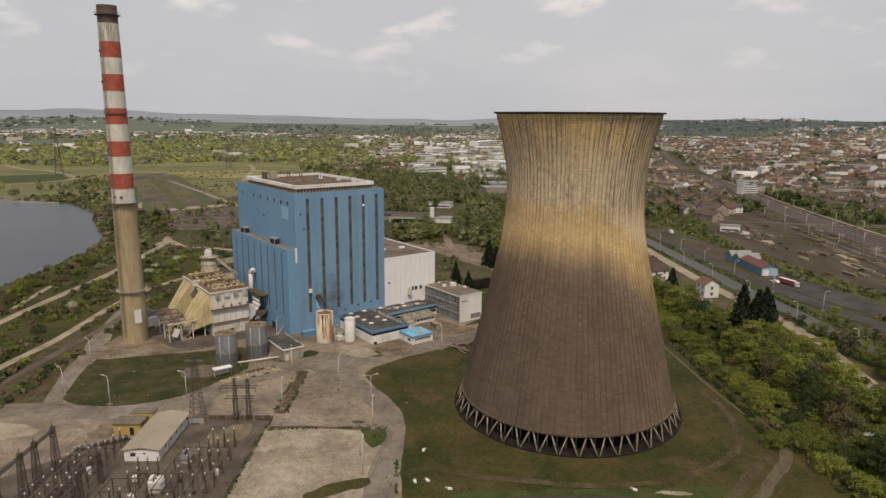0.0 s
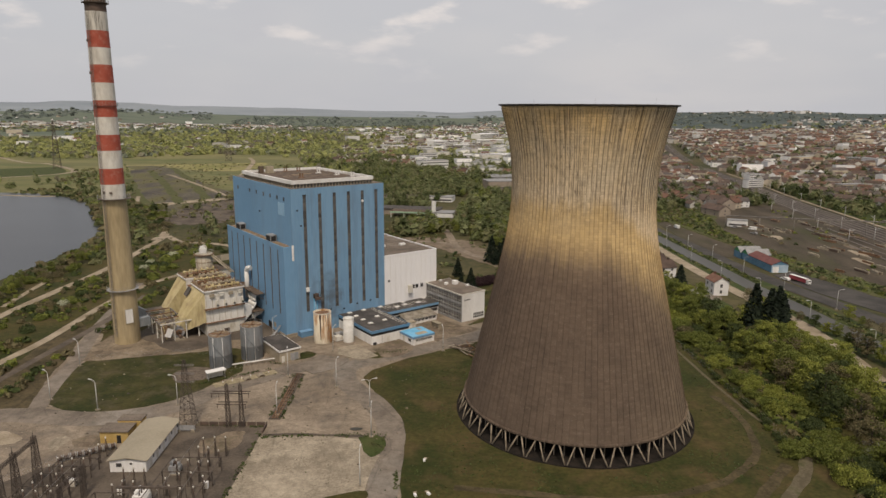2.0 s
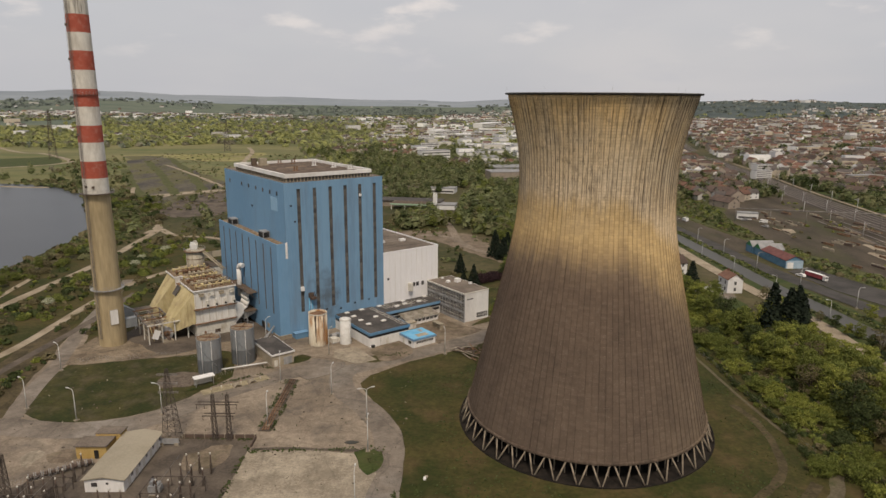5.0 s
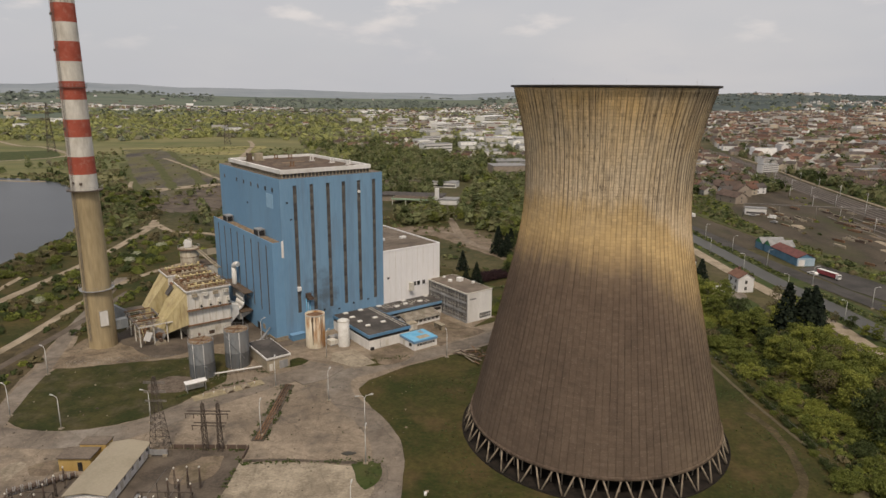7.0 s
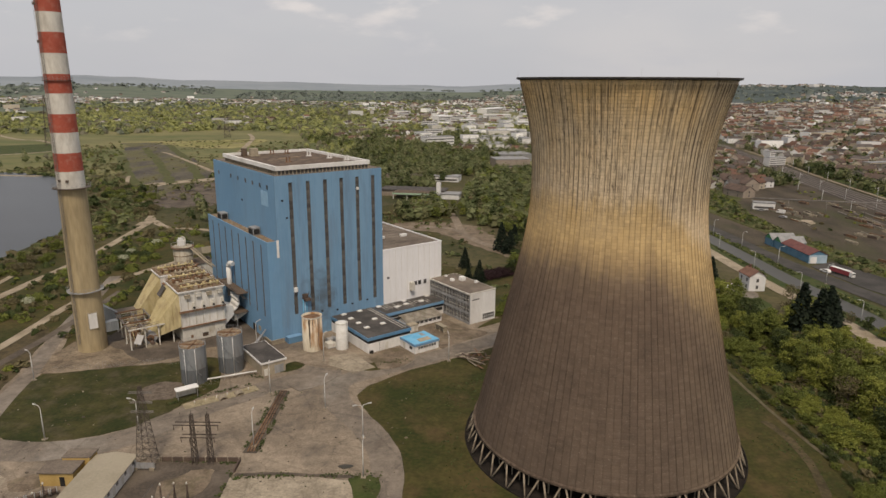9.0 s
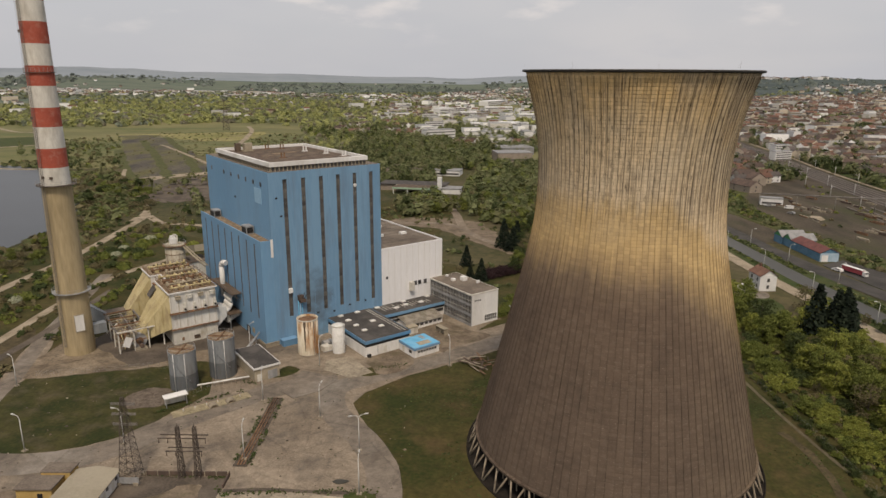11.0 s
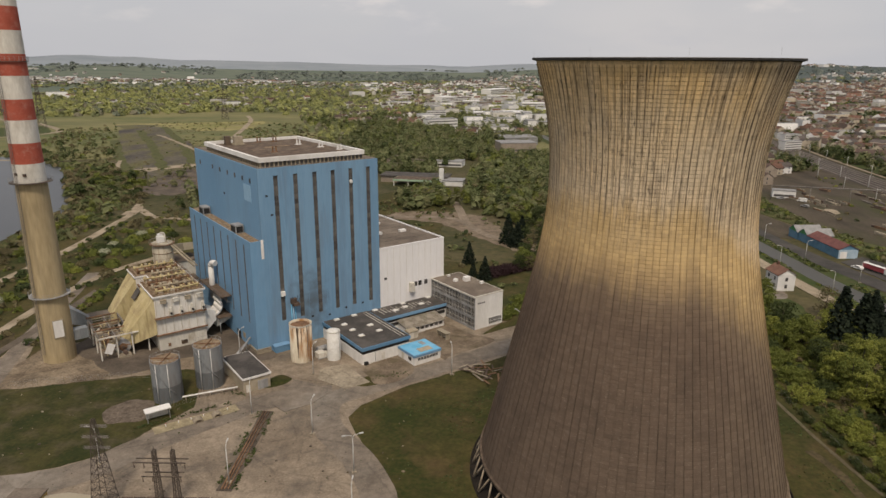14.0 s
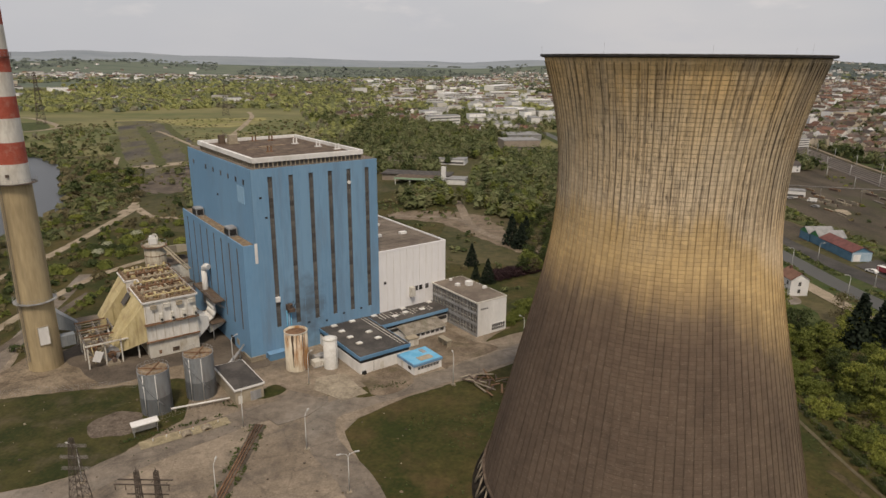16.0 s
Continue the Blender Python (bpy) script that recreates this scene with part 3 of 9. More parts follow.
strip("dirt_track", [(2, 134), (19.4, 131.4), (29.4, 129.9), (39.7, 129.9), (50.8, 132.3), (62.3, 137.3), (72.1, 146), (76, 153.2), (78.8, 169.7), (76.6, 180.9)], 2.0, 0.06, WORN, "worn dirt wheel track in the grass", "track", 0.5)
strip("dirt_track", [(57, 119), (61.3, 124.1), (69.1, 133.3), (79.0, 143.8)], 2.6, 0.08, WORN, "dark muddy track", "track", 0.3)
strip("dirt_track", [(60, 117), (66.8, 124.1), (73.4, 131.4), (80.2, 139.4), (85.3, 147.2)], 2.6, 0.09, PATH, "pale brown rutted track", "track", 0.5)
strip("dirt_track", [(84, 150), (84.4, 155.8), (82.7, 168.2), (80.8, 186.1), (79.2, 216.7), (78, 240)], 0.9, 0.07, PATH, "pale sandy track beside the hedge", "track", 0.6)
sheet("green_flush", [(20, 128), (45, 128.6), (60, 129), (62, 122), (20, 120), (0, 122), (6, 127)], 0.05, LUSH, "fresh green grass by the basin", "grass", True, 1.5)
sheet("basin_water", [(-4, 122), (20, 125.6), (44, 125.0), (62, 121.5), (60, 112), (-4, 112)], 0.09, CANAL, "dark water of a shallow basin", "water", True)
sheet("rubble", [(46, 127.2), (52, 127.6), (54, 126.4), (49, 126)], 0.10, PALE, "pale rubble strewn in the grass", "rubble", True, 0.8)
# far side of the works
LAKE_PTS = [(-215, 240), (-207, 290), (-207, 350), (-206, 388), (-217, 424), (-240, 467), (-275, 522), (-308, 567), (-362, 611), (-430, 622), (-520, 610), (-640, 560), (-640, 260), (-420, 200), (-270, 205)]
sheet("lake", LAKE_PTS, 0.05, LAKE, "calm grey lake", "lake", True)
SLAG_PTS = [(-182, 600), (-215, 572), (-203, 500), (-228, 520), (-262, 575), (-330, 700), (-395, 850), (-432, 915), (-385, 918), (-310, 800), (-249, 705)]
sheet("slag_field", SLAG_PTS, 0.06, SLAG, "dark slag ground with sparse growth", "ground", True, 12)
for line in ([(-222, 560), (-262, 640), (-318, 748), (-372, 850)], [(-240, 540), (-290, 630), (-352, 748)], [(-208, 585), (-240, 655), (-296, 770), (-360, 890)]):
    strip("grass_finger", line, 8.0, 0.10, BANK, "strip of rough olive grass between slag beds", "grass", 0.9)
sheet("meadow", [(-544, 988), (-465, 1000), (-418, 1051), (-357, 1116), (-290, 1090), (-262, 1000), (-246, 880), (-300, 850), (-385, 918), (-450, 930)], 0.10, MEADOW, "sunlit spring meadow", "field", True, 10)
sheet("meadow", [(-690, 1040), (-601, 955), (-554, 932), (-466, 828), (-468, 786), (-505, 757), (-640, 740), (-760, 900)], 0.10, LUSH, "green meadow beyond the lake", "field", True, 4)
sheet("sand_flat", [(-345, 1055), (-300, 1085), (-240, 1110), (-215, 1150), (-270, 1150), (-330, 1110)], 0.14, SAND, "pale bare sand beyond the meadow", "ground", True, 8)
sheet("bare_ground", [(-200, 470), (-172, 455), (-150, 480), (-145, 540), (-165, 600), (-182, 588), (-205, 555)], 0.08, EARTH, "brown bare ground beside the slag", "ground", True, 9)
sheet("pale_spoil", [(-246, 548), (-222, 574), (-200, 592), (-190, 584), (-214, 560), (-236, 540)], 0.12, SAND, "pale spoil on the slag", "ground", True, 4)
sheet("shore_sand", [(-420, 606), (-395, 606), (-372, 601), (-350, 600), (-352, 594), (-380, 597)], 0.09, SAND, "sandy lake beach", "ground", True, 1.5)
sheet("back_lawn", [(-10, 330), (20, 318), (30, 300), (10, 285), (-20, 310), (-60, 400), (-40, 470), (0, 440)], 0.07, GRASS, "rough green ground behind the works", "grass", True, 5)
strip("lake_track", [(-171, 180), (-171, 244), (-170, 280), (-168, 328), (-171, 380), (-174, 412), (-180, 426)], 4.2, 0.09, SAND, "pale sandy track above the lake", "track", 0.15)
strip("shore_track", [(-178, 262), (-182, 290), (-184, 306)], 2.4, 0.10, SAND, "sandy path towards the lake", "track", 0.15)
strip("bank_track", [(-142, 150), (-140.7, 197), (-138, 224), (-138.5, 267), (-134, 300), (-120, 330)], 3.4, 0.09, SAND, "pale sandy track behind the chimney", "track", 0.2)
strip("cinder_track", [(-134, 150), (-131, 200), (-128, 240), (-128, 280)], 3.0, 0.08, EARTH, "dark cinder track", "track", 0.2)
strip("fork_track", [(-173, 414), (-158, 396), (-142, 392), (-128, 387), (-110, 372), (-96, 350), (-84, 320)], 4.4, 0.10, SAND, "pale track towards the boiler house", "track", 0.15)
strip("field_track", [(-720, 1075), (-601, 959), (-554, 938), (-470, 850), (-456, 812), (-470, 780), (-530, 735), (-640, 715)], 7.0, 0.16, SAND, "pale farm track", "track", 0.2)
strip("field_track", [(-309, 1075), (-282, 1000), (-262, 910), (-250, 850), (-234, 767)], 6.0, 0.16, SAND, "pale farm track across the meadow", "track", 0.3)
strip("field_track", [(-330, 800), (-311, 776), (-250, 688), (-180, 582), (-150, 540)], 4.0, 0.15, SAND, "pale path along the slag", "track", 0.5)
strip("field_track", [(-176, 400), (-181, 430), (-198, 460), (-225, 505), (-251, 547), (-275, 600)], 3.4, 0.14, SAND, "pale path across the slag", "track", 0.5)
strip("back_road", [(46, 330), (32, 345), (20, 359), (10, 380), (7, 398), (3.7, 431), (-4, 470)], 4.6, 0.12, APRON, "pale dusty road behind the works", "road", 0.2)
strip("back_road", [(8, 388), (-4, 400), (-16, 399), (-36, 402)], 4.6, 0.11, APRON, "pale dusty spur road", "road", 0.3)
sheet("back_dirt", [(-30, 396), (-8, 388), (14, 356), (30, 336), (42, 342), (26, 372), (17, 402), (-2, 414), (-30, 412)], 0.09, DIRT, "bare brown ground beside the back road", "ground", True, 3)
strip("suburb_road", [(60, 640), (52, 720), (48, 800), (44, 880), (70, 1000)], 8, 0.15, ASPHALT, "straight grey suburban road", "road", 0.05)
# canal side
CANAL_LINE = [(166, 90), (159, 140), (154, 185), (149.5, 235), (147, 268), (143.5, 298), (141.5, 337), (137, 416), (132, 500), (122, 640), (104, 820)]
strip("canal_bank", CANAL_LINE, 24, 0.05, LUSH, "grassy canal banks", "grass", 0.05)
strip("canal", CANAL_LINE, 8.6, 0.09, CANAL, "straight brown-grey canal", "canal", 0.0)
strip("towpath", [(122, 90), (126, 130), (129.5, 175), (132, 195), (135.6, 219.4), (136.5, 250), (132.5, 285), (129, 330), (127, 400), (124, 500)], 6.0, 0.10, SAND, "sandy towpath along the canal", "road", 0.1)
ROAD_LINE = [(206, 90), (194, 140), (183, 195), (172.5, 241), (164, 281), (158, 311), (153.5, 344), (150, 390), (145, 449), (138, 540), (126, 700)]
strip("main_road", ROAD_LINE, 9.5, 0.10, TARMAC, "wide grey main road beside the canal", "road", 0.0)
LORRY_PARK = [(164, 322), (178, 330), (188, 300), (206, 262), (222, 215), (210, 200), (180, 255), (168, 290)]
sheet("garden", [(99, 256), (108, 246), (117, 256), (120, 276), (110, 283), (101, 277)], 0.09, LUSH, "bright green garden lawn", "grass", True, 1.0)
sheet("house_drive", [(108, 280), (118, 276), (121, 284), (112, 292), (107, 288)], 0.11, ASPHALT, "grey drive beside the house", "road", True, 0.5)
sheet("lorry_park", LORRY_PARK, 0.13, TARMAC, "grey asphalt lorry park", "road", False)
sheet("depot_yard", [(155, 470), (150, 380), (156, 362), (172, 356), (176, 380), (168, 440), (163, 480)], 0.12, BALLAST, "worn grey-brown depot yard", "yard", False)
RAIL_LINE = [(262, 90), (268, 180), (274, 260), (280, 333), (291, 453), (302, 546), (316, 640), (334, 735), (352, 858), (384, 1020), (430, 1220), (490, 1450)]
sheet("bank_grass", [(215, 215), (196, 268), (184, 312), (186, 340), (186, 372), (178, 384), (170, 440), (165, 480), (160, 540), (222, 540), (205, 478), (194, 430), (194, 385), (200, 345), (211, 300), (226, 250), (240, 200)], 0.20, BANK, "olive green rough grass bank beside the railway", "grass", True, 2.0)
sheet("rail_yard", [(206, 300), (195, 345), (189, 385), (190, 430), (200, 478), (222, 518), (262, 562), (300, 560), (304, 480), (310, 400), (330, 300), (330, 150), (240, 150), (222, 250)], 0.25, BALLAST, "wide brown railway yard", "railway", True, 3)
strip("rail_bed", RAIL_LINE, 27, 0.27, RAIL_BED, "brown railway bed running through the town", "railway", 0.2)
for k in range(6):
    strip("rail_line", [(x + (k - 2.5) * 4.3 * (1.15 if y < 500 else 0.95 if y < 700 else 0.7), y) for x, y in RAIL_LINE], 1.6, 0.44, RAILS, "rusty railway track", "railway")
for k in range(3):
    strip("siding", [(x - 24 - k * 7.5 * (1 if y < 460 else 0.55), y) for x, y in RAIL_LINE[:5]], 1.6, 0.44, RAILS, "rusty railway siding", "railway")
strip("line_road", [(x + 18, y) for x, y in RAIL_LINE[3:9]], 3.2, 0.40, SAND, "pale service track beside the railway", "track", 0.2)
strip("rail_verge", [(x + 36, y) for x, y in RAIL_LINE[:7]], 30, 0.33, LUSH, "green railway embankment", "grass", 0.2)
for k, (x, y, a, b) in enumerate(((246, 398, 14, 3.4), (238, 372, 9, 3), (255, 420, 10, 2.6), (228, 352, 8, 3), (262, 372, 12, 3), (215, 420, 6, 4), (248, 350, 10, 2.5), (270, 345, 14, 3))):
    sheet("timber_spread", [(x - b, y - a), (x + b * 0.4, y - a * 0.9), (x + b, y + a * 0.8), (x - b * 0.3, y + a)], 0.36 + 0.004 * k, SAND if k % 2 else DIRT, "pale ballast spread in the rail yard", "ground", True, 1.2)



# ---- cooling tower ----
TOWER = (34.97, 172.94)
TOWER_KNOTS = ((4.5, 29.1), (12, 27.36), (20, 25.42), (28, 23.51), (36, 21.58), (44, 19.78), (52, 18.39), (60, 17.96), (68, 18.41), (74, 19.52), (80.4, 21.26))


def tower_radius(z):
    zs, rs = np.array([k[0] for k in TOWER_KNOTS]), np.array([k[1] for k in TOWER_KNOTS])
    d = np.gradient(rs, zs)
    i = int(np.clip(np.searchsorted(zs, z) - 1, 0, len(zs) - 2))
    h = zs[i + 1] - zs[i]
    u = (z - zs[i]) / h
    return float((2 * u**3 - 3 * u * u + 1) * rs[i] + (u**3 - 2 * u * u + u) * h * d[i] + (-2 * u**3 + 3 * u * u) * rs[i + 1] + (u**3 - u * u) * h * d[i + 1])


def tower_material(name, tone, reference):
    """Cast concrete: straw yellow above, orange at the waist, dark brown growth below, streaks and lift lines."""
    m = bpy.data.materials.new(name)
    m.use_nodes = True
    nt = m.node_tree
    N, links = nt.nodes.new, nt.links.new
    bsdf = nt.nodes["Principled BSDF"]
    bsdf.inputs["Roughness"].default_value, bsdf.inputs["Specular IOR Level"].default_value = 0.92, 0.15

    def calc(op, a, b=None, c=None):
        n = N("ShaderNodeMath")
        n.operation = op
        for k, v in enumerate((a, b, c)):
            if isinstance(v, (int, float)):
                n.inputs[k].default_value = v
            elif v is not None:
                links(v, n.inputs[k])
        return n.outputs[0]

    tc = N("ShaderNodeTexCoord")
    tc.object = reference
    xyz = N("ShaderNodeSeparateXYZ")
    links(tc.outputs["Object"], xyz.inputs[0])
    x, y, z = xyz.outputs
    turn = calc("ARCTAN2", y, x)
    comb = N("ShaderNodeCombineXYZ")
    links(calc("MULTIPLY", turn, 20.0), comb.inputs[0])
    links(z, comb.inputs[2])
    wrapped = comb.outputs[0]

    def noise_at(sx, sz, detail=5, rough=0.55, seed=0.0):
        mp = N("ShaderNodeMapping")
        mp.inputs["Scale"].default_value, mp.inputs["Location"].default_value = (sx, 1, sz), (seed, seed, 0)
        n = N("ShaderNodeTexNoise")
        n.inputs["Scale"].default_value, n.inputs["Detail"].default_value, n.inputs["Roughness"].default_value = 1.0, detail, rough
        links(wrapped, mp.inputs[0])
        links(mp.outputs[0], n.inputs["Vector"])
        return n.outputs["Fac"]

    # the growth's edge climbs on one flank and is ragged from rib to rib
    climb = calc("MULTIPLY", calc("MAXIMUM", calc("SUBTRACT", x, 3.0), 0.0), 0.85)
    ragged = calc("MULTIPLY", calc("SUBTRACT", noise_at(1.3, 0.03, 3), 0.5), 6.0)
    broad = calc("MULTIPLY", calc("SUBTRACT", noise_at(0.10, 0.05, 3, seed=4.0), 0.5), 6.0)
    level = calc("ADD", calc("ADD", calc("ADD", z, climb), ragged), broad)
    ramp = N("ShaderNodeValToRGB")
    el = ramp.color_ramp.elements
    stops = ((0.0, (0.128, 0.094, 0.069)), (0.30, (0.124, 0.090, 0.066)), (0.48, (0.136, 0.097, 0.070)), (0.535, (0.190, 0.137, 0.092)), (0.585, (0.370, 0.262, 0.140)), (0.625, (0.535, 0.382, 0.190)), (0.690, (0.560, 0.398, 0.195)), (0.735, (0.660, 0.520, 0.345)), (0.88, (0.690, 0.525, 0.315)), (0.945, (0.715, 0.505, 0.250)), (1.0, (0.690, 0.480, 0.230)))
    while len(el) < len(stops):
        el.new(0.5)
    for e, (p, c) in zip(el, stops):
        e.position, e.color = p, (*c, 1)
    links(calc("DIVIDE", level, 82.0), ramp.inputs[0])

    def over(base, colour, fac):
        n = N("ShaderNodeMixRGB")
        n.inputs[2].default_value = (*colour, 1)
        links(base, n.inputs[1])
        links(fac, n.inputs[0])
        return n.outputs[0]

    def ranged(v, a, b, lo, hi):
        n = N("ShaderNodeMapRange")
        for k, w in zip(("From Min", "From Max", "To Min", "To Max"), (a, b, lo, hi)):
            n.inputs[k].default_value = w
        links(v, n.inputs["Value"])
        return n.outputs[0]

    col = ramp.outputs[0]
    # tan mixed in towards +x, fading out between 36 and 48 m up
    bare = calc("MULTIPLY", ranged(x, 7.0, 25.0, 0.0, 0.56), ranged(noise_at(0.25, 0.02, 4, 0.6, 21.0), 0.30, 0.62, 0.45, 1.0))
    col = over(col, (0.235, 0.178, 0.116), calc("MULTIPLY", bare, ranged(z, 48.0, 36.0, 0.0, 1.0)))
    # grey weathering in the upper part, long dark runs beside the ribs
    upper = ranged(z, 50.0, 61.0, 0.0, 1.0)
    col = over(col, (0.500, 0.440, 0.345), calc("MULTIPLY", upper, ranged(noise_at(0.16, 0.10, 6, 0.6, 9.0), 0.42, 0.66, 0.0, 0.45)))
    col = over(col, (0.430, 0.380, 0.295), calc("MULTIPLY", ranged(z, 56.0, 64.0, 0.0, 1.0), ranged(x, 2.0, 18.0, 0.0, 0.65)))
    clusters = ranged(noise_at(0.11, 0.055, 3, 0.5, 33.0), 0.36, 0.54, 0.34, 1.0)
    flank = ranged(x, -4.0, 15.0, 0.55, 1.0)
    runs = calc("MULTIPLY", calc("MULTIPLY", upper, flank), calc("MULTIPLY", clusters, ranged(noise_at(3.1, 0.060, 6, 0.66, 2.0), 0.49, 0.59, 0.0, 0.88)))
    col = over(col, (0.085, 0.060, 0.044), runs)
    spots = calc("MULTIPLY", calc("MULTIPLY", upper, clusters), ranged(noise_at(3.2, 0.5, 5, 0.7, 12.0), 0.54, 0.64, 0.0, 0.8))
    col = over(col, (0.075, 0.060, 0.048), spots)
    col = over(col, (0.190, 0.160, 0.128), ranged(noise_at(1.1, 0.8, 5, 0.6, 5.0), 0.52, 0.75, 0.0, 0.30))
    col = over(col, (0.068, 0.050, 0.039), calc("MULTIPLY", ranged(z, 50.0, 36.0, 0.0, 1.0), ranged(noise_at(0.22, 0.10, 6, 0.65, 15.0), 0.45, 0.70, 0.0, 0.6)))
    # pale lime specks and washed joints low down
    col = over(col, (0.330, 0.270, 0.200), calc("MULTIPLY", ranged(z, 46.0, 30.0, 0.15, 1.0), ranged(noise_at(2.2, 4.5, 4, 0.7, 27.0), 0.57, 0.70, 0.0, 0.45)))
    # tone of each cast panel
    cell = N("ShaderNodeTexWhiteNoise")
    cell.noise_dimensions = "2D"
    cc = N("ShaderNodeCombineXYZ")
    links(calc("FLOOR", calc("MULTIPLY", turn, 112 / math.tau)), cc.inputs[0])
    lift = calc("DIVIDE", z, 0.62)
    links(calc("FLOOR", lift), cc.inputs[1])
    links(cc.outputs[0], cell.inputs["Vector"])
    # lift lines: narrow and dark, patchy in strength
    frac = calc("FRACT", lift)
    line = ranged(frac, 0.0, 0.20, 1.0, 0.0)
    strength = calc("MULTIPLY", ranged(noise_at(0.5, 0.35, 4, 0.6, 7.0), 0.35, 0.65, 0.12, 0.50), ranged(z, 50.0, 60.0, 0.36, 1.0))
    col = over(col, (0.085, 0.066, 0.048), calc("MULTIPLY", line, strength))
    hsv = N("ShaderNodeHueSaturation")
    links(col, hsv.inputs["Color"])
    # a tone below 1 darkens the whole copy, more strongly above the waist
    shade = ranged(z, 54.0, 62.0, 1.0 - (1.0 - tone) * 0.36, tone)
    if tone < 1:
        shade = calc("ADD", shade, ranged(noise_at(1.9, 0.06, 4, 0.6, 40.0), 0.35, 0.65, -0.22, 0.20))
    links(calc("MULTIPLY", ranged(cell.outputs["Value"], 0, 1, 0.90, 1.08), shade), hsv.inputs["Value"])
    links(hsv.outputs[0], bsdf.inputs["Base Color"])
    b = N("ShaderNodeBump")
    b.inputs["Strength"].default_value, b.inputs["Distance"].default_value = 0.5, 0.06
    links(calc("SUBTRACT", 1.0, line), b.inputs["Height"])
    links(b.outputs[0], bsdf.inputs["Normal"])
    return m


def build_tower():
    t = thing("cooling_tower", "tall straw and brown stained concrete cooling tower on slanted legs", "cooling tower", pose(*TOWER, 0))
    zs = np.linspace(4.5, 80.4, 66)
    prof = [(tower_radius(z), z) for z in zs] + [(tower_radius(z) - 0.55, z) for z in zs[::-1]]
    bm = lathe(prof + [prof[0]], 240)
    shell = part("shell", bm, CONCRETE, t)
    skin = tower_material("tower_concrete", 1.0, shell)
    shell.data.materials[0] = skin
    # shell concrete again, darkened: the ribs' shadow sides are put into its tone
    ribs = tower_material("shaded_rib_concrete", 0.60, shell)
    # one rib, turned round the shell
    n = 112
    bm = bmesh.new()
    prev = None
    for z in np.linspace(4.7, 79.8, 30):
        r, w = tower_radius(z), 0.08
        ring = [bm.verts.new((r - 0.05, -w, z)), bm.verts.new((r + 0.09, -w, z)), bm.verts.new((r + 0.09, w, z)), bm.verts.new((r - 0.05, w, z))]
        if prev:
            for k in range(3):
                bm.faces.new((prev[k], prev[k + 1], ring[k + 1], ring[k]))
        prev = ring
    me = bpy.data.meshes.new("rib")
    bm.to_mesh(me)
    bm.free()
    for k in range(n):
        part_of("rib", me, ribs, t).rotation_euler.z = k * math.tau / n
    leg_mat = material("leg_concrete", (0.20, 0.160, 0.115), (0.30, 0.250, 0.185), 0.6, 4.0, 0.9, 0.1, stains=(0.10, 0.08, 0.06), stain_scale=1.0, stain_amount=0.6)
    part("rim", lathe([(20.9, 80.38), (21.5, 80.38), (21.95, 80.52), (21.95, 80.78), (20.9, 80.78), (20.9, 80.38)], 160, False), BLACK, t, "thin black rim walkway")
    part("rim_coping", lathe([(20.95, 80.79), (21.9, 80.79), (21.9, 80.86), (20.95, 80.86), (20.95, 80.79)], 160, False), LATTICE_PALE, t, "pale coping on the rim")
    part("lintel", lathe([(28.3, 4.3), (29.5, 4.3), (29.5, 4.75), (28.6, 4.85), (28.3, 4.3)], 160, False), ribs, t)
    # slanted legs, two to a foot
    pairs = 40
    step = math.tau / pairs
    for side in (-1, 1):
        bm = bmesh.new()
        a, b = side * 0.09 * step, side * step * 0.46
        top = Vector((29.1 * math.cos(a), 29.1 * math.sin(a), 4.35))
        foot = Vector((30.9 * math.cos(b), 30.9 * math.sin(b), 0.0))
        add_tube(bm, foot, top, 0.20, 0.20, 6)
        me = bpy.data.meshes.new("leg")
        bm.to_mesh(me)
        bm.free()
        for k in range(pairs):
            part_of("leg", me, leg_mat, t).rotation_euler.z = k * step
    # near-black base colour paints the shadow under the shell onto kerb, floor and packing
    dark = material("shade_black_packing", (0.011, 0.009, 0.007), (0.026, 0.020, 0.015), 0.5, 3.0, 0.9, 0.2)
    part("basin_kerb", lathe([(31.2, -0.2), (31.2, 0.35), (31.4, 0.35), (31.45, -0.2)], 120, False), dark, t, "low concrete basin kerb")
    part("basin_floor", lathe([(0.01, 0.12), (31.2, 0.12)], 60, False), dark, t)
    for k in range(72):
        a = k * math.tau / 72
        part("inner_column", tubes(((26.8 * math.cos(a), 26.8 * math.sin(a), 0.1), (26.8 * math.cos(a), 26.8 * math.sin(a), 5.4), 0.15), n=5), leg_mat, t)
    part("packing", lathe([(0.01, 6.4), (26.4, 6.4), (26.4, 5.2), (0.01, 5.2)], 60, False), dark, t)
    for a in (15, 165, 225, 262, 300):
        x, y = 21.9 * math.cos(radians(a)), 21.9 * math.sin(radians(a))
        part("lightning_rod", tubes(((x, y, 80.6), (x, y, 82.2), 0.012), n=5), STEEL, t)


build_tower()


# ---- chimney ----
CHIM = (-109.4, 223.6)


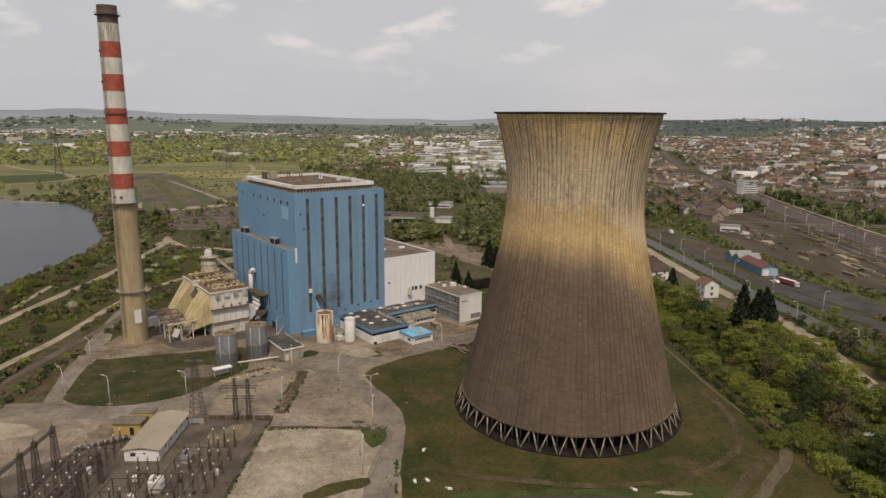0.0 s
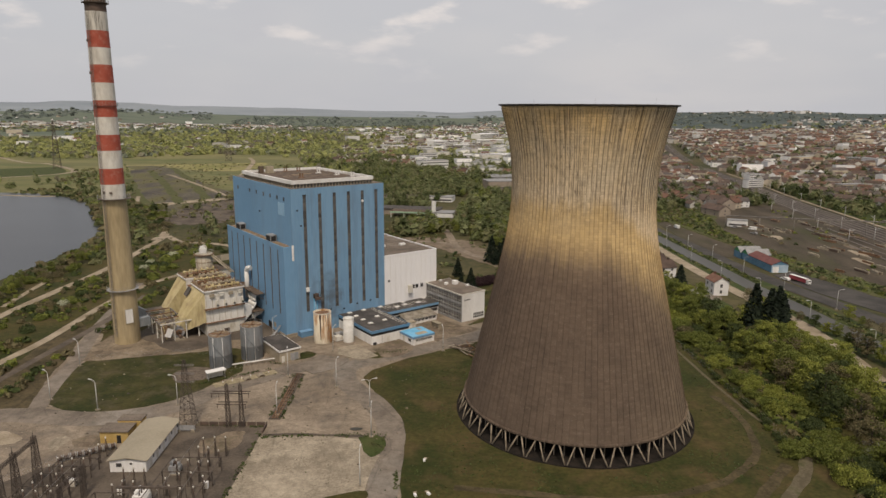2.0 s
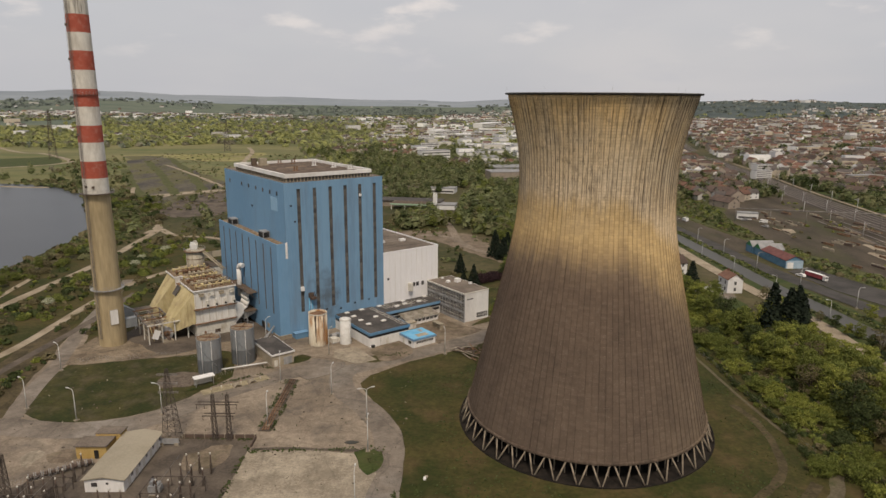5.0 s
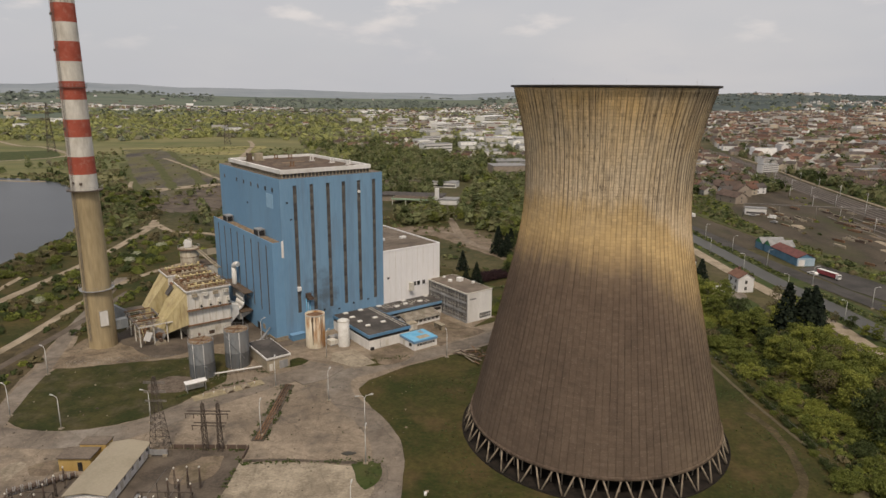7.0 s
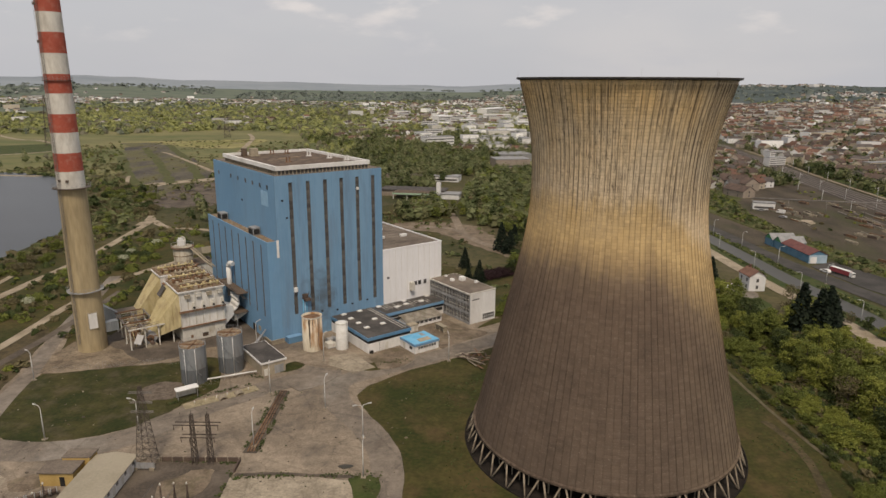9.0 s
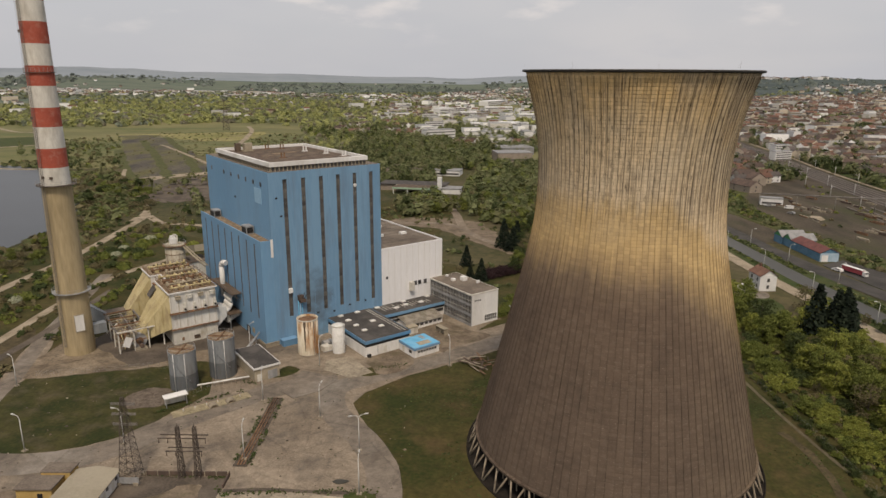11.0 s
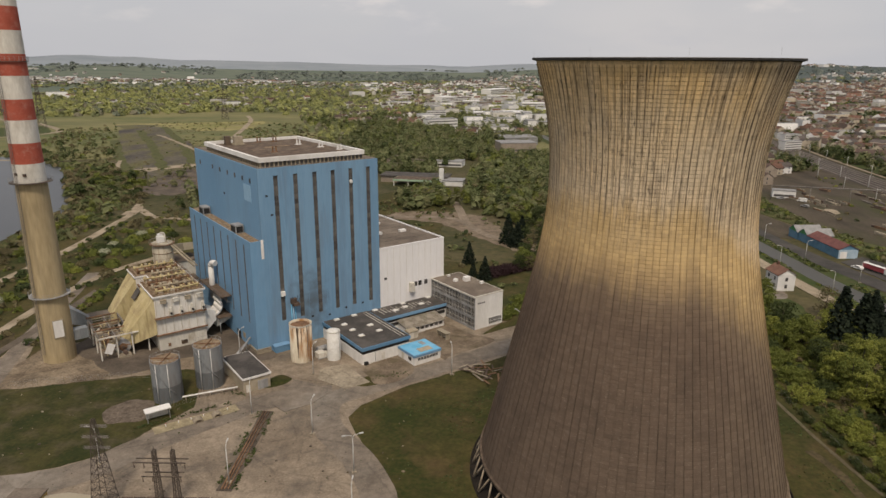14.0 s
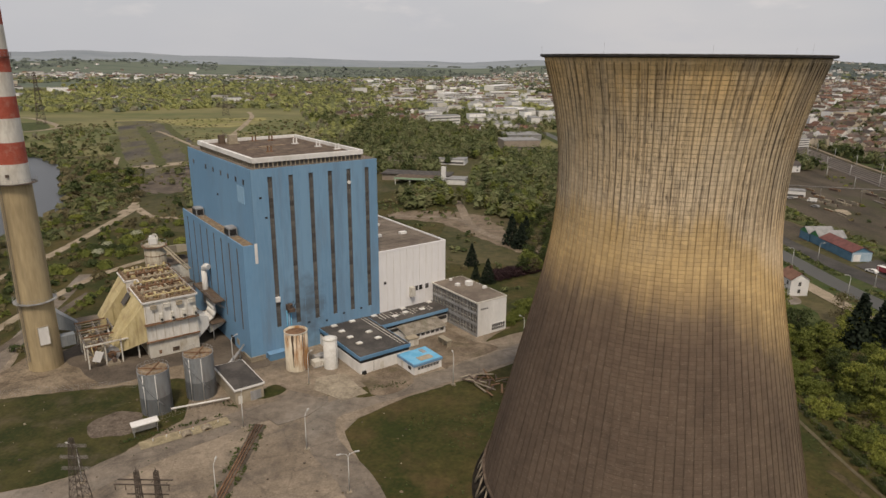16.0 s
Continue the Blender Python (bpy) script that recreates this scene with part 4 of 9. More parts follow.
def build_chimney():
    t = thing("chimney", "tall concrete chimney with red and white bands and a sooty top", "chimney", pose(*CHIM, 0))

    def r(z):
        return float(np.interp(z, (0, 20, 50, 82, 114), (4.15, 4.05, 3.68, 3.32, 3.05)))

    def drum(name, z0, z1, mat, label=""):
        part(name, lathe([(r(z), z) for z in np.linspace(z0, z1, 5)], 56), mat, t, label)

    drum("shaft", -0.1, 49.7, CONCRETE, "bare buff concrete shaft")
    edges = (49.7, 54.7, 59.9, 65.6, 70.7, 76.3, 81.5, 87.0, 92.5, 97.7, 102.8)
    for k, (a, b) in enumerate(zip(edges, edges[1:])):
        drum("band", a, b, BAND_WHITE if k % 2 == 0 else RED)
    drum("band", 102.8, 108.5, BAND_STREAK, "white band streaked with soot")
    drum("crown", 108.5, 114.1, SOOT, "soot-blackened top")
    part("flue", lathe([(r(114.1), 114.1), (2.5, 114.1), (2.4, 100)], 40), BLACK, t)
    for z, out in ((111.2, 0.75), (79.8, 0.45), (49.9, 1.3), (19.0, 0.95)):
        ring = part("gallery", lathe([(r(z) - 0.05, z), (r(z) + out, z), (r(z) + out, z - 0.16), (r(z) - 0.05, z - 0.16)], 48, False), LATTICE if z > 40 else STEEL, t)
        bm = bmesh.new()
        n = 24
        for k in range(n):
            a, b = k * math.tau / n, (k + 1) * math.tau / n
            p, q = (Vector(((r(z) + out) * math.cos(s), (r(z) + out) * math.sin(s), z)) for s in (a, b))
            add_tube(bm, p, p + Vector((0, 0, 1.1)), 0.03, n=4)
            for h in (0.55, 1.1):
                add_tube(bm, p + Vector((0, 0, h)), q + Vector((0, 0, h)), 0.025, n=4)
        part("rail", bm, STEEL, ring)
    # caged ladder
    bm = bmesh.new()
    for z in np.arange(3, 108, 3.0):
        a = radians(251)
        d, s = Vector((math.cos(a), math.sin(a), 0)), Vector((-math.sin(a), math.cos(a), 0))
        p0, p1 = d * (r(z) + 0.35) + Vector((0, 0, z)), d * (r(z + 3) + 0.35) + Vector((0, 0, z + 3))
        for k in (-0.3, 0.3):
            add_tube(bm, p0 + s * k, p1 + s * k, 0.05, n=4)
        for k in range(5):
            m = p0.lerp(p1, k / 5)
            add_tube(bm, m - s * 0.3, m + s * 0.3, 0.035, n=4)
        for k in (-0.45, 0, 0.45):
            add_tube(bm, p0 + s * k + d * 0.55, p1 + s * k + d * 0.55, 0.03, n=4)
    part("ladder", bm, LATTICE_PALE, t)
    bm = bmesh.new()
    for z, a in ((52.2, 250), (52.0, 285), (99.8, 225), (90.0, 225), (68.0, 228)):
        c = Vector((r(z) * math.cos(radians(a)), r(z) * math.sin(radians(a)), z))
        add_box(bm, c.x - 0.35, c.y - 0.35, z - 0.35, c.x + 0.35, c.y + 0.35, z + 0.35)
    part("warning_light", bm, SOOT, t)
    a = radians(312)
    m = Matrix.Translation((r(10) * math.cos(a), r(10) * math.sin(a), 0)) @ Matrix.Rotation(a + math.pi / 2, 4, "Z")
    bm = boxes((-1.15, -0.14, 7.6, 1.15, 0.35, 12.4))
    bm.transform(m)
    panel = part("white_panel", bm, WHITE, t, "blank white metal panel")
    bm = boxes((-1.3, -0.20, 7.4, -1.15, 0.3, 12.6), (1.15, -0.20, 7.4, 1.3, 0.3, 12.6), (-1.15, -0.20, 12.4, 1.15, 0.3, 12.6), (-1.15, -0.20, 7.4, 1.15, 0.3, 7.6))
    bm.transform(m)
    part("panel_frame", bm, BRICKISH, panel)
    # flue duct to the precipitator side
    bm = bmesh.new()
    add_box(bm, 2.6, -1.2, 4.6, 7.6, 1.2, 7.6)
    bm.transform(Matrix.Rotation(radians(40), 4, "Z"))
    part("duct", bm, TANK_STEEL, t, "grey sheet metal flue duct")


build_chimney()


# ---- boiler house and its annexes ----
TURN = radians(36.91)
WORKS = Matrix.Translation((-54.94, 227.06, 0)) @ Matrix.Rotation(TURN, 4, "Z")


def local_pose(u, v, turn=0.0):
    return WORKS @ pose(u, v, 0, 0, 0, turn)


def shared(name, bm):
    me = bpy.data.meshes.new(name)
    bm.to_mesh(me)
    bm.free()
    return me


SLIT_FRAME = material("grimy_window_steel", (0.100, 0.100, 0.098), (0.165, 0.163, 0.158), 0.8, 4.0, 0.6, 0.0)


def slit_window(parent, axis, at, face, z0, z1, width, rows, mat, depth=0.45):
    """A tall window strip: a frame with bars, and its panes one above the other."""
    bm = bmesh.new()
    h = (z1 - z0) / rows
    w = width / 2

    def bx(a0, a1, c0, c1, q0, q1):
        if axis == "u":
            add_box(bm, at + a0, face + c0, q0, at + a1, face + c1, q1)
        else:
            add_box(bm, face + c0, at + a0, q0, face + c1, at + a1, q1)

    bx(-w, -w + 0.08, depth - 0.22, depth, z0, z1)
    bx(w - 0.08, w, depth - 0.22, depth, z0, z1)
    bx(-0.03, 0.03, depth - 0.2, depth, z0, z1)
    for k in range(rows + 1):
        bx(-w + 0.08, w - 0.08, depth - 0.2, depth, z0 + k * h - 0.06, z0 + k * h + 0.06)
    win = part("window", bm, SLIT_FRAME, parent, "tall strip window with grimy panes")
    pb = bmesh.new()
    if axis == "u":
        add_box(pb, -w + 0.08, -0.03, 0.06, w - 0.08, 0.0, h - 0.06)
    else:
        add_box(pb, -0.03, -w + 0.08, 0.06, 0.0, w - 0.08, h - 0.06)
    me = shared("pane", pb)
    for k in range(rows):
        ob = part_of("pane", me, mat, win)
        ob.location = (at, face + depth - 0.06, z0 + k * h) if axis == "u" else (face + depth - 0.06, at, z0 + k * h)
    return win


def sooty_blue():
    """The front cladding: streaked, with a burnt and sooty smudge above the tanks."""
    m = material("sooty_blue_cladding", (0.150, 0.280, 0.420), (0.185, 0.325, 0.465), 0.10, 1.6, 0.65, 0.05, stains=(0.150, 0.225, 0.310), stain_scale=0.30, stain_amount=0.7, stretch=(1, 1, 0.12))
    nt = m.node_tree
    bsdf = nt.nodes["Principled BSDF"]
    src = bsdf.inputs["Base Color"].links[0].from_socket
    tc = nt.nodes.new("ShaderNodeTexCoord")
    mp = nt.nodes.new("ShaderNodeMapping")
    mp.inputs["Location"].default_value, mp.inputs["Scale"].default_value = (-17.0 / 7, 0, -12.0 / 12), (1 / 7, 0, 1 / 12)
    ln = nt.nodes.new("ShaderNodeVectorMath")
    ln.operation = "LENGTH"
    ns = nt.nodes.new("ShaderNodeTexNoise")
    ns.inputs["Scale"].default_value, ns.inputs["Detail"].default_value = 0.35, 7
    add = nt.nodes.new("ShaderNodeMath")
    add.operation = "MULTIPLY_ADD"
    add.inputs[1].default_value = 1.6
    rng = nt.nodes.new("ShaderNodeMapRange")
    for k, v in zip(("From Min", "From Max", "To Min", "To Max"), (0.85, 1.75, 0.75, 0.0)):
        rng.inputs[k].default_value = v
    mix = nt.nodes.new("ShaderNodeMixRGB")
    mix.inputs[2].default_value = (0.085, 0.095, 0.105, 1)
    L = nt.links.new
    L(tc.outputs["Object"], mp.inputs[0])
    L(mp.outputs[0], ln.inputs[0])
    L(tc.outputs["Object"], ns.inputs["Vector"])
    L(ns.outputs["Fac"], add.inputs[0])
    L(ln.outputs["Value"], add.inputs[2])
    L(add.outputs[0], rng.inputs["Value"])
    L(rng.outputs[0], mix.inputs[0])
    L(src, mix.inputs[1])
    L(mix.outputs[0], bsdf.inputs["Base Color"])
    return m


BLUE_FRONT = sooty_blue()


def build_boiler_house():
    t = thing("boiler_house", "tall faded blue boiler house with narrow full-height window strips", "building", WORKS)
    u0, u1, v1, top = 3.45, 40.6, 55.2, 52.5
    slits = (8.48, 14.25, 20.05, 25.72, 31.45, 37.27)
    z0, z1, w = 8.25, 50.3, 1.32
    part("main_block", boxes((u0, 0.5, 0, u1, v1, top)), BLUE, t)
    cuts = [u0] + [e for s in slits for e in (s - w / 2, s + w / 2)] + [u1]
    for a, b in zip(cuts[::2], cuts[1::2]):
        part("wall_panel", boxes((a, 0, 0, b, 0.5, top)), BLUE_FRONT, t)
    for s in slits:
        part("sill_panel", boxes((s - w / 2, 0, 0, s + w / 2, 0.5, z0)), BLUE_FRONT, t)
        part("head_panel", boxes((s - w / 2, 0, z1, s + w / 2, 0.5, top)), BLUE_FRONT, t)
    for k, s in enumerate(slits):
        slit_window(t, "u", s, 0, z0, z1, w, 30, PANE_OLD)
    # pale seams between the cladding sheets
    for u in np.arange(u0 + 1.4, u1, 2.9):
        if min(abs(u - s) for s in slits) > 1.0:
            part("cladding_seam", boxes((u, -0.03, 1.6, u + 0.07, 0, top - 0.3)), BLUE, t)
    for u, z in ((5.64, 45.0), (6.84, 39.6), (17.3, 7.6), (22.8, 6.9), (28.4, 7.9), (34.2, 8.2)):
        part("vent", boxes((u - 0.35, -0.06, z - 0.25, u + 0.35, 0.02, z + 0.25)), BLACK, t)
    part("fan_box", boxes((7.85, -0.55, 15.8, 9.05, 0.35, 17.1)), WHITE, t)
    part("lamp_disc", tubes(((31.49, -0.25, 46.5), (31.49, 0.2, 46.5), 0.5), n=14), WHITE, t)
    part("pale_patch", boxes((3.37, 5.7, 42.5, 3.45, 11.0, 47.1)), PANEL_LIGHT, t, "pale blue replacement cladding patch")
    for v in (5.76, 11.48, 17.66, 23.89, 30.68, 37.56, 49.83):
        part("small_window", boxes((3.33, v - 0.5, 47.9, 3.49, v + 0.5, 49.2)), PANE, t)
    part("vent", boxes((3.35, 27.7, 41.3, 3.49, 28.8, 41.9)), BLACK, t)
    # roof edge and the glazed roof storey
    part("roof", boxes((u0 + 0.3, 0.3, top, u1 - 0.3, v1 - 0.3, top + 0.12)), ROOF_BROWN, t)
    px0, py0, px1, py1 = 4.7, 1.2, 36.4, 46.8
    rs = part("roof_storey", boxes((px0 + 0.2, py0 + 0.2, top + 0.12, px1 - 0.2, py1 - 0.2, 53.9)), PANE_OLD, t, "low glazed storey below the cornice")
    for x in np.arange(px0 + 0.25, px1, 1.25):
        for y in (py0, py1 - 0.3):
            part("pier", boxes((x, y, top + 0.12, x + 0.3, y + 0.3, 53.95)), BRICKISH, rs)
    for y in np.arange(py0 + 0.3, py1 - 0.4, 1.25):
        for x in (px0, px1 - 0.3):
            part("pier", boxes((x, y, top + 0.12, x + 0.3, y + 0.3, 53.95)), BRICKISH, rs)
    cornice = bmesh.new()
    for c in ((px0 - 0.35, py0 - 0.35, px1 + 0.35, py0 + 0.5), (px0 - 0.35, py1 - 0.5, px1 + 0.35, py1 + 0.35), (px0 - 0.35, py0 + 0.5, px0 + 0.5, py1 - 0.5), (px1 - 0.5, py0 + 0.5, px1 + 0.35, py1 - 0.5)):
        add_box(cornice, c[0], c[1], 53.96, c[2], c[3], 55.2)
    part("cornice", cornice, WHITE, t, "broad white concrete cornice")
    part("upper_roof", boxes((px0 + 0.5, py0 + 0.5, 53.96, px1 - 0.5, py1 - 0.5, 54.3)), RUST_DARK, t, "rust-brown gravel roof")
    part("roof_vent", boxes((12.0, 40.0, 54.3, 14.6, 42.2, 57.0), (11.6, 39.6, 54.3, 15.0, 42.6, 54.7)), BRICKISH, t)
    part("roof_vent", boxes((9.6, 41.5, 54.3, 11.2, 43.4, 57.0)), RUST_DARK, t)
    for u, v in ((20.5, 43.5), (25.0, 41.0), (28.5, 30.0), (31.5, 20.0), (33.5, 11.5), (15.0, 17.0)):
        part("roof_post", boxes((u, v, 54.3, u + 0.35, v + 0.35, 56.0), (u + 1.0, v, 54.3, u + 1.35, v + 0.35, 56.0), (u - 0.3, v - 0.3, 54.3, u + 1.7, v + 0.7, 54.5)), WHITE if u > 28 else RUST, t)
    for k in range(9):
        u = 7.5 + (k * 7.3) % 27
        v = 5 + (k * 11.9) % 38
        part("roof_patch", boxes((u, v, 54.3, u + 1.6 + k % 3, v + 1.0 + (k * 3) % 4, 54.325)), (ROOF_BROWN, EARTH, RUSTROOF)[k % 3], t)
    # burnt exhaust on the front, with blue paint run down below it
    burnt = part("burnt_exhaust", boxes((10.6, -1.1, 13.0, 12.2, 0, 14.6), (11.0, -1.5, 12.4, 12.8, -0.2, 13.3)), SOOT, t, "soot-black wrecked exhaust outlet")
    for k in range(7):
        part("twisted_bar", tubes(((10.7 + k * 0.28, -0.9, 13.2 + (k * 5 % 3) * 0.5), (10.2 + k * 0.45, -1.7 + (k % 3) * 0.3, 14.2 + (k * 7 % 4) * 0.4), 0.07), n=4), BLACK, burnt)
    for k, (u, z) in enumerate(((10.7, 12.9), (11.3, 12.6), (11.9, 12.8))):
        part("drain_pipe", tubes(((u, -0.25, z), (u, -0.25, 2.2), 0.16), n=6), SKYBLUE if k != 1 else PANEL_LIGHT, t, "bright blue drain pipe")
    # lower side wing
    ws = [5.0 + k * 6.48 for k in range(8)]
    ww, wz0, wz1 = 0.95, 7.9, 31.2
    wing = part("wing", boxes((0.4, 0, 0, 3.45, 55.3, 32.3)), BLUE, t, "lower blue side wing with narrow window strips")
    cuts = [0] + [e for s in ws for e in (s - ww / 2, s + ww / 2)] + [55.3]
    for a, b in zip(cuts[::2], cuts[1::2]):
        part("wall_panel", boxes((0, a, 0, 0.4, b, 32.3)), BLUE, wing)
    for s in ws:
        part("sill_panel", boxes((0, s - ww / 2, 0, 0.4, s + ww / 2, wz0)), BLUE, wing)
        part("head_panel", boxes((0, s - ww / 2, wz1, 0.4, s + ww / 2, 32.3)), BLUE, wing)
    part("parapet", boxes((0, 0, 32.3, 0.3, 55.3, 32.8), (0.3, 0, 32.3, 3.45, 0.3, 32.8)), BLUE, wing)
    for s in ws:
        slit_window(t, "v", s, 0, wz0, wz1, ww, 18, PANE, 0.24)
    part("wing_roof", boxes((0.3, 0.3, 32.3, 3.45, 55.3, 32.45)), RUSTROOF, t, "rust-littered wing roof")
    for v in (14.6, 44.6):
        hood = part("hood", boxes((0.7, v - 1.9, 32.45, 3.1, v + 1.9, 34.9)), STEEL, t)
        part("louvre", boxes((0.58, v - 1.7, 32.8, 0.7, v - 0.1, 34.5), (0.58, v + 0.1, 32.8, 0.7, v + 1.7, 34.5), (1.0, v - 2.02, 32.8, 2.8, v - 1.9, 34.5)), BLACK, hood)
    part("door", boxes((-0.06, 13.2, 0, 0.02, 16.2, 2.6)), BLACK, t)
    part("board", boxes((-0.09, 9.2, 1.6, 0.0, 11.2, 3.2)), BRICKISH, t)
    part("white_strip", boxes((3.05, -0.08, 27.6, 3.8, 0, 33.1)), WHITE, t, "white patched strip at the wing's corner")
    part("plinth", boxes((-0.4, -0.5, -0.1, 3.8, 0, 1.4), (-0.4, 0, -0.1, 0, 6, 1.0)), PALE, t)
    part("roof_railing", tubes(*[((x, 0.2, 52.5), (x, 0.2, 53.2), 0.03) for x in np.arange(3.8, 40.4, 3)], n=4), STEEL, t)


build_boiler_house()


def walls_with_parapet(t, u0, v0, u1, v1, h, wall_mat, roof_mat, parapet=0.35, thick=0.35, trim=None):
    part("wall", boxes((u0, v0, -0.1, u1, v1, h - parapet)), wall_mat, t)
    bm = boxes((u0 - 0.06, v0 - 0.06, h - parapet, u1 + 0.06, v0 + thick, h), (u0 - 0.06, v1 - thick, h - parapet, u1 + 0.06, v1 + 0.06, h), (u0 - 0.06, v0 + thick, h - parapet, u0 + thick, v1 - thick, h), (u1 - thick, v0 + thick, h - parapet, u1 + 0.06, v1 - thick, h))
    part("parapet", bm, trim or wall_mat, t)
    return part("roof", boxes((u0 + thick, v0 + thick, h - parapet, u1 - thick, v1 - thick, h - parapet + 0.12)), roof_mat, t)


def build_turbine_hall():
    t = thing("turbine_hall", "plain white hall with a flat dark roof beside the boiler house", "building", WORKS)
    walls_with_parapet(t, 40.7, 0.3, 65.6, 50.0, 24.4, HALL_WHITE, ROOF_BROWN, 0.5)
    for u, v in ((45, 30), (56, 29), (58, 15), (49, 16)):
        part("roof_vent", boxes((u, v, 24.0, u + 2.4, v + 1.4, 24.8)), WHITE, t)
    part("roof_unit", boxes((53, 30, 24.0, 55, 32, 25.8), (52, 29.2, 24.0, 56, 32.6, 24.6)), BRICKISH, t)
    for u in (53.6, 55.3, 57.7):
        part("small_window", boxes((u, 0.18, 9.6, u + 1.2, 0.35, 11.1)), PANE, t)
    part("stair_tower", boxes((51.6, -1.0, 8.2, 53.1, 0.3, 11.2)), CREAM, t)
    part("door", boxes((42.4, 0.2, 13.8, 43.2, 0.35, 14.6)), BLACK, t)
    for u in np.arange(43.5, 65.0, 2.4):
        part("panel_seam", boxes((u, 0.27, 0, u + 0.05, 0.3, 23.8)), CREAM, t)
    part("roof_seam", boxes(*[(40.9, v, 24.02, 65.2, v + 0.06, 24.06) for v in np.arange(4, 49, 3.6)]), ROOF_DARK, t)


build_turbine_hall()


def build_workshop():
    t = thing("workshop", "low white workshop with a blue fascia and skylit black roof", "building", WORKS)
    u0, v0, u1, v1 = 20.4, -23.8, 35.8, -0.1
    part("wall", boxes((u0, v0, -0.1, u1, v1, 3.1)), WHITE, t)
    part("clerestory", boxes((u0 + 0.12, v0 + 0.12, 3.1, u1 - 0.12, v1, 4.1)), BLACK, t, "black clerestory band")
    part("fascia", boxes((u0 - 0.2, v0 - 0.2, 4.1, u1 + 0.2, v1, 5.05)), BLUE_DARK, t, "faded blue fascia")
    part("roof", boxes((u0 + 0.05, v0 + 0.05, 5.05, u1 - 0.05, v1, 5.12)), ROOF_DARK, t)
    for u, v in ((24.4, -1.3), (24.4, -6.1), (24.4, -11.1), (24.5, -16.1), (30.4, -1.2), (30.5, -10.8), (30.5, -15.9)):
        sk = part("skylight", boxes((u - 0.85, v - 0.6, 5.12, u + 0.85, v + 0.6, 5.3)), CREAM, t, "white domed skylight")
        part("dome", boxes((u - 0.7, v - 0.48, 5.3, u + 0.7, v + 0.48, 5.46)), WHITE, sk)
    part("roof_batten", boxes((33.6, -22.5, 5.12, 33.75, -1.0, 5.2), (34.6, -23.0, 5.12, 34.75, -0.6, 5.22)), CREAM, t)
    part("door", boxes((26.4, v0 - 0.05, 0, 27.5, v0 + 0.02, 2.2)), CREAM, t)
    part("hatch", boxes((20.8, v0 - 0.6, 0, 21.9, v0, 0.95)), BLACK, t)
    part("wall_pipe", tubes(((24.4, v0 - 0.1, 0), (24.4, v0 - 0.1, 3.2), 0.07), n=6), STEEL, t)
    part("side_window", boxes((u0 - 0.06, -9.5, 1.0, u0 + 0.02, -7.2, 2.4), (u0 - 0.06, -5.5, 1.0, u0 + 0.02, -3.4, 2.4)), PANE, t)
    t2 = thing("canteen", "low black-roofed block with blue fascia linking workshop and office", "building", WORKS)
    part("wall", boxes((36.3, -8.0, -0.1, 60.4, 0.25, 3.8)), WHITE, t2)
    part("clerestory", boxes((36.2, -8.1, 3.0, 60.4, -8.0, 3.9)), BLACK, t2, "black clerestory band")
    part("window_band", boxes((38.0, -8.08, 1.6, 60.0, -8.0, 2.7)), PANE, t2)
    part("fascia", boxes((36.1, -8.4, 3.9, 60.4, 0.25, 4.85)), BLUE, t2, "blue fascia")
    part("roof", boxes((36.2, -8.25, 4.85, 60.3, 0.25, 4.93)), ROOF_DARK, t2)
    rng = random.Random(5)
    for k in range(15):
        u, v = 38.6 + k * 1.25, rng.uniform(-6.4, -4.6)
        part("roof_batten", boxes((u, v, 4.93, u + 0.13, v + rng.uniform(2.5, 4.6), 5.0)), CREAM, t2)
    for u, v in ((38.1, -0.8), (43.3, -4.6), (47.4, -3.8), (48.5, -0.7), (53.2, -4.5), (58.4, -0.8)):
        part("skylight", boxes((u - 0.8, v - 0.55, 4.93, u + 0.8, v + 0.55, 5.22)), WHITE, t2)
    t3 = thing("lean_to", "low lean-to shed with a mossy grey asbestos roof", "shed", WORKS)
    part("wall", boxes((41.6, -13.8, -0.1, 55.4, -8.4, 2.1)), WHITE, t3)
    for k in range(7):
        part("small_window", boxes((43.0 + k * 1.75, -13.88, 1.0, 44.2 + k * 1.75, -13.78, 1.8)), PANE, t3)
    bm = bmesh.new()
    for k in range(36):
        u = 41.2 + k * 0.407
        vs = [bm.verts.new(p) for p in ((u, -14.3, 2.2), (u + 0.2035, -14.3, 2.3), (u + 0.407, -14.3, 2.2), (u + 0.407, -8.42, 3.35), (u + 0.2035, -8.42, 3.45), (u, -8.42, 3.35))]
        bm.faces.new((vs[0], vs[1], vs[4], vs[5]))
        bm.faces.new((vs[1], vs[2], vs[3], vs[4]))
    part("roof", bm, material("asbestos_sheet", (0.19, 0.165, 0.13), (0.30, 0.265, 0.215), 0.4, 3.0, 0.9, 0.1, stains=(0.11, 0.10, 0.06), stain_scale=0.5, stain_amount=0.7), t3, "mossy corrugated roof")
    t4 = thing("gate_hut", "small white hut with a bright blue flat roof", "hut", WORKS)
    u0, v0, u1, v1 = 31.6, -32.4, 40.6, -24.2
    part("wall", boxes((u0 + 0.1, v0 + 0.1, -0.1, u1 - 0.1, v1, 2.4)), WHITE, t4)
    part("fascia", boxes((u0 - 0.1, v0 - 0.1, 2.4, u1 + 0.1, v1, 3.05)), BLUE, t4)
    part("roof", boxes((u0 + 0.1, v0 + 0.1, 3.05, u1 - 0.1, v1 - 0.15, 3.12)), SKYBLUE, t4, "bright sky-blue roof")
    part("roof_patch", boxes((34.4, -31.4, 3.12, 38.6, -29.0, 3.17)), BRICKISH, t4)
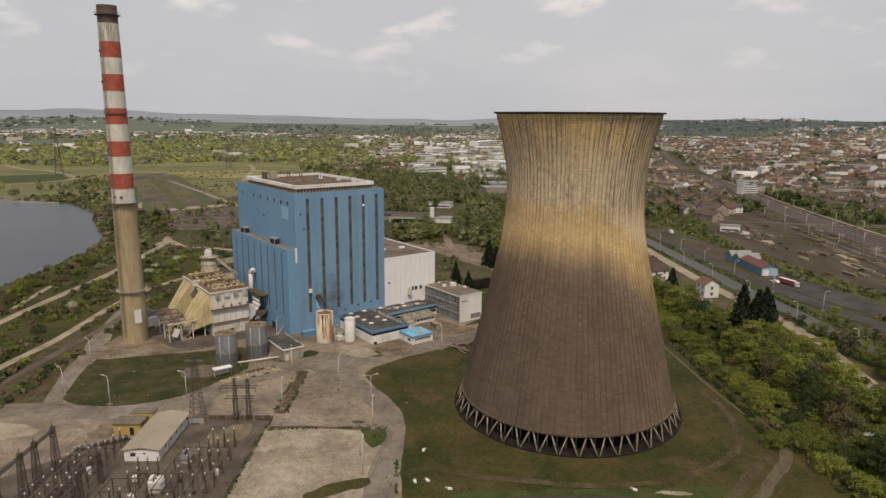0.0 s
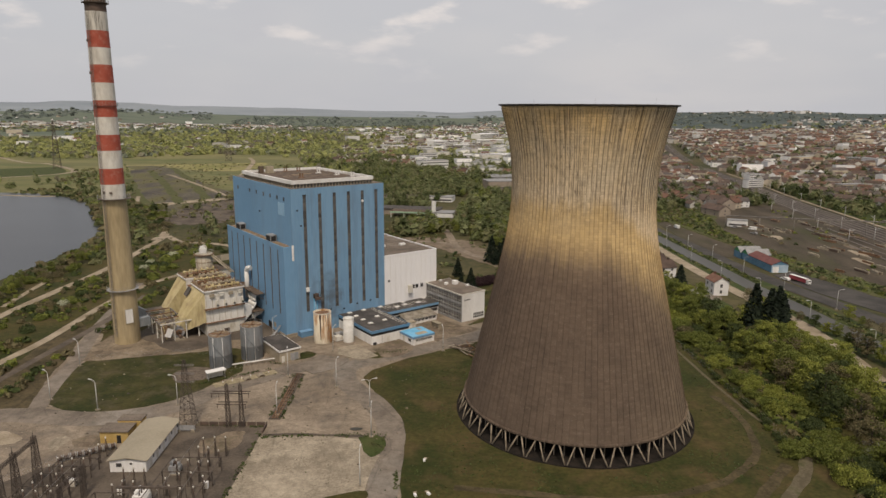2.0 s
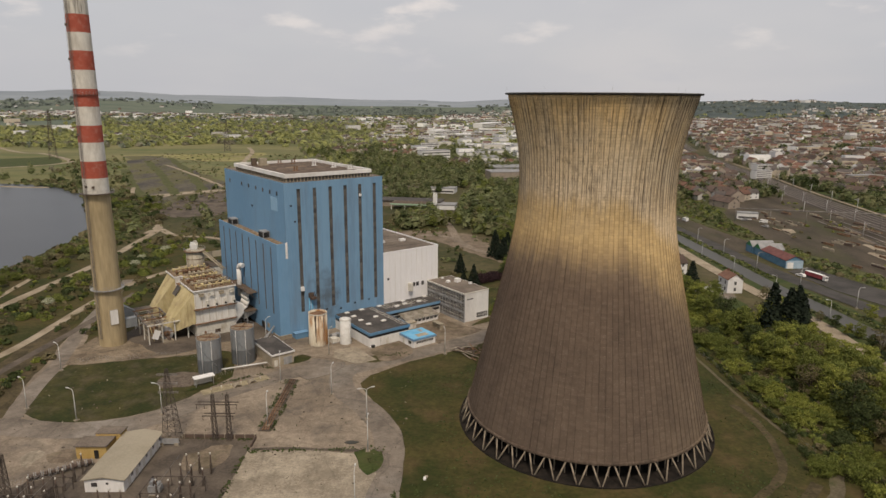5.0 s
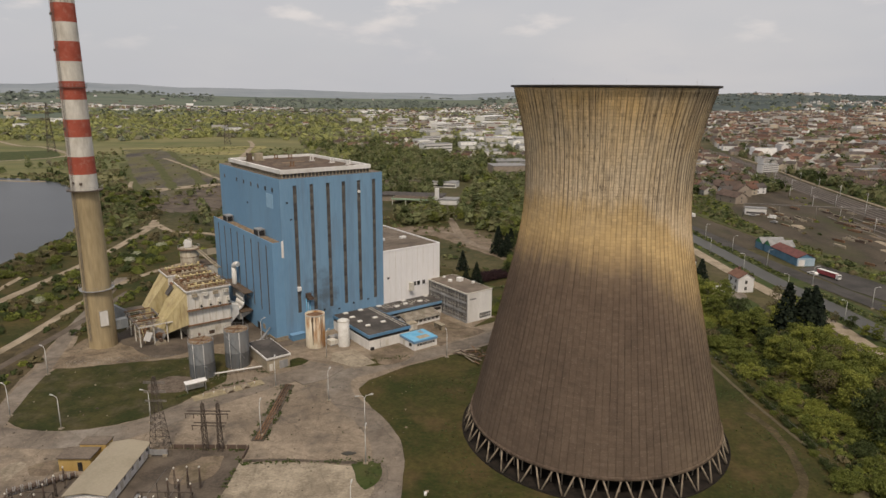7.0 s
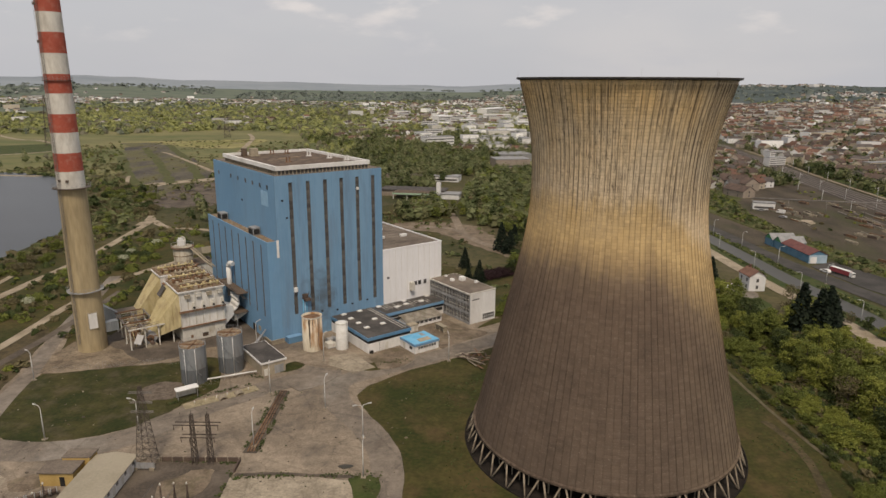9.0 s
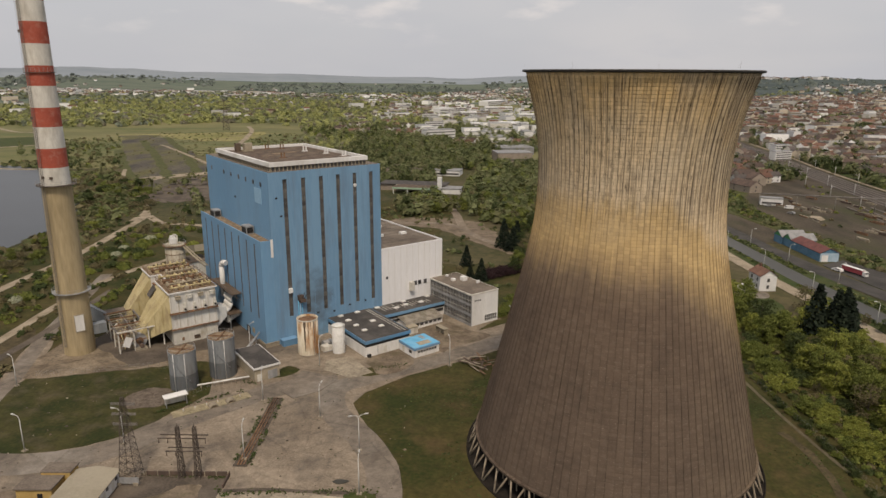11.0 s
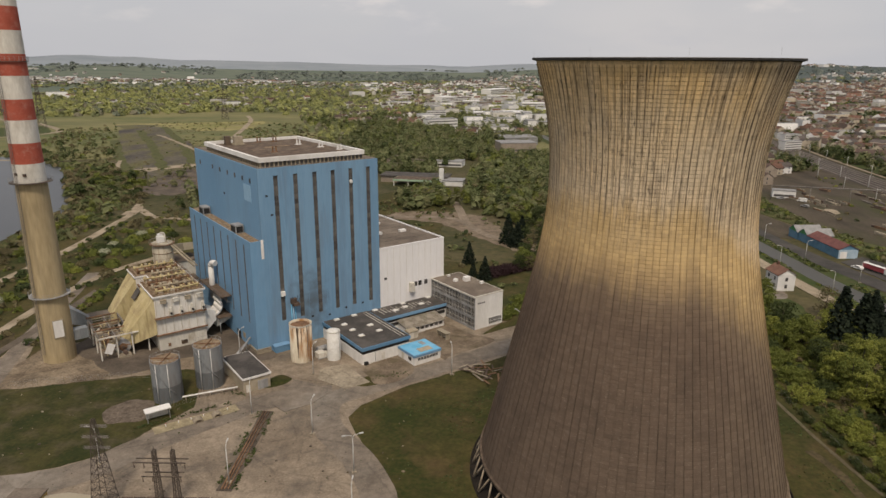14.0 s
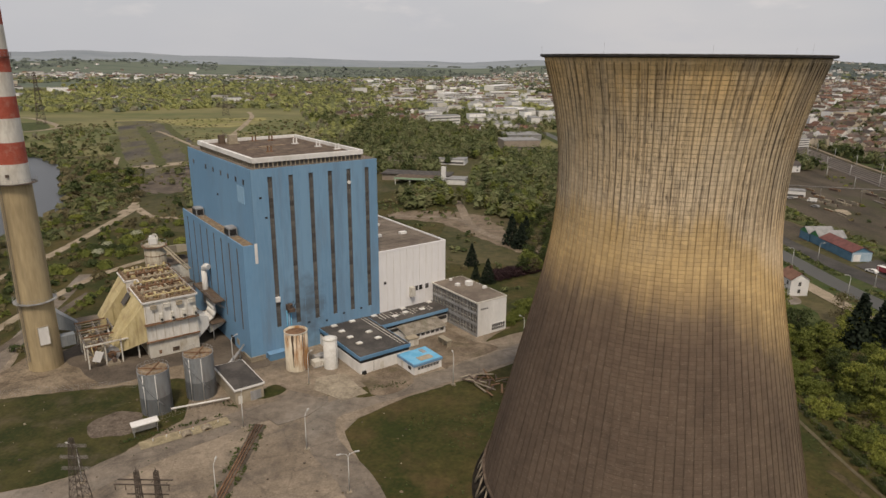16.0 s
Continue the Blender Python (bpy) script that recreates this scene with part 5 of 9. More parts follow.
    part("roof_patch", boxes((37.6, -27.6, 3.12, 38.9, -25.2, 3.17)), STEEL, t4)
    for k in range(7):
        part("small_window", boxes((32.9 + k * 0.98, v0 + 0.02, 1.3, 33.6 + k * 0.98, v0 + 0.12, 2.0)), PANE, t4)
    part("door", boxes((u0 + 0.02, -27.0, 0, u0 + 0.12, -26.0, 2.0)), CREAM, t4)
    part("small_window", boxes((u0 + 0.02, -30.8, 1.0, u0 + 0.12, -29.4, 1.9)), PANE, t4)


build_workshop()


def build_office():
    t = thing("office_block", "three-storey white office block with long window bands and flat roof", "office", WORKS)
    u0, v0, u1, v1, h = 60.6, -22.5, 72.1, 0.2, 11.0
    part("wall", boxes((u0 + 0.3, v0, -0.1, u1, v1, h - 0.4)), WHITE, t)
    part("roof_edge", boxes((u0 - 0.15, v0 - 0.1, h - 0.4, u1 + 0.1, v1 + 0.1, h)), CREAM, t)
    part("roof", boxes((u0 + 0.15, v0 + 0.2, h, u1 - 0.2, v1 - 0.2, h + 0.05)), ROOF_BROWN, t)
    for k in range(4):
        grid = bmesh.new()
        add_box(grid, u0, v0, 0.1 + k * 3.4 - (0.1 if k == 0 else 0), u0 + 0.3, v1, 0.9 + k * 3.4 if k < 3 else h - 0.4)
        part("spandrel", grid, STEEL, t, "grey band below the windows")
    n = 14
    step = (v1 - v0) / n
    for k in range(n + 1):
        part("mullion", boxes((u0 - 0.05, v0 + k * step - 0.05, 0, u0 + 0.3, v0 + k * step + 0.05, h - 0.4)), STEEL, t)
    pb = bmesh.new()
    add_box(pb, 0, 0.1, 0, 0.06, step - 0.1, 2.5)
    me = shared("window", pb)
    fb = bmesh.new()
    add_box(fb, -0.05, 0.1, 1.0, 0.0, step - 0.1, 1.1)
    add_box(fb, -0.05, step / 2 - 0.04, 0, 0.0, step / 2 + 0.04, 2.5)
    fr = shared("window_frame", fb)
    for floor in range(3):
        for k in range(n):
            ob = part_of("window", me, PANE if k not in (8, 9) else BLUE_DARK, t)
            ob.location = (u0 + 0.2, v0 + k * step, 0.9 + floor * 3.4)
            part_of("frame", fr, CREAM, ob)
    for a, b, w, d, z in ((67.5, -9.5, 1.8, 1.8, 1.4), (64.5, -7.6, 1.2, 1.2, 0.8), (66, -2, 0.8, 0.8, 0.6), (70.0, -14.0, 1.2, 0.6, 0.8)):
        part("roof_unit", boxes((a, b, h + 0.05, a + w, b + d, h + z)), WHITE, t)
    part("bay_window", boxes((66.4, v0 - 0.08, 0.9, 71.6, v0 + 0.02, 2.8)), PANE, t)
    part("bay_frame", boxes(*[(66.3 + k * 0.87, v0 - 0.14, 0.8, 66.42 + k * 0.87, v0 - 0.02, 2.9) for k in range(7)], (66.3, v0 - 0.14, 2.8, 71.64, v0 - 0.02, 2.95), (66.3, v0 - 0.14, 1.7, 71.64, v0 - 0.02, 1.8)), WHITE, t)
    for k in range(4):
        part("lettering", boxes((62.0 + k * 0.75, v0 - 0.05, 8.3, 62.5 + k * 0.75, v0, 8.75)), BLACK, t)


build_office()


def build_small_buildings():
    t = thing("flat_shed", "low buff brick shed with a dark flat roof and white edge", "shed", WORKS)
    u0, v0, u1, v1, h = -11.5, -20.3, -4.6, -5.3, 4.1
    part("wall", boxes((u0, v0, -0.1, u1, v1, h - 0.5)), BRICKISH, t)
    part("roof_edge", boxes((u0 - 0.3, v0 - 0.3, h - 0.5, u1 + 0.3, v1 + 0.3, h)), WHITE, t)
    part("roof", boxes((u0 - 0.1, v0 - 0.1, h, u1 + 0.1, v1 + 0.1, h + 0.05)), ROOF_DARK, t)
    part("shutter", boxes((-7.9, v0 - 0.06, 0, -5.2, v0 + 0.02, 2.5)), STEEL, t, "grey roller shutter")
    part("door", boxes((-10.9, v0 - 0.06, 0, -9.9, v0 + 0.02, 2.1)), CREAM, t)
    t = thing("blue_container", "low blue metal container against the boiler house", "container", WORKS)
    part("body", boxes((4.2, -2.6, 0, 8.8, -0.4, 1.9)), BLUE_DARK, t)
    part("lid", boxes((4.1, -2.7, 1.9, 8.9, -0.3, 2.05)), BLUE, t)
    t = thing("inclined_pipe", "inclined grey pipe rising to the side wing", "pipe", WORKS)
    part("pipe", tubes(((-5.2, 0.6, 1.4), (-0.4, 4.6, 3.6), 0.3), ((-6.4, 0.2, 1.0), (-2.6, 3.0, 2.4), 0.42), n=12), STEEL, t)
    part("support", tubes(((-2.2, 3.0, 0), (-2.2, 3.0, 2.7), 0.12), n=6), STEEL, t)
    # substation shed
    t = thing("switch_house", "long white shed with a tan low-pitched sheet roof", "shed", pose(-70.4, 149.2, 0, 0, 0, 1.0))
    part("wall", boxes((-4, -9.7, -0.1, 4, 9.7, 3.0)), WHITE, t)
    bm = bmesh.new()
    for s in (-1, 1):
        vs = [bm.verts.new(p) for p in ((0, -10.1, 3.75), (s * 4.5, -10.1, 3.05), (s * 4.5, 10.1, 3.05), (0, 10.1, 3.75), (0, -10.1, 3.55), (s * 4.5, -10.1, 2.9), (s * 4.5, 10.1, 2.9), (0, 10.1, 3.55))]
        for q in ((0, 1, 2, 3), (7, 6, 5, 4), (0, 4, 5, 1), (1, 5, 6, 2), (2, 6, 7, 3)):
            bm.faces.new([vs[i] for i in q])
    bmesh.ops.recalc_face_normals(bm, faces=bm.faces[:])
    part("roof", bm, TAN, t)
    for y in (-7.2, -3.6, 0, 3.6, 7.2):
        part("door", boxes((3.98, y - 0.5, 0, 4.06, y + 0.5, 2.0)), CREAM, t)
        part("small_window", boxes((3.98, y + 1.0, 1.6, 4.06, y + 1.8, 2.3)), PANE, t)
    part("window", boxes((-2.6, -9.78, 1.4, -1.4, -9.68, 2.3)), PANE, t)
    part("small_window", boxes((0.4, -9.78, 1.9, 0.9, -9.68, 2.3)), PANE, t)
    t = thing("ochre_hut", "ochre hut with flat dark roofs on two levels", "hut", pose(-79.6, 155.4, 0, 0, 0, 1.0))
    part("wall", boxes((-3.4, -3.0, -0.1, 3.4, 1.4, 3.0)), OCHRE, t)
    part("rear_wall", boxes((-1.0, 1.4, -0.1, 4.6, 4.6, 3.6)), OCHRE, t)
    part("roof", boxes((-3.7, -3.3, 3.0, 3.6, 1.4, 3.25)), ROOF_BROWN, t)
    part("rear_roof", boxes((-1.2, 1.45, 3.6, 4.8, 4.9, 3.85)), ROOF_BROWN, t)
    part("door", boxes((0.6, -3.06, 0, 1.6, -2.98, 2.1)), BLACK, t)
    # small shelter at the silos
    t = thing("shelter", "small white flat-roofed shelter by the road", "shelter", pose(-68.2, 191.6, 0, 0, 0, 35))
    part("roof", boxes((-2.8, -1.2, 2.5, 2.8, 1.2, 2.75)), WHITE, t)
    for x in (-2.5, 2.3):
        for y in (-1.0, 0.8):
            part("post", boxes((x, y, -0.1, x + 0.15, y + 0.15, 2.5)), STEEL, t)
    part("back_panel", boxes((-2.5, 0.85, 0.2, 2.45, 0.93, 2.3)), CREAM, t)
    t = thing("yard_shelter", "small brown open shelter in the office court", "shelter", local_pose(49.6, -21.4, 90))
    part("roof", boxes((-2.4, -0.9, 2.0, 2.4, 0.9, 2.2)), TAN, t)
    for x in (-2.2, 0, 2.1):
        part("post", boxes((x, -0.7, -0.1, x + 0.14, 0.8, 2.0)), BRICKISH, t)
    t = thing("silo_pipe", "long white pipe on short feet beside the silos", "pipe")
    part("pipe", tubes(((-66.0, 200.2, 1.0), (-54.0, 205.6, 1.0), 0.22), n=8), WHITE, t)
    for k in range(5):
        x, y = -65.2 + k * 2.6, 200.5 + k * 1.18
        part("foot", boxes((x - 0.12, y - 0.12, 0, x + 0.12, y + 0.12, 0.85)), PALE, t)
    t = thing("pump_kiosk", "small cream kiosk beside the lean-to", "kiosk", local_pose(42.0, -15.6, 0))
    part("wall", boxes((-1.6, -1.1, -0.1, 1.6, 1.1, 2.2)), CREAM, t)
    part("roof", boxes((-1.8, -1.3, 2.2, 1.8, 1.3, 2.4)), BRICKISH, t)


build_small_buildings()


# ---- tanks and silos ----
def build_tanks():
    t = thing("rusty_tank", "white storage tank streaked with brown rust, its top rusted through", "tank", pose(-41.8, 224.2, 0))
    part("shell", lathe([(3.05, -0.1), (3.05, 10.9), (2.85, 10.9), (2.8, 10.2)], 56), RUSTY, t)
    part("roof", lathe([(2.82, 10.3), (0.01, 10.6)], 40), RUST, t, "rusted tank top")
    part("hoop", lathe([(3.05, 10.6), (3.12, 10.6), (3.12, 10.92), (3.05, 10.92)], 48, False), CREAM, t)
    runs = random.Random(12)
    for a, wide, deep in ((266, 0.40, 9.2), (285, 0.13, 5.4), (300, 0.09, 2.6), (318, 0.15, 7.0), (238, 0.10, 2.2)):
        bm = bmesh.new()
        prev = None
        for q in range(9):
            f = q / 8
            half = wide * (1 - 0.75 * f) * runs.uniform(0.75, 1.15) / 3.05
            mid = radians(a) + runs.uniform(-0.012, 0.012)
            ring = [bm.verts.new((3.066 * math.cos(mid + h), 3.066 * math.sin(mid + h), 10.58 - deep * f)) for h in (-half, 0.0, half)]
            if prev:
                for p in range(2):
                    bm.faces.new((prev[p], ring[p], ring[p + 1], prev[p + 1]))
            prev = ring
        part("rust_run", bm, RUST_DARK, t, "dark brown run of rust")
    part("ladder", tubes(((2.2, -2.3, 0), (2.2, -2.3, 11.2), 0.05), ((2.6, -1.9, 0), (2.6, -1.9, 11.2), 0.05), n=5), STEEL, t)
    t = thing("white_tank", "slim white tank with a shallow domed top", "tank", pose(-32.9, 224.7, 0))
    part("shell", lathe([(1.85, -0.1), (1.85, 8.4), (1.2, 8.8), (0.01, 8.95)], 40), material("white_tank_paint", (0.60, 0.59, 0.55), (0.70, 0.69, 0.65), 0.5, 3.0, 0.6, 0.03, stains=(0.45, 0.42, 0.36), stain_scale=0.6, stain_amount=0.5), t)
    part("top_ring", lathe([(1.85, 8.3), (1.95, 8.3), (1.95, 8.48), (1.85, 8.48)], 40, False), CREAM, t)
    part("ladder", tubes(((1.75, -0.8, 0), (1.75, -0.8, 9.2), 0.05), n=5), STEEL, t)
    t = thing("pump_set", "small pumps and pipes between the tanks", "machinery", pose(-36.8, 226.0, 0, 0, 0, 40))
    part("body", boxes((-1.5, -1.5, -0.1, 0.8, 1.0, 1.6), (1.0, -2.2, -0.1, 2.2, 1.2, 0.8)), CREAM, t)
    part("vessel", tubes(((0, 2.2, 1.2), (3.0, 2.2, 1.2), 0.9), n=14), STEEL, t)
    part("pipes", tubes(((-2, -2, 0.4), (3.5, -2.4, 0.4), 0.12), ((2, -2, 0.4), (2, 2, 2.6), 0.1), n=6), STEEL, t)
    for (x, y), r, h in (((-69.8, 201.5), 3.4, 10.4), ((-62.1, 209.1), 3.45, 11.0)):
        t = thing("grey_silo", "grey corrugated steel silo with a worn rim", "silo", pose(x, y, 0), "silos beside the oval")
        prof = []
        for k in range(int(h / 0.45)):
            z = k * 0.45
            prof += [(r, z), (r + 0.04, z + 0.22)]
        part("shell", lathe(prof + [(r, h)], 48), TANK_STEEL, t)
        part("roof", lathe([(r + 0.1, h), (r + 0.1, h + 0.12), (r - 0.6, h + 0.12), (0.01, h - 0.2)], 48, False), TANK_STEEL, t)
        bm = bmesh.new()
        for k in range(20):
            a, b = k * math.tau / 20, (k + 1) * math.tau / 20
            p, q = (Vector((r * math.cos(s), r * math.sin(s), h)) for s in (a, b))
            add_tube(bm, p, p + Vector((0, 0, 1.0)), 0.03, n=4)
            add_tube(bm, p + Vector((0, 0, 1.0)), q + Vector((0, 0, 1.0)), 0.03, n=4)
        part("top_rail", bm, STEEL, t)
        part("lower_course", lathe([(r + 0.06, 0.0), (r + 0.06, h * 0.42)], 48), TANK_DARK, t, "darker grey lower course")
        part("deck", lathe([(r - 0.1, h + 0.14), (0.01, h + 0.02)], 40, False), RUSTROOF, t, "rust-brown silo top")
        bm = bmesh.new()
        for k in range(10):
            p, q = (Vector(((r + 0.25) * math.cos(f), (r + 0.25) * math.sin(f), z)) for f, z in ((4.0 + k * 0.16, h - k * 0.8), (4.16 + k * 0.16, h - 0.8 - k * 0.8)))
            add_tube(bm, p, q, 0.11, n=6)
        part("spiral_pipe", bm, TANK_STEEL, t)
        for a in (255, 300):
            d = Vector((math.cos(radians(a)), math.sin(radians(a)), 0)) * (r + 0.2)
            part("downpipe", tubes((d, d + Vector((0, 0, h)), 0.08), n=6), WHITE, t)
        part("top_beam", boxes((-r, -0.15, h + 0.1, r, 0.15, h + 0.35), (-0.15, -r, h + 0.1, 0.15, r, h + 0.35)), RUST, t)


build_tanks()


# ---- precipitator and ducts ----
SILO_TAN = material("stained_silo_steel", (0.30, 0.265, 0.20), (0.44, 0.395, 0.31), 0.4, 3.0, 0.8, 0.05, stains=(0.17, 0.11, 0.065), stain_scale=0.7, stain_amount=0.8, stretch=(1, 1, 0.25))
CHALK = material("chalky_white_steel", (0.62, 0.60, 0.55), (0.76, 0.74, 0.69), 0.3, 2.5, 0.8, 0.05, stains=(0.36, 0.27, 0.17), stain_scale=0.7, stain_amount=0.6, stretch=(1, 1, 0.25), stain_range=(0.56, 0.74))


def hopper_mesh(u0, u1, v0, v1, z0, z1, f0, f1, h0, h1):
    """A funnel from a rectangle on the plane u = u0 to a smaller one on u = u1."""
    bm = bmesh.new()
    vs = [bm.verts.new(p) for p in ((u0, v0, z1), (u0, v1, z1), (u0, v1, z0), (u0, v0, z0), (u1, f0, h1), (u1, f1, h1), (u1, f1, h0), (u1, f0, h0))]
    for q in ((0, 1, 5, 4), (1, 2, 6, 5), (2, 3, 7, 6), (3, 0, 4, 7), (4, 5, 6, 7)):
        bm.faces.new([vs[i] for i in q])
    bmesh.ops.recalc_face_normals(bm, faces=bm.faces[:])
    return bm


def railing(name, mat, parent, pts, z, h=1.1, step=1.6, r=0.045):
    bm = bmesh.new()
    for a, b in zip(pts, pts[1:]):
        a, b = Vector((*a, z)), Vector((*b, z))
        n = max(1, int((b - a).length / step))
        for k in range(n + 1):
            p = a.lerp(b, k / n)
            add_tube(bm, p, p + Vector((0, 0, h)), r, n=4)
        for q in (0.5, 1.0):
            add_tube(bm, a + Vector((0, 0, h * q)), b + Vector((0, 0, h * q)), r * 0.8, n=4)
    return part(name, bm, mat, parent)


def bent_tube(pts, r, n=10):
    bm = bmesh.new()
    for a, b in zip(pts, pts[1:]):
        add_tube(bm, a, b, r, n=n)
    return bm


def build_precipitator():
    t = thing("precipitator", "derelict cream and yellow dust precipitator with a rust-littered roof", "machinery", WORKS)
    u0, u1, v0, vm0, vm1, v1 = -22.2, -8.6, 17.6, 32.6, 39.4, 49.4
    part("upper_casing", boxes((u0, v0, 10.2, u1, vm0, 16.3), (u0, vm1, 10.2, u1, v1, 16.3), (u0 + 3.2, vm0, 5.0, u1, vm1, 16.3)), CHALK, t, "chalky white upper casing")
    part("middle_casing", boxes((u0 + 0.1, v0 + 0.12, 5.0, u1 + 0.1, vm0, 10.1), (u0 + 0.1, vm1, 5.0, u1 + 0.1, v1, 10.1)), CHALK, t, "chalky white middle casing")
    part("lower_casing", boxes((u0 + 0.25, v0 + 0.3, -0.1, u1 - 0.05, vm0, 4.9), (u0 + 0.25, vm1, -0.1, u1 - 0.05, v1, 4.9)), CREAM, t, "moss-streaked cream lower casing")
    for z in (4.85, 10.02):
        part("girder", boxes((u0 - 0.35, v0 - 0.35, z, u1 + 0.35, v0 + 0.1, z + 0.32)), RUST, t)
        part("girder", boxes((u1, v0 + 0.1, z, u1 + 0.35, v1, z + 0.32)), RUST, t)
    part("walkway", boxes((u0 - 0.3, v0 - 0.95, 10.0, u1 + 0.3, v0 - 0.36, 10.1)), RUST, t)
    for k in range(7):
        u = u0 + 0.3 + k * (u1 - u0 - 0.6) / 6
        part("stiffener", boxes((u - 0.09, v0 - 0.16, 10.35, u + 0.09, v0, 16.2)), CREAM, t)
        part("stiffener", boxes((u - 0.09, v0 - 0.04, 5.2, u + 0.09, v0 + 0.12, 10.0)), CREAM, t)
    for k in range(4):
        u = u0 + 1.6 + k * 3.35
        part("access_box", boxes((u, v0 - 0.75, 14.4, u + 1.5, v0, 15.4), (u - 0.1, v0 - 0.85, 15.4, u + 1.6, v0, 15.5)), CREAM if k % 2 else BRICKISH, t)
        w = u0 + 3.6 + k * 3.0
        rap = part("rapper", boxes((w, v0 - 0.7, 10.4, w + 0.9, v0, 12.0), (w + 0.15, v0 - 0.6, 12.0, w + 0.75, v0, 12.7)), CREAM, t)
        part("rapper_motor", tubes(((w + 0.45, v0 - 1.1, 11.2), (w + 0.45, v0 - 0.7, 11.2), 0.32), n=8), BLACK, rap)
    part("hatch", boxes((u0 + 6.2, v0 + 0.2, 0.8, u0 + 8.0, v0 + 0.32, 2.0)), RUST_DARK, t)
    part("hatch", boxes((u0 + 2.6, v0 + 0.2, 1.0, u0 + 3.3, v0 + 0.32, 2.0)), RUST, t)
    # eaves and the littered roof deck
    for a, b, inset in ((v0 - 0.5, vm0 + 0.2, 0), (vm1 - 0.2, v1 + 0.4, 0), (vm0 + 0.2, vm1 - 0.2, 3.4)):
        part("eave", boxes((u0 - 0.45 + inset, a, 16.3, u1 + 0.5, b, 16.75)), WHITE, t)
        part("roof", boxes((u0 - 0.2 + inset, a + 0.2, 16.75, u1 + 0.25, b, 16.85)), RUSTROOF, t, "rust-littered roof deck")
    rng = random.Random(11)
    for k in range(7):
        v = v0 + 1.4 + k * 4.5
        lo = u0 + 0.8 if not vm0 < v < vm1 else u0 + 4
        bm = bmesh.new()
        add_tube(bm, (lo, v, 17.7), (u1 - 0.6, v + rng.uniform(-0.4, 0.4), 17.7), 0.26, n=7)
        for j in range(6):
            u = lo + 0.5 + j * (u1 - lo - 1.6) / 5
            add_tube(bm, (u, v, 16.8), (u, v, 18.2 + rng.random() * 0.5), 0.32, n=8)
        part("header_pipe", bm, (YELLOW, BRICKISH, RUST)[k % 3], t)
    for k in range(5):
        u = u0 + 1.5 + k * 2.7
        a, b = (v0 + 0.8, v1 - 1) if k > 1 else (v0 + 0.8, vm0 - 0.6)
        part("roof_pipe", tubes(((u, a, 17.3), (u + rng.uniform(-0.3, 0.3), b, 17.3), 0.2), n=6), (RUST, YELLOW, BRICKISH)[k % 3], t)
    for k in range(84):
        u, v = rng.uniform(u0 + 0.6, u1 - 1.6), rng.choice((rng.uniform(v0, vm0 - 1.6), rng.uniform(vm1, v1 - 1.6)))
        bm = boxes((u, v, 16.85, u + rng.uniform(0.3, 1.4), v + rng.uniform(0.3, 1.5), 17.0 + rng.random() * 1.0))
        part("insulator_box" if k % 2 else "loose_plate", bm, rng.choice((YELLOW, BRICKISH, RUST, RUST, RUST_DARK, BRICKISH, RUSTROOF)), t)
    railing("roof_rail", RUST, t, ((u0, vm0), (u0, v0 - 0.2), (u1 + 0.2, v0 - 0.2), (u1 + 0.2, v1)), 16.85)
    railing("roof_rail", RUST, t, ((u0, vm1), (u0, v1), (u1, v1)), 16.85)
    # yellow inlet hoods sloping down on the chimney side
    for a, b in ((v0 + 0.2, vm0 - 0.2), (vm1 + 0.1, v1 - 0.1)):
        m = (a + b) / 2 + 0.6
        hood = part("inlet_hood", hopper_mesh(u0, u0 - 8.4, a, b, 5.4, 15.9, m - 2.8, m + 2.8, 1.4, 3.9), YELLOW, t, "faded yellow sloping inlet hood")
        part("base_plate", boxes((u0 - 9.2, m - 3.2, 0.9, u0 - 8.4, m + 3.2, 1.4)), RUST, hood)
        ribs = bmesh.new()
        for k in range(1, 4):
            f = k / 4
            p = Vector((u0 - 8.4 * f, a + (m - 2.8 - a) * f - 0.08, 5.4 + (1.4 - 5.4) * f))
            q = Vector((u0 - 8.4 * f, a + (m - 2.8 - a) * f - 0.08, 15.9 + (3.9 - 15.9) * f))
            add_tube(ribs, p, q, 0.12, n=5)
            add_tube(ribs, q + Vector((0, 0, 0.06)), Vector((q.x, b + (m + 2.8 - b) * f, q.z + 0.06)), 0.10, n=5)
        part("stiffener", ribs, YELLOW, hood)
    part("side_casing", boxes((u0 + 3.06, vm0, 5.0, u0 + 3.18, vm1, 16.2)), RUST_DARK, t, "rust-brown recess in the casing")
    for k in range(4):
        v = vm0 + 0.9 + k * 1.7
        part("recess_pipe", tubes(((u0 + 2.6, v, 6.0), (u0 + 2.4, v + 0.3, 15.6), 0.25), n=7), (RUST, YELLOW, SOOT, RUST)[k], t)
    part("recess_grating", boxes((u0 + 0.2, vm0, 11.0, u0 + 3.0, vm1, 11.15), (u0 + 0.2, vm0, 14.2, u0 + 3.0, vm1, 14.35)), RUST, t)
    bm = boxes((-1.7, -1.8, 0, 1.7, 1.8, 0.14))
    bm.transform(Matrix.Translation((u0 - 1.9, vm0 - 1.4, 14.0)) @ Matrix.Rotation(radians(-54), 4, "Y"))
    part("cover_plate", bm, ROOF_DARK, t, "dark grey cover plate on the hood")
    # outlet chute on the boiler side
    part("outlet_chute", hopper_mesh(u1 + 0.1, u1 + 3.4, v0 + 0.6, v0 + 7.5, 2.9, 9.9, v0 + 1.6, v0 + 6.5, 5.4, 8.4), CHALK, t, "white outlet chute")

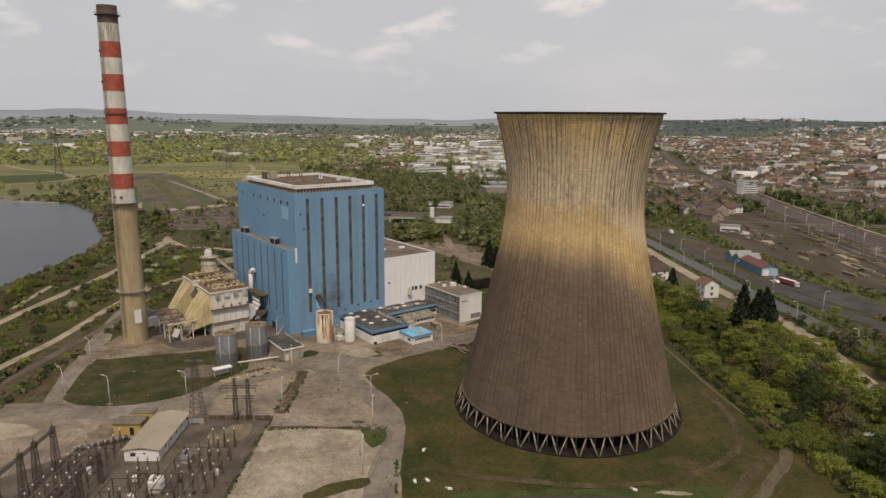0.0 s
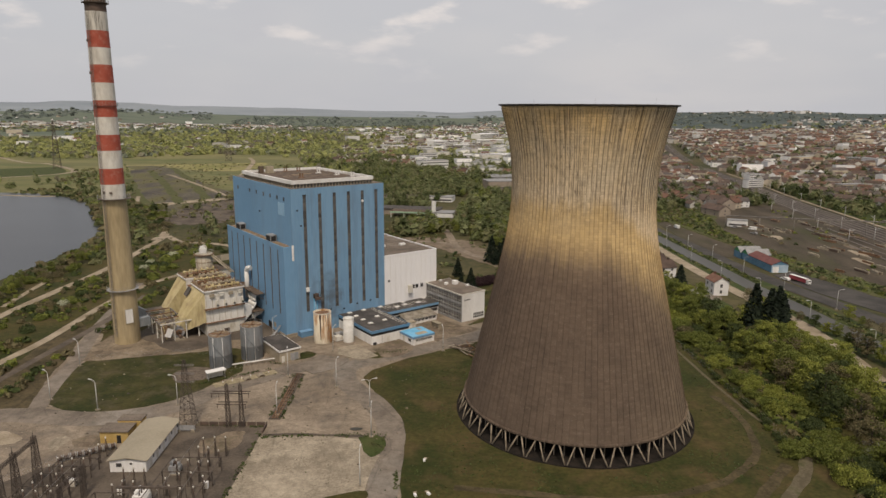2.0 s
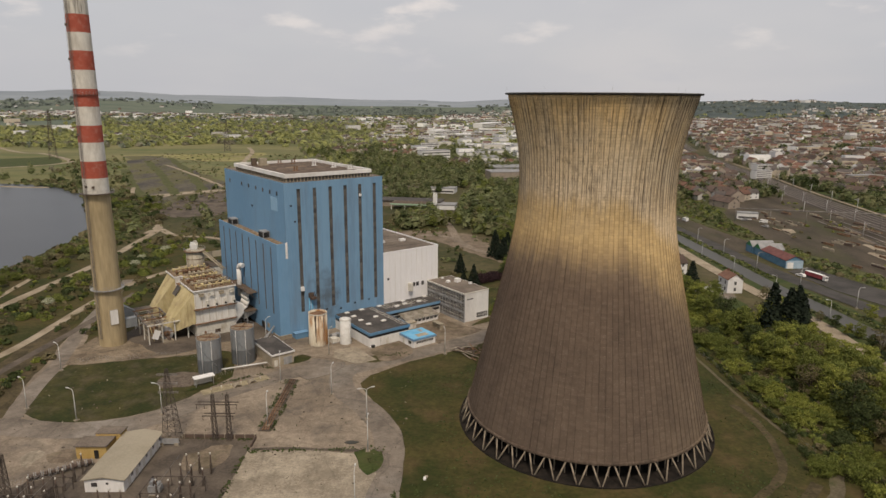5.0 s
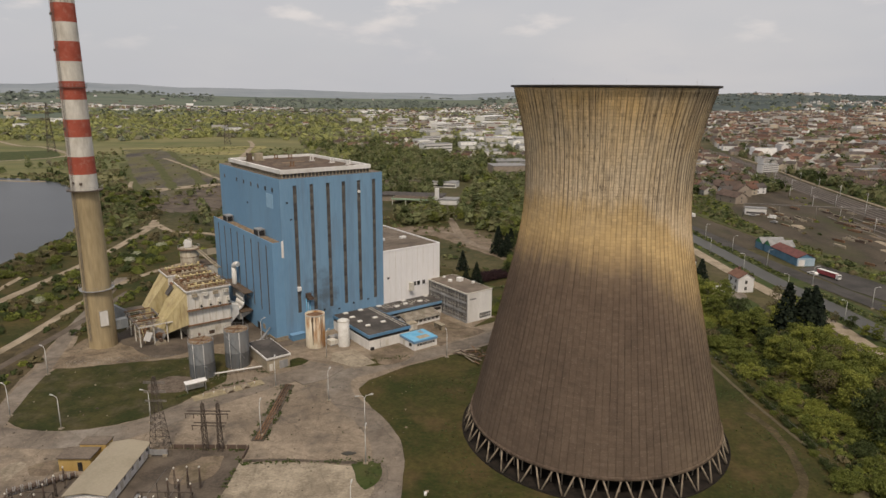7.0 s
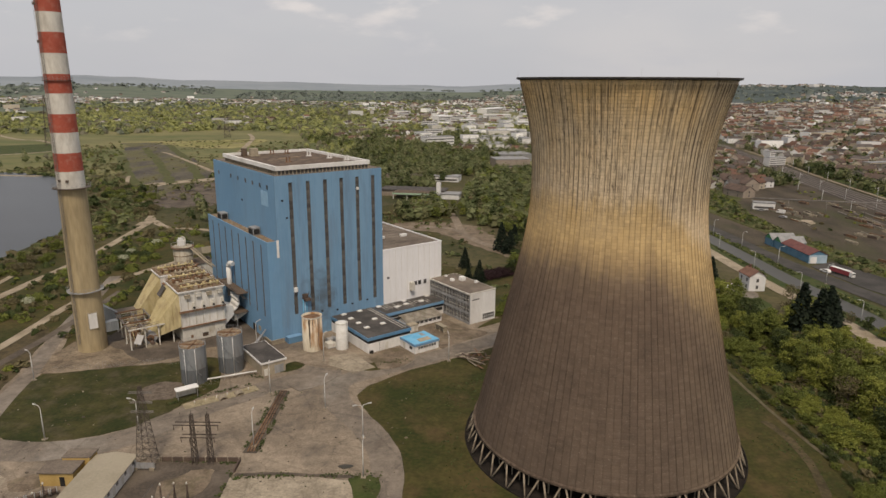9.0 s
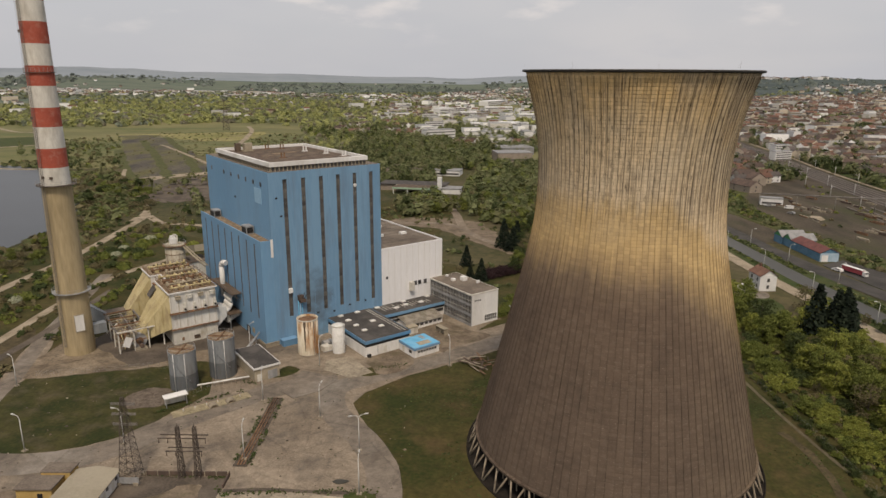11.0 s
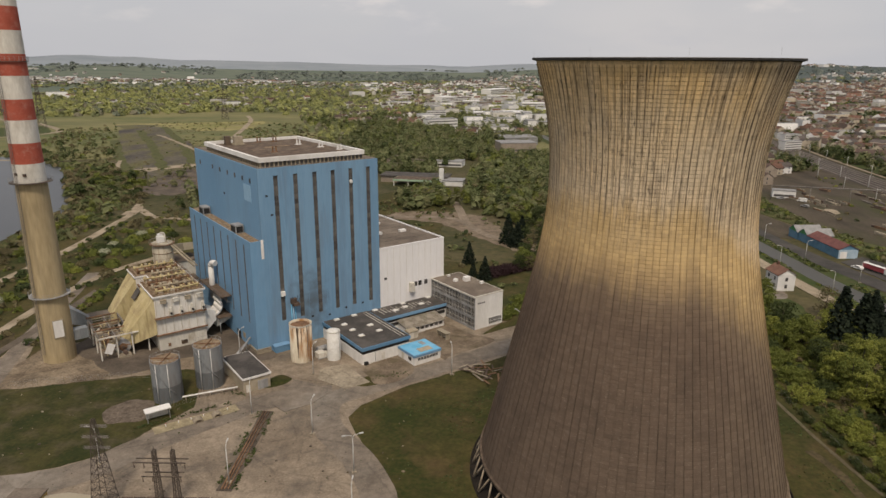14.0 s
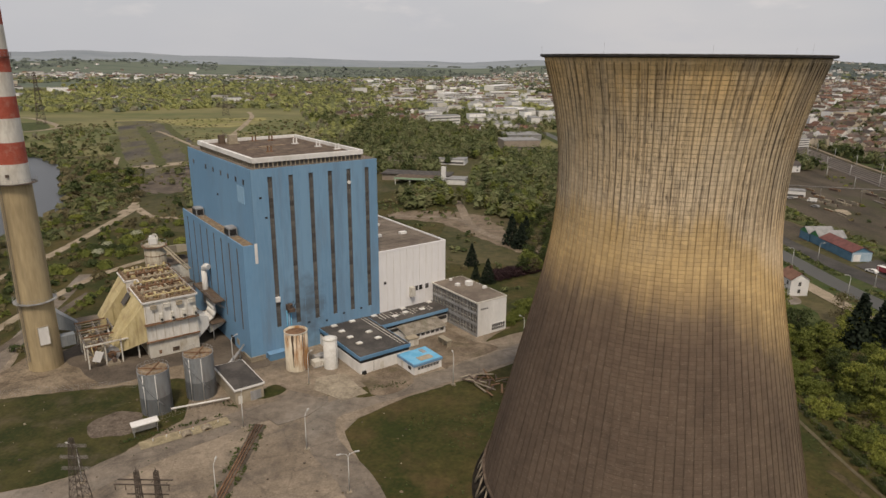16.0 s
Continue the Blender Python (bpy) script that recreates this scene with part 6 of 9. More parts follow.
    # steel frame with draught fans between hoods and chimney
    t = thing("fan_platform", "rusting steel platform with draught fans under pipework", "machinery", WORKS)
    us, vs = (-36.6, -32.4, -28.4, -24.2), (20.5, 27.0, 33.4, 39.6)
    for u in us:
        for v in vs:
            if u < -25 or v < 22:
                part("column", boxes((u - 0.16, v - 0.16, -0.1, u + 0.16, v + 0.16, 6.0)), CREAM if v < 22 or u < -36 else LATTICE_PALE, t)
        part("beam", boxes((u - 0.18, 20.0, 6.0, u + 0.18, 40.0 if u < -25 else 22.0, 6.4)), LATTICE_PALE, t)
    for k, v in enumerate(vs):
        part("beam", boxes((-37.0, v - 0.18, 6.4, -23.4 if k == 0 else -29.0, v + 0.18, 6.75)), CREAM if k == 0 else RUST, t)
        part("beam", boxes((-37.0, v - 0.1, 3.2, -28.2, v + 0.1, 3.4)), RUST, t)
    for k in range(9):
        v = 21.3 + k * 2.1
        part("joist", boxes((-36.6, v - 0.07, 6.42, -30.0, v + 0.07, 6.6)), (RUST, LATTICE_PALE, BRICKISH)[k % 3], t)
    railing("rail", LATTICE_PALE, t, ((-36.8, 39.8), (-36.8, 20.2), (-28.4, 20.2)), 6.75, 1.0, 2.0)
    for u, v, r in ((-30.8, 22.6, 2.1), (-34.2, 29.5, 1.8), (-31.6, 36.0, 1.8)):
        fan = part("fan_casing", tubes(((u, v - 1.0, 2.5), (u, v + 1.0, 2.5), r), n=22), STEEL if v < 25 else BRICKISH, t)
        part("inlet", tubes(((u, v - 1.35, 2.5), (u, v - 1.0, 2.5), r * 0.5), n=16), RUST, fan)
        part("hub", tubes(((u, v - 1.5, 2.5), (u, v - 1.35, 2.5), r * 0.2), n=10), SOOT, fan)
        part("outlet", boxes((u - r, v - 0.9, 2.5, u - r * 0.2, v + 0.9, 5.4)), BRICKISH, fan)
        part("motor", tubes(((u + 0.2, v - 3.0, 1.4), (u + 0.2, v - 1.7, 1.4), 0.6), n=12), SOOT, fan)
        part("plinth", boxes((u - 1.6, v - 3.2, -0.1, u + 1.6, v + 1.2, 0.7)), PALE, fan)
    for k in range(26):
        u, v = rng.uniform(-36.2, -29), rng.uniform(20.6, 36)
        q = (u + rng.uniform(-3, 3), v + rng.uniform(1, 6), rng.uniform(0.5, 6.3))
        part("pipe", tubes(((u, v, rng.uniform(0.5, 6.2)), q, rng.uniform(0.1, 0.3)), n=6), (RUST, CREAM, YELLOW, BRICKISH)[k % 4], t)
    bm = boxes((-1.0, -0.06, 0, 1.0, 0.06, 3.0))
    bm.transform(Matrix.Translation((-35.0, 19.9, 2.0)) @ Matrix.Rotation(radians(24), 4, "Y"))
    part("white_plate", bm, WHITE, t, "crooked white sheet plate")
    part("duct", hopper_mesh(-40.6, -35.2, 50.0, 55.0, 2.2, 8.0, 41.0, 44.0, 3.4, 5.6), TANK_STEEL, t, "grey tapered duct towards the chimney")
    part("sheet_roof", boxes((-36.4, 41.5, 5.6, -30.0, 46.5, 5.75)), ROOF_BROWN, t)
    for u in (-36.2, -30.3):
        for v in (41.8, 46.2):
            part("column", tubes(((u, v, -0.1), (u, v, 5.6), 0.13), n=6), LATTICE_PALE, t)

    # ash silo and bunker behind
    t = thing("ash_silo", "stained cream ash silo with pipework on a frame", "silo", local_pose(-9.2, 58.5))
    part("shell", lathe([(3.3, 8.0), (3.3, 21.4), (3.1, 21.5), (0.01, 21.6)], 36), SILO_TAN, t)
    part("cone", lathe([(0.8, 3.5), (3.3, 8.0)], 36), RUST, t)
    for z in (11.0, 14.5, 18.0):
        part("hoop", lathe([(3.3, z), (3.38, z), (3.38, z + 0.18), (3.3, z + 0.18)], 36, False), RUST, t)
    for a in (45, 135, 225, 315):
        x, y = 3.0 * math.cos(radians(a)), 3.0 * math.sin(radians(a))
        part("leg", tubes(((x, y, -0.1), (x, y, 9), 0.2), n=6), RUST, t)
    part("gallery", lathe([(3.3, 21.0), (4.0, 21.0), (4.0, 21.15), (3.3, 21.15)], 30, False), RUST, t)
    part("filter_box", boxes((-1.5, -1.0, 21.6, 0.7, 1.0, 23.6), (-1.2, -0.7, 23.6, 0.4, 0.7, 24.4)), WHITE, t, "white filter box on the silo top")
    part("vent_pipe", bent_tube([(0.9, -0.6, 21.6), (0.9, -0.6, 24.2), (0.4, -0.6, 24.8), (-0.4, -0.6, 24.8)], 0.28), CREAM, t)
    part("feed_pipe", tubes(((1.2, -1.0, 21.8), (6.0, -14.0, 15.5), 0.3), ((2.2, -0.4, 21.8), (7.0, -14.0, 15.5), 0.22), n=8), BRICKISH, t, "sloping feed pipes down to the wing")
    part("rail", tubes(*[((3.9 * math.cos(k * 0.42), 3.9 * math.sin(k * 0.42), 21.1), (3.9 * math.cos(k * 0.42), 3.9 * math.sin(k * 0.42), 22.2), 0.04) for k in range(15)], n=4), STEEL, t)
    part("top_rail", lathe([(3.86, 22.16), (3.94, 22.16), (3.94, 22.24), (3.86, 22.24)], 30, False), STEEL, t)
    t = thing("bunker", "pale bunker house between silo and boiler house", "building", WORKS)
    part("wall", boxes((-5.2, 57.0, -0.1, 1.6, 66, 14.0)), CREAM, t)
    part("roof", boxes((-5.5, 56.7, 14.0, 1.9, 66.3, 14.3)), ROOF_BROWN, t)
    bm = boxes((-1.8, -7.5, 0, 1.8, 7.5, 2.4))
    bm.transform(Matrix.Translation((-0.5, 66.0, 15.6)) @ Matrix.Rotation(radians(-14), 4, "X"))
    part("conveyor_gallery", bm, TAN, t, "tan sloping conveyor gallery")
    part("low_wall", boxes((-6.5, 51.0, -0.1, -0.4, 56.8, 9.0)), CHALK, t)
    part("low_roof", boxes((-6.8, 50.7, 9.0, -0.3, 56.7, 9.25)), ROOF_BROWN, t)

    # white ducts between precipitator and the wing
    t = thing("white_ducts", "white bent ducts against the blue side wing", "duct", WORKS)
    for k in range(5):
        v = 22.6 + k * 1.35
        part("duct", bent_tube([Vector(p) for p in ((-0.6, v + 0.6, 11.6), (-1.7, v + 0.5, 11.3), (-2.5, v + 0.1, 9.8), (-2.2, v, 8.2), (-3.0, v - 0.2, 6.6), (-4.6, v - 0.3, 5.6))], 0.46, 10), WHITE, t)
    part("stack_pipe", bent_tube([Vector(p) for p in ((-1.6, 32.2, 8.0), (-1.6, 32.0, 18.4), (-1.5, 31.5, 19.4), (-1.2, 30.4, 19.9), (-0.9, 29.4, 19.7))], 0.85, 16), WHITE, t, "tall white elbowed pipe")
    part("platform", boxes((-4.4, 19.5, 5.3, -0.1, 32.0, 5.5), (-3.4, 18.8, 12.0, -0.1, 39.5, 12.2)), RUST_DARK, t)
    railing("rail", LATTICE_PALE, t, ((-3.3, 39.3), (-3.3, 18.9), (-0.2, 18.9)), 12.2, 1.1, 1.4)
    for k in range(10):
        v = 19.5 + k * 2.1
        part("bracket", tubes(((-3.3, v, 12.0), (-0.1, v, 9.6), 0.09), n=4), LATTICE_PALE, t)
    for v in (20.2, 31.0):
        part("prop", tubes(((-3.8, v, -0.1), (-3.8, v, 5.4), 0.16), n=6), STEEL, t)
    part("hopper", hopper_mesh(-4.6, -0.2, 21.0, 31.0, 2.4, 5.3, 21.0, 30.5, 4.4, 5.3), CREAM, t)


build_precipitator()


# ---- street lamps ----
def build_lamp(double=False, h=8.6):
    t = thing("street_lamp", "tall pale street lamp with a curved arm" if not double else "tall pale street lamp with two arms", "street lamp", group="yard lamps")
    part("pole", tubes(((0, 0, -0.1), (0, 0, h - 0.8), 0.13, 0.075), n=8), POLE, t)
    part("base", boxes((-0.5, -0.5, -0.1, 0.5, 0.5, 0.28)), PALE, t)
    for s in (1, -1) if double else (1,):
        arm = part("arm", tubes(((0, 0, h - 0.8), (s * 0.35, 0, h - 0.2), 0.07), ((s * 0.35, 0, h - 0.2), (s * 1.3, 0, h), 0.06), n=6), POLE, t)
        part("lamp_head", boxes((s * 1.75 - 0.45, -0.13, h - 0.08, s * 1.75 + 0.45, 0.13, h + 0.1)), POLE, arm)
    return t


lamp1, lamp2 = build_lamp(), build_lamp(True)
lamp1.matrix_world, lamp2.matrix_world = pose(-31.2, 185.8, 0, 0, 0, 80), pose(-20, 171.8, 0, 0, 0, 20)
for x, y, a in ((-92.7, 170.2, 160), (-72.6, 173.6, 170), (-108.8, 176.2, 150), (-44.1, 167.8, 95), (-18.0, 156.1, 90), (-18.2, 134.6, 90), (0.0, 215.5, 100), (-113.8, 200.8, 150), (-47.1, 193.8, 100), (-36.8, 214.8, 70), (20.5, 240.5, 130), (-59.2, 224.5, 60), (-121, 238, 150), (6, 108, 60)):
    copy_thing(lamp1, pose(x, y, 0, 0, 0, a))


for k in range(9):
    y = 205 + k * 30
    copy_thing(lamp1, pose(float(np.interp(y, [p[1] for p in ROAD_LINE], [p[0] for p in ROAD_LINE])) - 5.6, y, 0, 0, 0, 0))
for k in range(6):
    y = 215 + k * 34
    copy_thing(lamp1, pose(float(np.interp(y, [p[1] for p in CANAL_LINE], [p[0] for p in CANAL_LINE])) - 6.6, y, 0, 0, 0, 180))


# ---- lattice structures ----
def lattice(h, w0, w1, bays, r=0.06):
    """A four-legged braced mast."""
    bm = bmesh.new()
    for k in range(bays):
        z0, z1 = h * k / bays, h * (k + 1) / bays
        a, b = w0 + (w1 - w0) * k / bays, w0 + (w1 - w0) * (k + 1) / bays
        c0 = [Vector((sx * a / 2, sy * a / 2, z0)) for sx, sy in ((-1, -1), (1, -1), (1, 1), (-1, 1))]
        c1 = [Vector((sx * b / 2, sy * b / 2, z1)) for sx, sy in ((-1, -1), (1, -1), (1, 1), (-1, 1))]
        for i in range(4):
            j = (i + 1) % 4
            add_tube(bm, c0[i], c1[i], r * 1.3, n=4, caps=False)
            add_tube(bm, c0[i], c1[j], r * 0.8, n=4, caps=False)
            add_tube(bm, c0[j], c1[i], r * 0.8, n=4, caps=False)
            add_tube(bm, c1[i], c1[j], r * 0.8, n=4, caps=False)
    return bm


def lattice_beam(a, b, w=0.5, bays=8, r=0.05):
    bm = lattice((Vector(b) - Vector(a)).length, w, w, bays, r)
    bm.transform(Matrix.Translation(a) @ (Vector(b) - Vector(a)).to_track_quat("Z", "Y").to_matrix().to_4x4())
    return bm


def build_switchyard():
    # twin-mast gantry
    t = thing("line_gantry", "rusty twin-mast line gantry with two crossarms", "gantry", pose(-53.0, 160.9, 0))
    for x in (-1.7, 1.7):
        part("mast", lattice(11.7, 1.1, 0.55, 9), LATTICE, t).location.x = x
        part("cap", tubes(((x, 0, 11.6), (x, 0, 12.6), 0.12, 0.02), n=5), LATTICE, t)
    for z, x0, x1 in ((9.4, -5.5, 4.2), (6.5, -4.2, 3.2)):
        arm = part("crossarm", boxes((x0, -0.75, z, x1, -0.62, z + 0.22), (x0, 0.62, z, x1, 0.75, z + 0.22)), LATTICE, t)
        for x in (x0 + 0.2, x0 + 2.0, x1 - 0.2):
            part("insulator", tubes(((x, -0.68, z), (x, -0.68, z - 1.0), 0.09), n=6), SOOT, arm)
    # pylon
    t = thing("lattice_pylon", "slender weathered lattice pylon with short arms", "pylon", pose(-64.6, 160.2, 0))
    part("mast", lattice(18.4, 3.6, 0.5, 12, 0.05), LATTICE, t)
    for z in (12.6, 14.8, 17.0):
        part("arm", lattice_beam((-2.4, 0, z), (2.4, 0, z), 0.35, 6, 0.022), LATTICE_PALE, t)
    for sx, sy in ((-1, -1), (1, -1), (-1, 1), (1, 1)):
        part("footing", boxes((sx * 1.8 - 0.5, sy * 1.8 - 0.5, -0.1, sx * 1.8 + 0.5, sy * 1.8 + 0.5, 0.7)), PALE, t)
    part("notice_board", boxes((-2.0, -2.05, 0.5, 2.4, -1.98, 1.9)), STEEL, t)
    # three-mast portal
    t = thing("portal_gantry", "row of rusty lattice masts joined by a top beam", "gantry", pose(-88.0, 130.0, 0))
    for y in (5.9, -1.1, -6.0, -14.0):
        part("mast", lattice(10.6, 1.5, 0.7, 8), LATTICE, t).location.y = y
        part("spike", tubes(((0, y, 10.5), (0, y, 12.0), 0.1, 0.02), n=5), LATTICE, t)
    part("beam", lattice_beam((0, -14.0, 9.6), (0, 5.9, 9.6), 0.6, 22, 0.045), LATTICE, t)
    t = thing("portal_gantry", "low rusty portal over the busbars", "gantry", pose(-75.0, 122.0, 0))
    for y in (-8.0, 0.0, 8.0):
        part("mast", lattice(7.4, 0.9, 0.6, 6, 0.05), LATTICE, t).location.y = y
    part("beam", lattice_beam((0, -8, 7.2), (0, 8, 7.2), 0.5, 18, 0.04), LATTICE, t)
    t = thing("portal_gantry", "low rusty portal across the switchyard", "gantry", pose(-55.5, 121.5, 0))
    for x in (-5.5, 0.0):
        part("mast", tubes(((x, 0, -0.1), (x, 0, 8.2), 0.28, 0.2), n=8), LATTICE, t)
    part("beam", boxes((-8.0, -0.2, 7.4, 3.6, 0.2, 7.8)), LATTICE, t)
    # posts with insulator stacks
    rng = random.Random(3)
    proto = []
    for h, tall in ((2.2, 1.4), (2.6, 1.9), (3.2, 1.2)):
        t = thing("insulator_post", "dark insulator stack on a steel post", "insulator", pose(-60 - h, 118, 0), "switchyard posts")
        part("post", lattice(h, 0.36, 0.32, 4, 0.03), LATTICE, t)
        prof = [(0.12, h)]
        for k in range(int(tall / 0.2)):
            prof += [(0.19, h + k * 0.2 + 0.06), (0.09, h + k * 0.2 + 0.14)]
        prof += [(0.16, h + tall + 0.2), (0.01, h + tall + 0.25)]
        part("insulator", lathe(prof, 10), SOOT, t)
        part("cap", lathe([(0.01, h + tall + 0.2), (0.16, h + tall + 0.22), (0.17, h + tall + 0.5), (0.10, h + tall + 0.62), (0.01, h + tall + 0.65)], 10), CREAM, t, "white porcelain cap")
        proto.append(t)
    spots = [(-58 + i * 2.4 + rng.uniform(-0.3, 0.3), y + rng.uniform(-0.5, 0.5)) for y in (114, 118, 126, 131, 136, 142, 146) for i in range(4) if not (y > 140 and i < 1)]
    spots += [(x + rng.uniform(-0.3, 0.3), 112 + k * 3.1) for x in (-84, -81, -78.5) for k in range(12) if 112 + k * 3.1 < 139 or x > -80]
    spots += [(-68 + i * 2.2, y) for y in (112, 120, 128, 133) for i in range(3)]
    for x, y in spots:
        copy_thing(rng.choice(proto), pose(x, y, 0.1, 0, 0, rng.uniform(0, 90)))
    # busbars
    for x, y0, y1, z in ((-57.5, 113, 147, 4.3), (-53, 113, 147, 4.3), (-82.5, 112, 140, 4.6), (-79.5, 112, 145, 4.6), (-66, 112, 134, 4.4)):
        t = thing("busbar", "thin grey busbar on insulators", "busbar")
        part("bar", tubes(((x, y0, z), (x, y1, z), 0.05), n=6), LATTICE_PALE, t)
        for y in np.arange(y0 + 1, y1, 7.0):
            part("support", tubes(((x, y, 0), (x, y, z), 0.08), n=5), LATTICE, t)
    # low frames of thin beams over the rows
    for x0, x1, ys, z in ((-86.5, -76.5, (113, 118, 123, 128, 133), 3.6), (-69.5, -62.0, (113, 119, 124), 4.8), (-60.5, -49.5, (116, 122, 128.5, 134, 140), 3.4), (-85.5, -77, (137, 140.5), 2.8)):
        t = thing("switch_rack", "low rusty rack of thin beams in the switchyard", "rack")
        for y in ys:
            part("beam", boxes((x0, y - 0.08, z, x1, y + 0.08, z + 0.18)), LATTICE, t)
            for x in (x0 + 0.2, (x0 + x1) / 2, x1 - 0.2):
                part("leg", boxes((x - 0.09, y - 0.09, 0, x + 0.09, y + 0.09, z)), LATTICE, t)
        part("side_beam", boxes((x0 + 0.1, ys[0], z + 0.18, x0 + 0.28, ys[-1], z + 0.34)), LATTICE, t)
        part("side_beam", boxes((x1 - 0.28, ys[0], z + 0.18, x1 - 0.1, ys[-1], z + 0.34)), LATTICE, t)
    # transformers
    def transformer(m, w, l, h, mat, label):
        t = thing("transformer", label, "transformer", m)
        part("tank", boxes((-w / 2, -l / 2, 0.2, w / 2, l / 2, h)), mat, t)
        for s in (-1, 1):
            for k in range(int((l - 0.4) / 0.3)):
                part("fin", boxes((s * w / 2 + (0 if s > 0 else -0.45), -l / 2 + 0.25 + k * 0.3, 0.5, s * w / 2 + (0.45 if s > 0 else 0), -l / 2 + 0.37 + k * 0.3, h - 0.3)), mat, t)
        for k in range(3):
            part("bushing", tubes(((0, -l / 3 + k * l / 3, h), (0.15, -l / 3 + k * l / 3, h + 1.2), 0.17, 0.08), n=8), SOOT, t)
        part("oil_drum", tubes(((-w / 3, -l / 3, h + 0.6), (-w / 3, l / 3, h + 0.6), 0.35), n=12), mat, t)
        part("skid", boxes((-w / 2 - 0.2, -l / 2 - 0.2, -0.05, w / 2 + 0.2, l / 2 + 0.2, 0.2)), PALE, t)

    transformer(pose(-61.8, 127.5, 0.1), 2.2, 3.2, 2.6, WHITE, "pale grey transformer with radiator fins")
    transformer(pose(-59.8, 139.5, 0.1), 1.6, 2.2, 2.0, STEEL, "grey transformer with radiator fins")
    transformer(pose(-64.0, 117.0, 0.1), 2.0, 2.8, 2.4, STEEL, "grey transformer with radiator fins")
    for x, y, w, h in ((-65.2, 123.0, 1.2, 1.5), (-68.0, 131.0, 0.9, 1.3), (-79.6, 134.0, 1.4, 1.6), (-51.0, 133.5, 1.1, 1.4)):
        t = thing("switch_cabinet", "pale metal switch cabinet", "cabinet", pose(x, y, 0.1))
        part("body", boxes((-w / 2, -0.4, 0, w / 2, 0.4, h)), WHITE, t)
        part("door", boxes((-w / 2 + 0.08, -0.44, 0.15, w / 2 - 0.08, -0.4, h - 0.1)), CREAM, t)
    # stacked grey equipment beside the ochre hut
    for k in range(9):
        t = thing("cable_drum", "grey steel cable drum lying in a row", "drum", pose(-87.8 + k * 1.15, 143.6 + k * 0.75, 0.1, 0, 0, 33), "cable drums by the hut")
        part("flange", tubes(((-0.55, 0, 0.8), (-0.45, 0, 0.8), 0.8), ((0.45, 0, 0.8), (0.55, 0, 0.8), 0.8), n=14), STEEL, t)
        part("core", tubes(((-0.45, 0, 0.8), (0.45, 0, 0.8), 0.5), n=12), SOOT, t)

    # boundary wall and mesh fence
    t = thing("yard_wall", "low dark weathered wall round the switchyard", "wall")
    part("panel", boxes((-62.6, 161.5, -0.1, -45.2, 161.8, 1.1)), SOOT, t)
    part("end_stub", boxes((-45.5, 157.5, -0.1, -45.2, 161.5, 0.9)), SOOT, t)
    for k in range(8):
        part("post", boxes((-62.4 + k * 2.4, 161.4, -0.1, -62.2 + k * 2.4, 161.9, 1.3)), PALE, t)

    def mesh_fence(label, pts, step=2.5, h=1.7):
        t = thing("mesh_fence", label, "fence")
        pb = bmesh.new()
        add_tube(pb, (0, 0, -0.2), (0, 0, h), 0.045, n=5)
        me = shared("post", pb)
        for a, b in zip(pts, pts[1:]):
            a, b = Vector((*a, 0)), Vector((*b, 0))
            n = max(1, int((b - a).length / step))
            for k in range(n + 1):
                part_of("post", me, PALE, t).location = a.lerp(b, k / n)
            for z in (0.1, 0.5, 0.9, 1.3, h - 0.05):
                part("wire", tubes((a + Vector((0, 0, z)), b + Vector((0, 0, z)), 0.012), n=3), STEEL, t)

    mesh_fence("wire fence on concrete posts round the switchyard", [(-78.5, 149.6), (-90, 141), (-100, 130), (-103, 100)])
    mesh_fence("wire fence on concrete posts along the grass oval", [(-112, 206), (-100, 209), (-84, 212), (-74.5, 212)])
    mesh_fence("wire fence on concrete posts below the tower grass", [(-69, 195), (-60, 203), (-53, 207)])
    mesh_fence("wire fence on concrete posts at the wood's edge", [(81.0, 232), (82.4, 205), (83.5, 180), (84.6, 155)], 3.0)


build_switchyard()


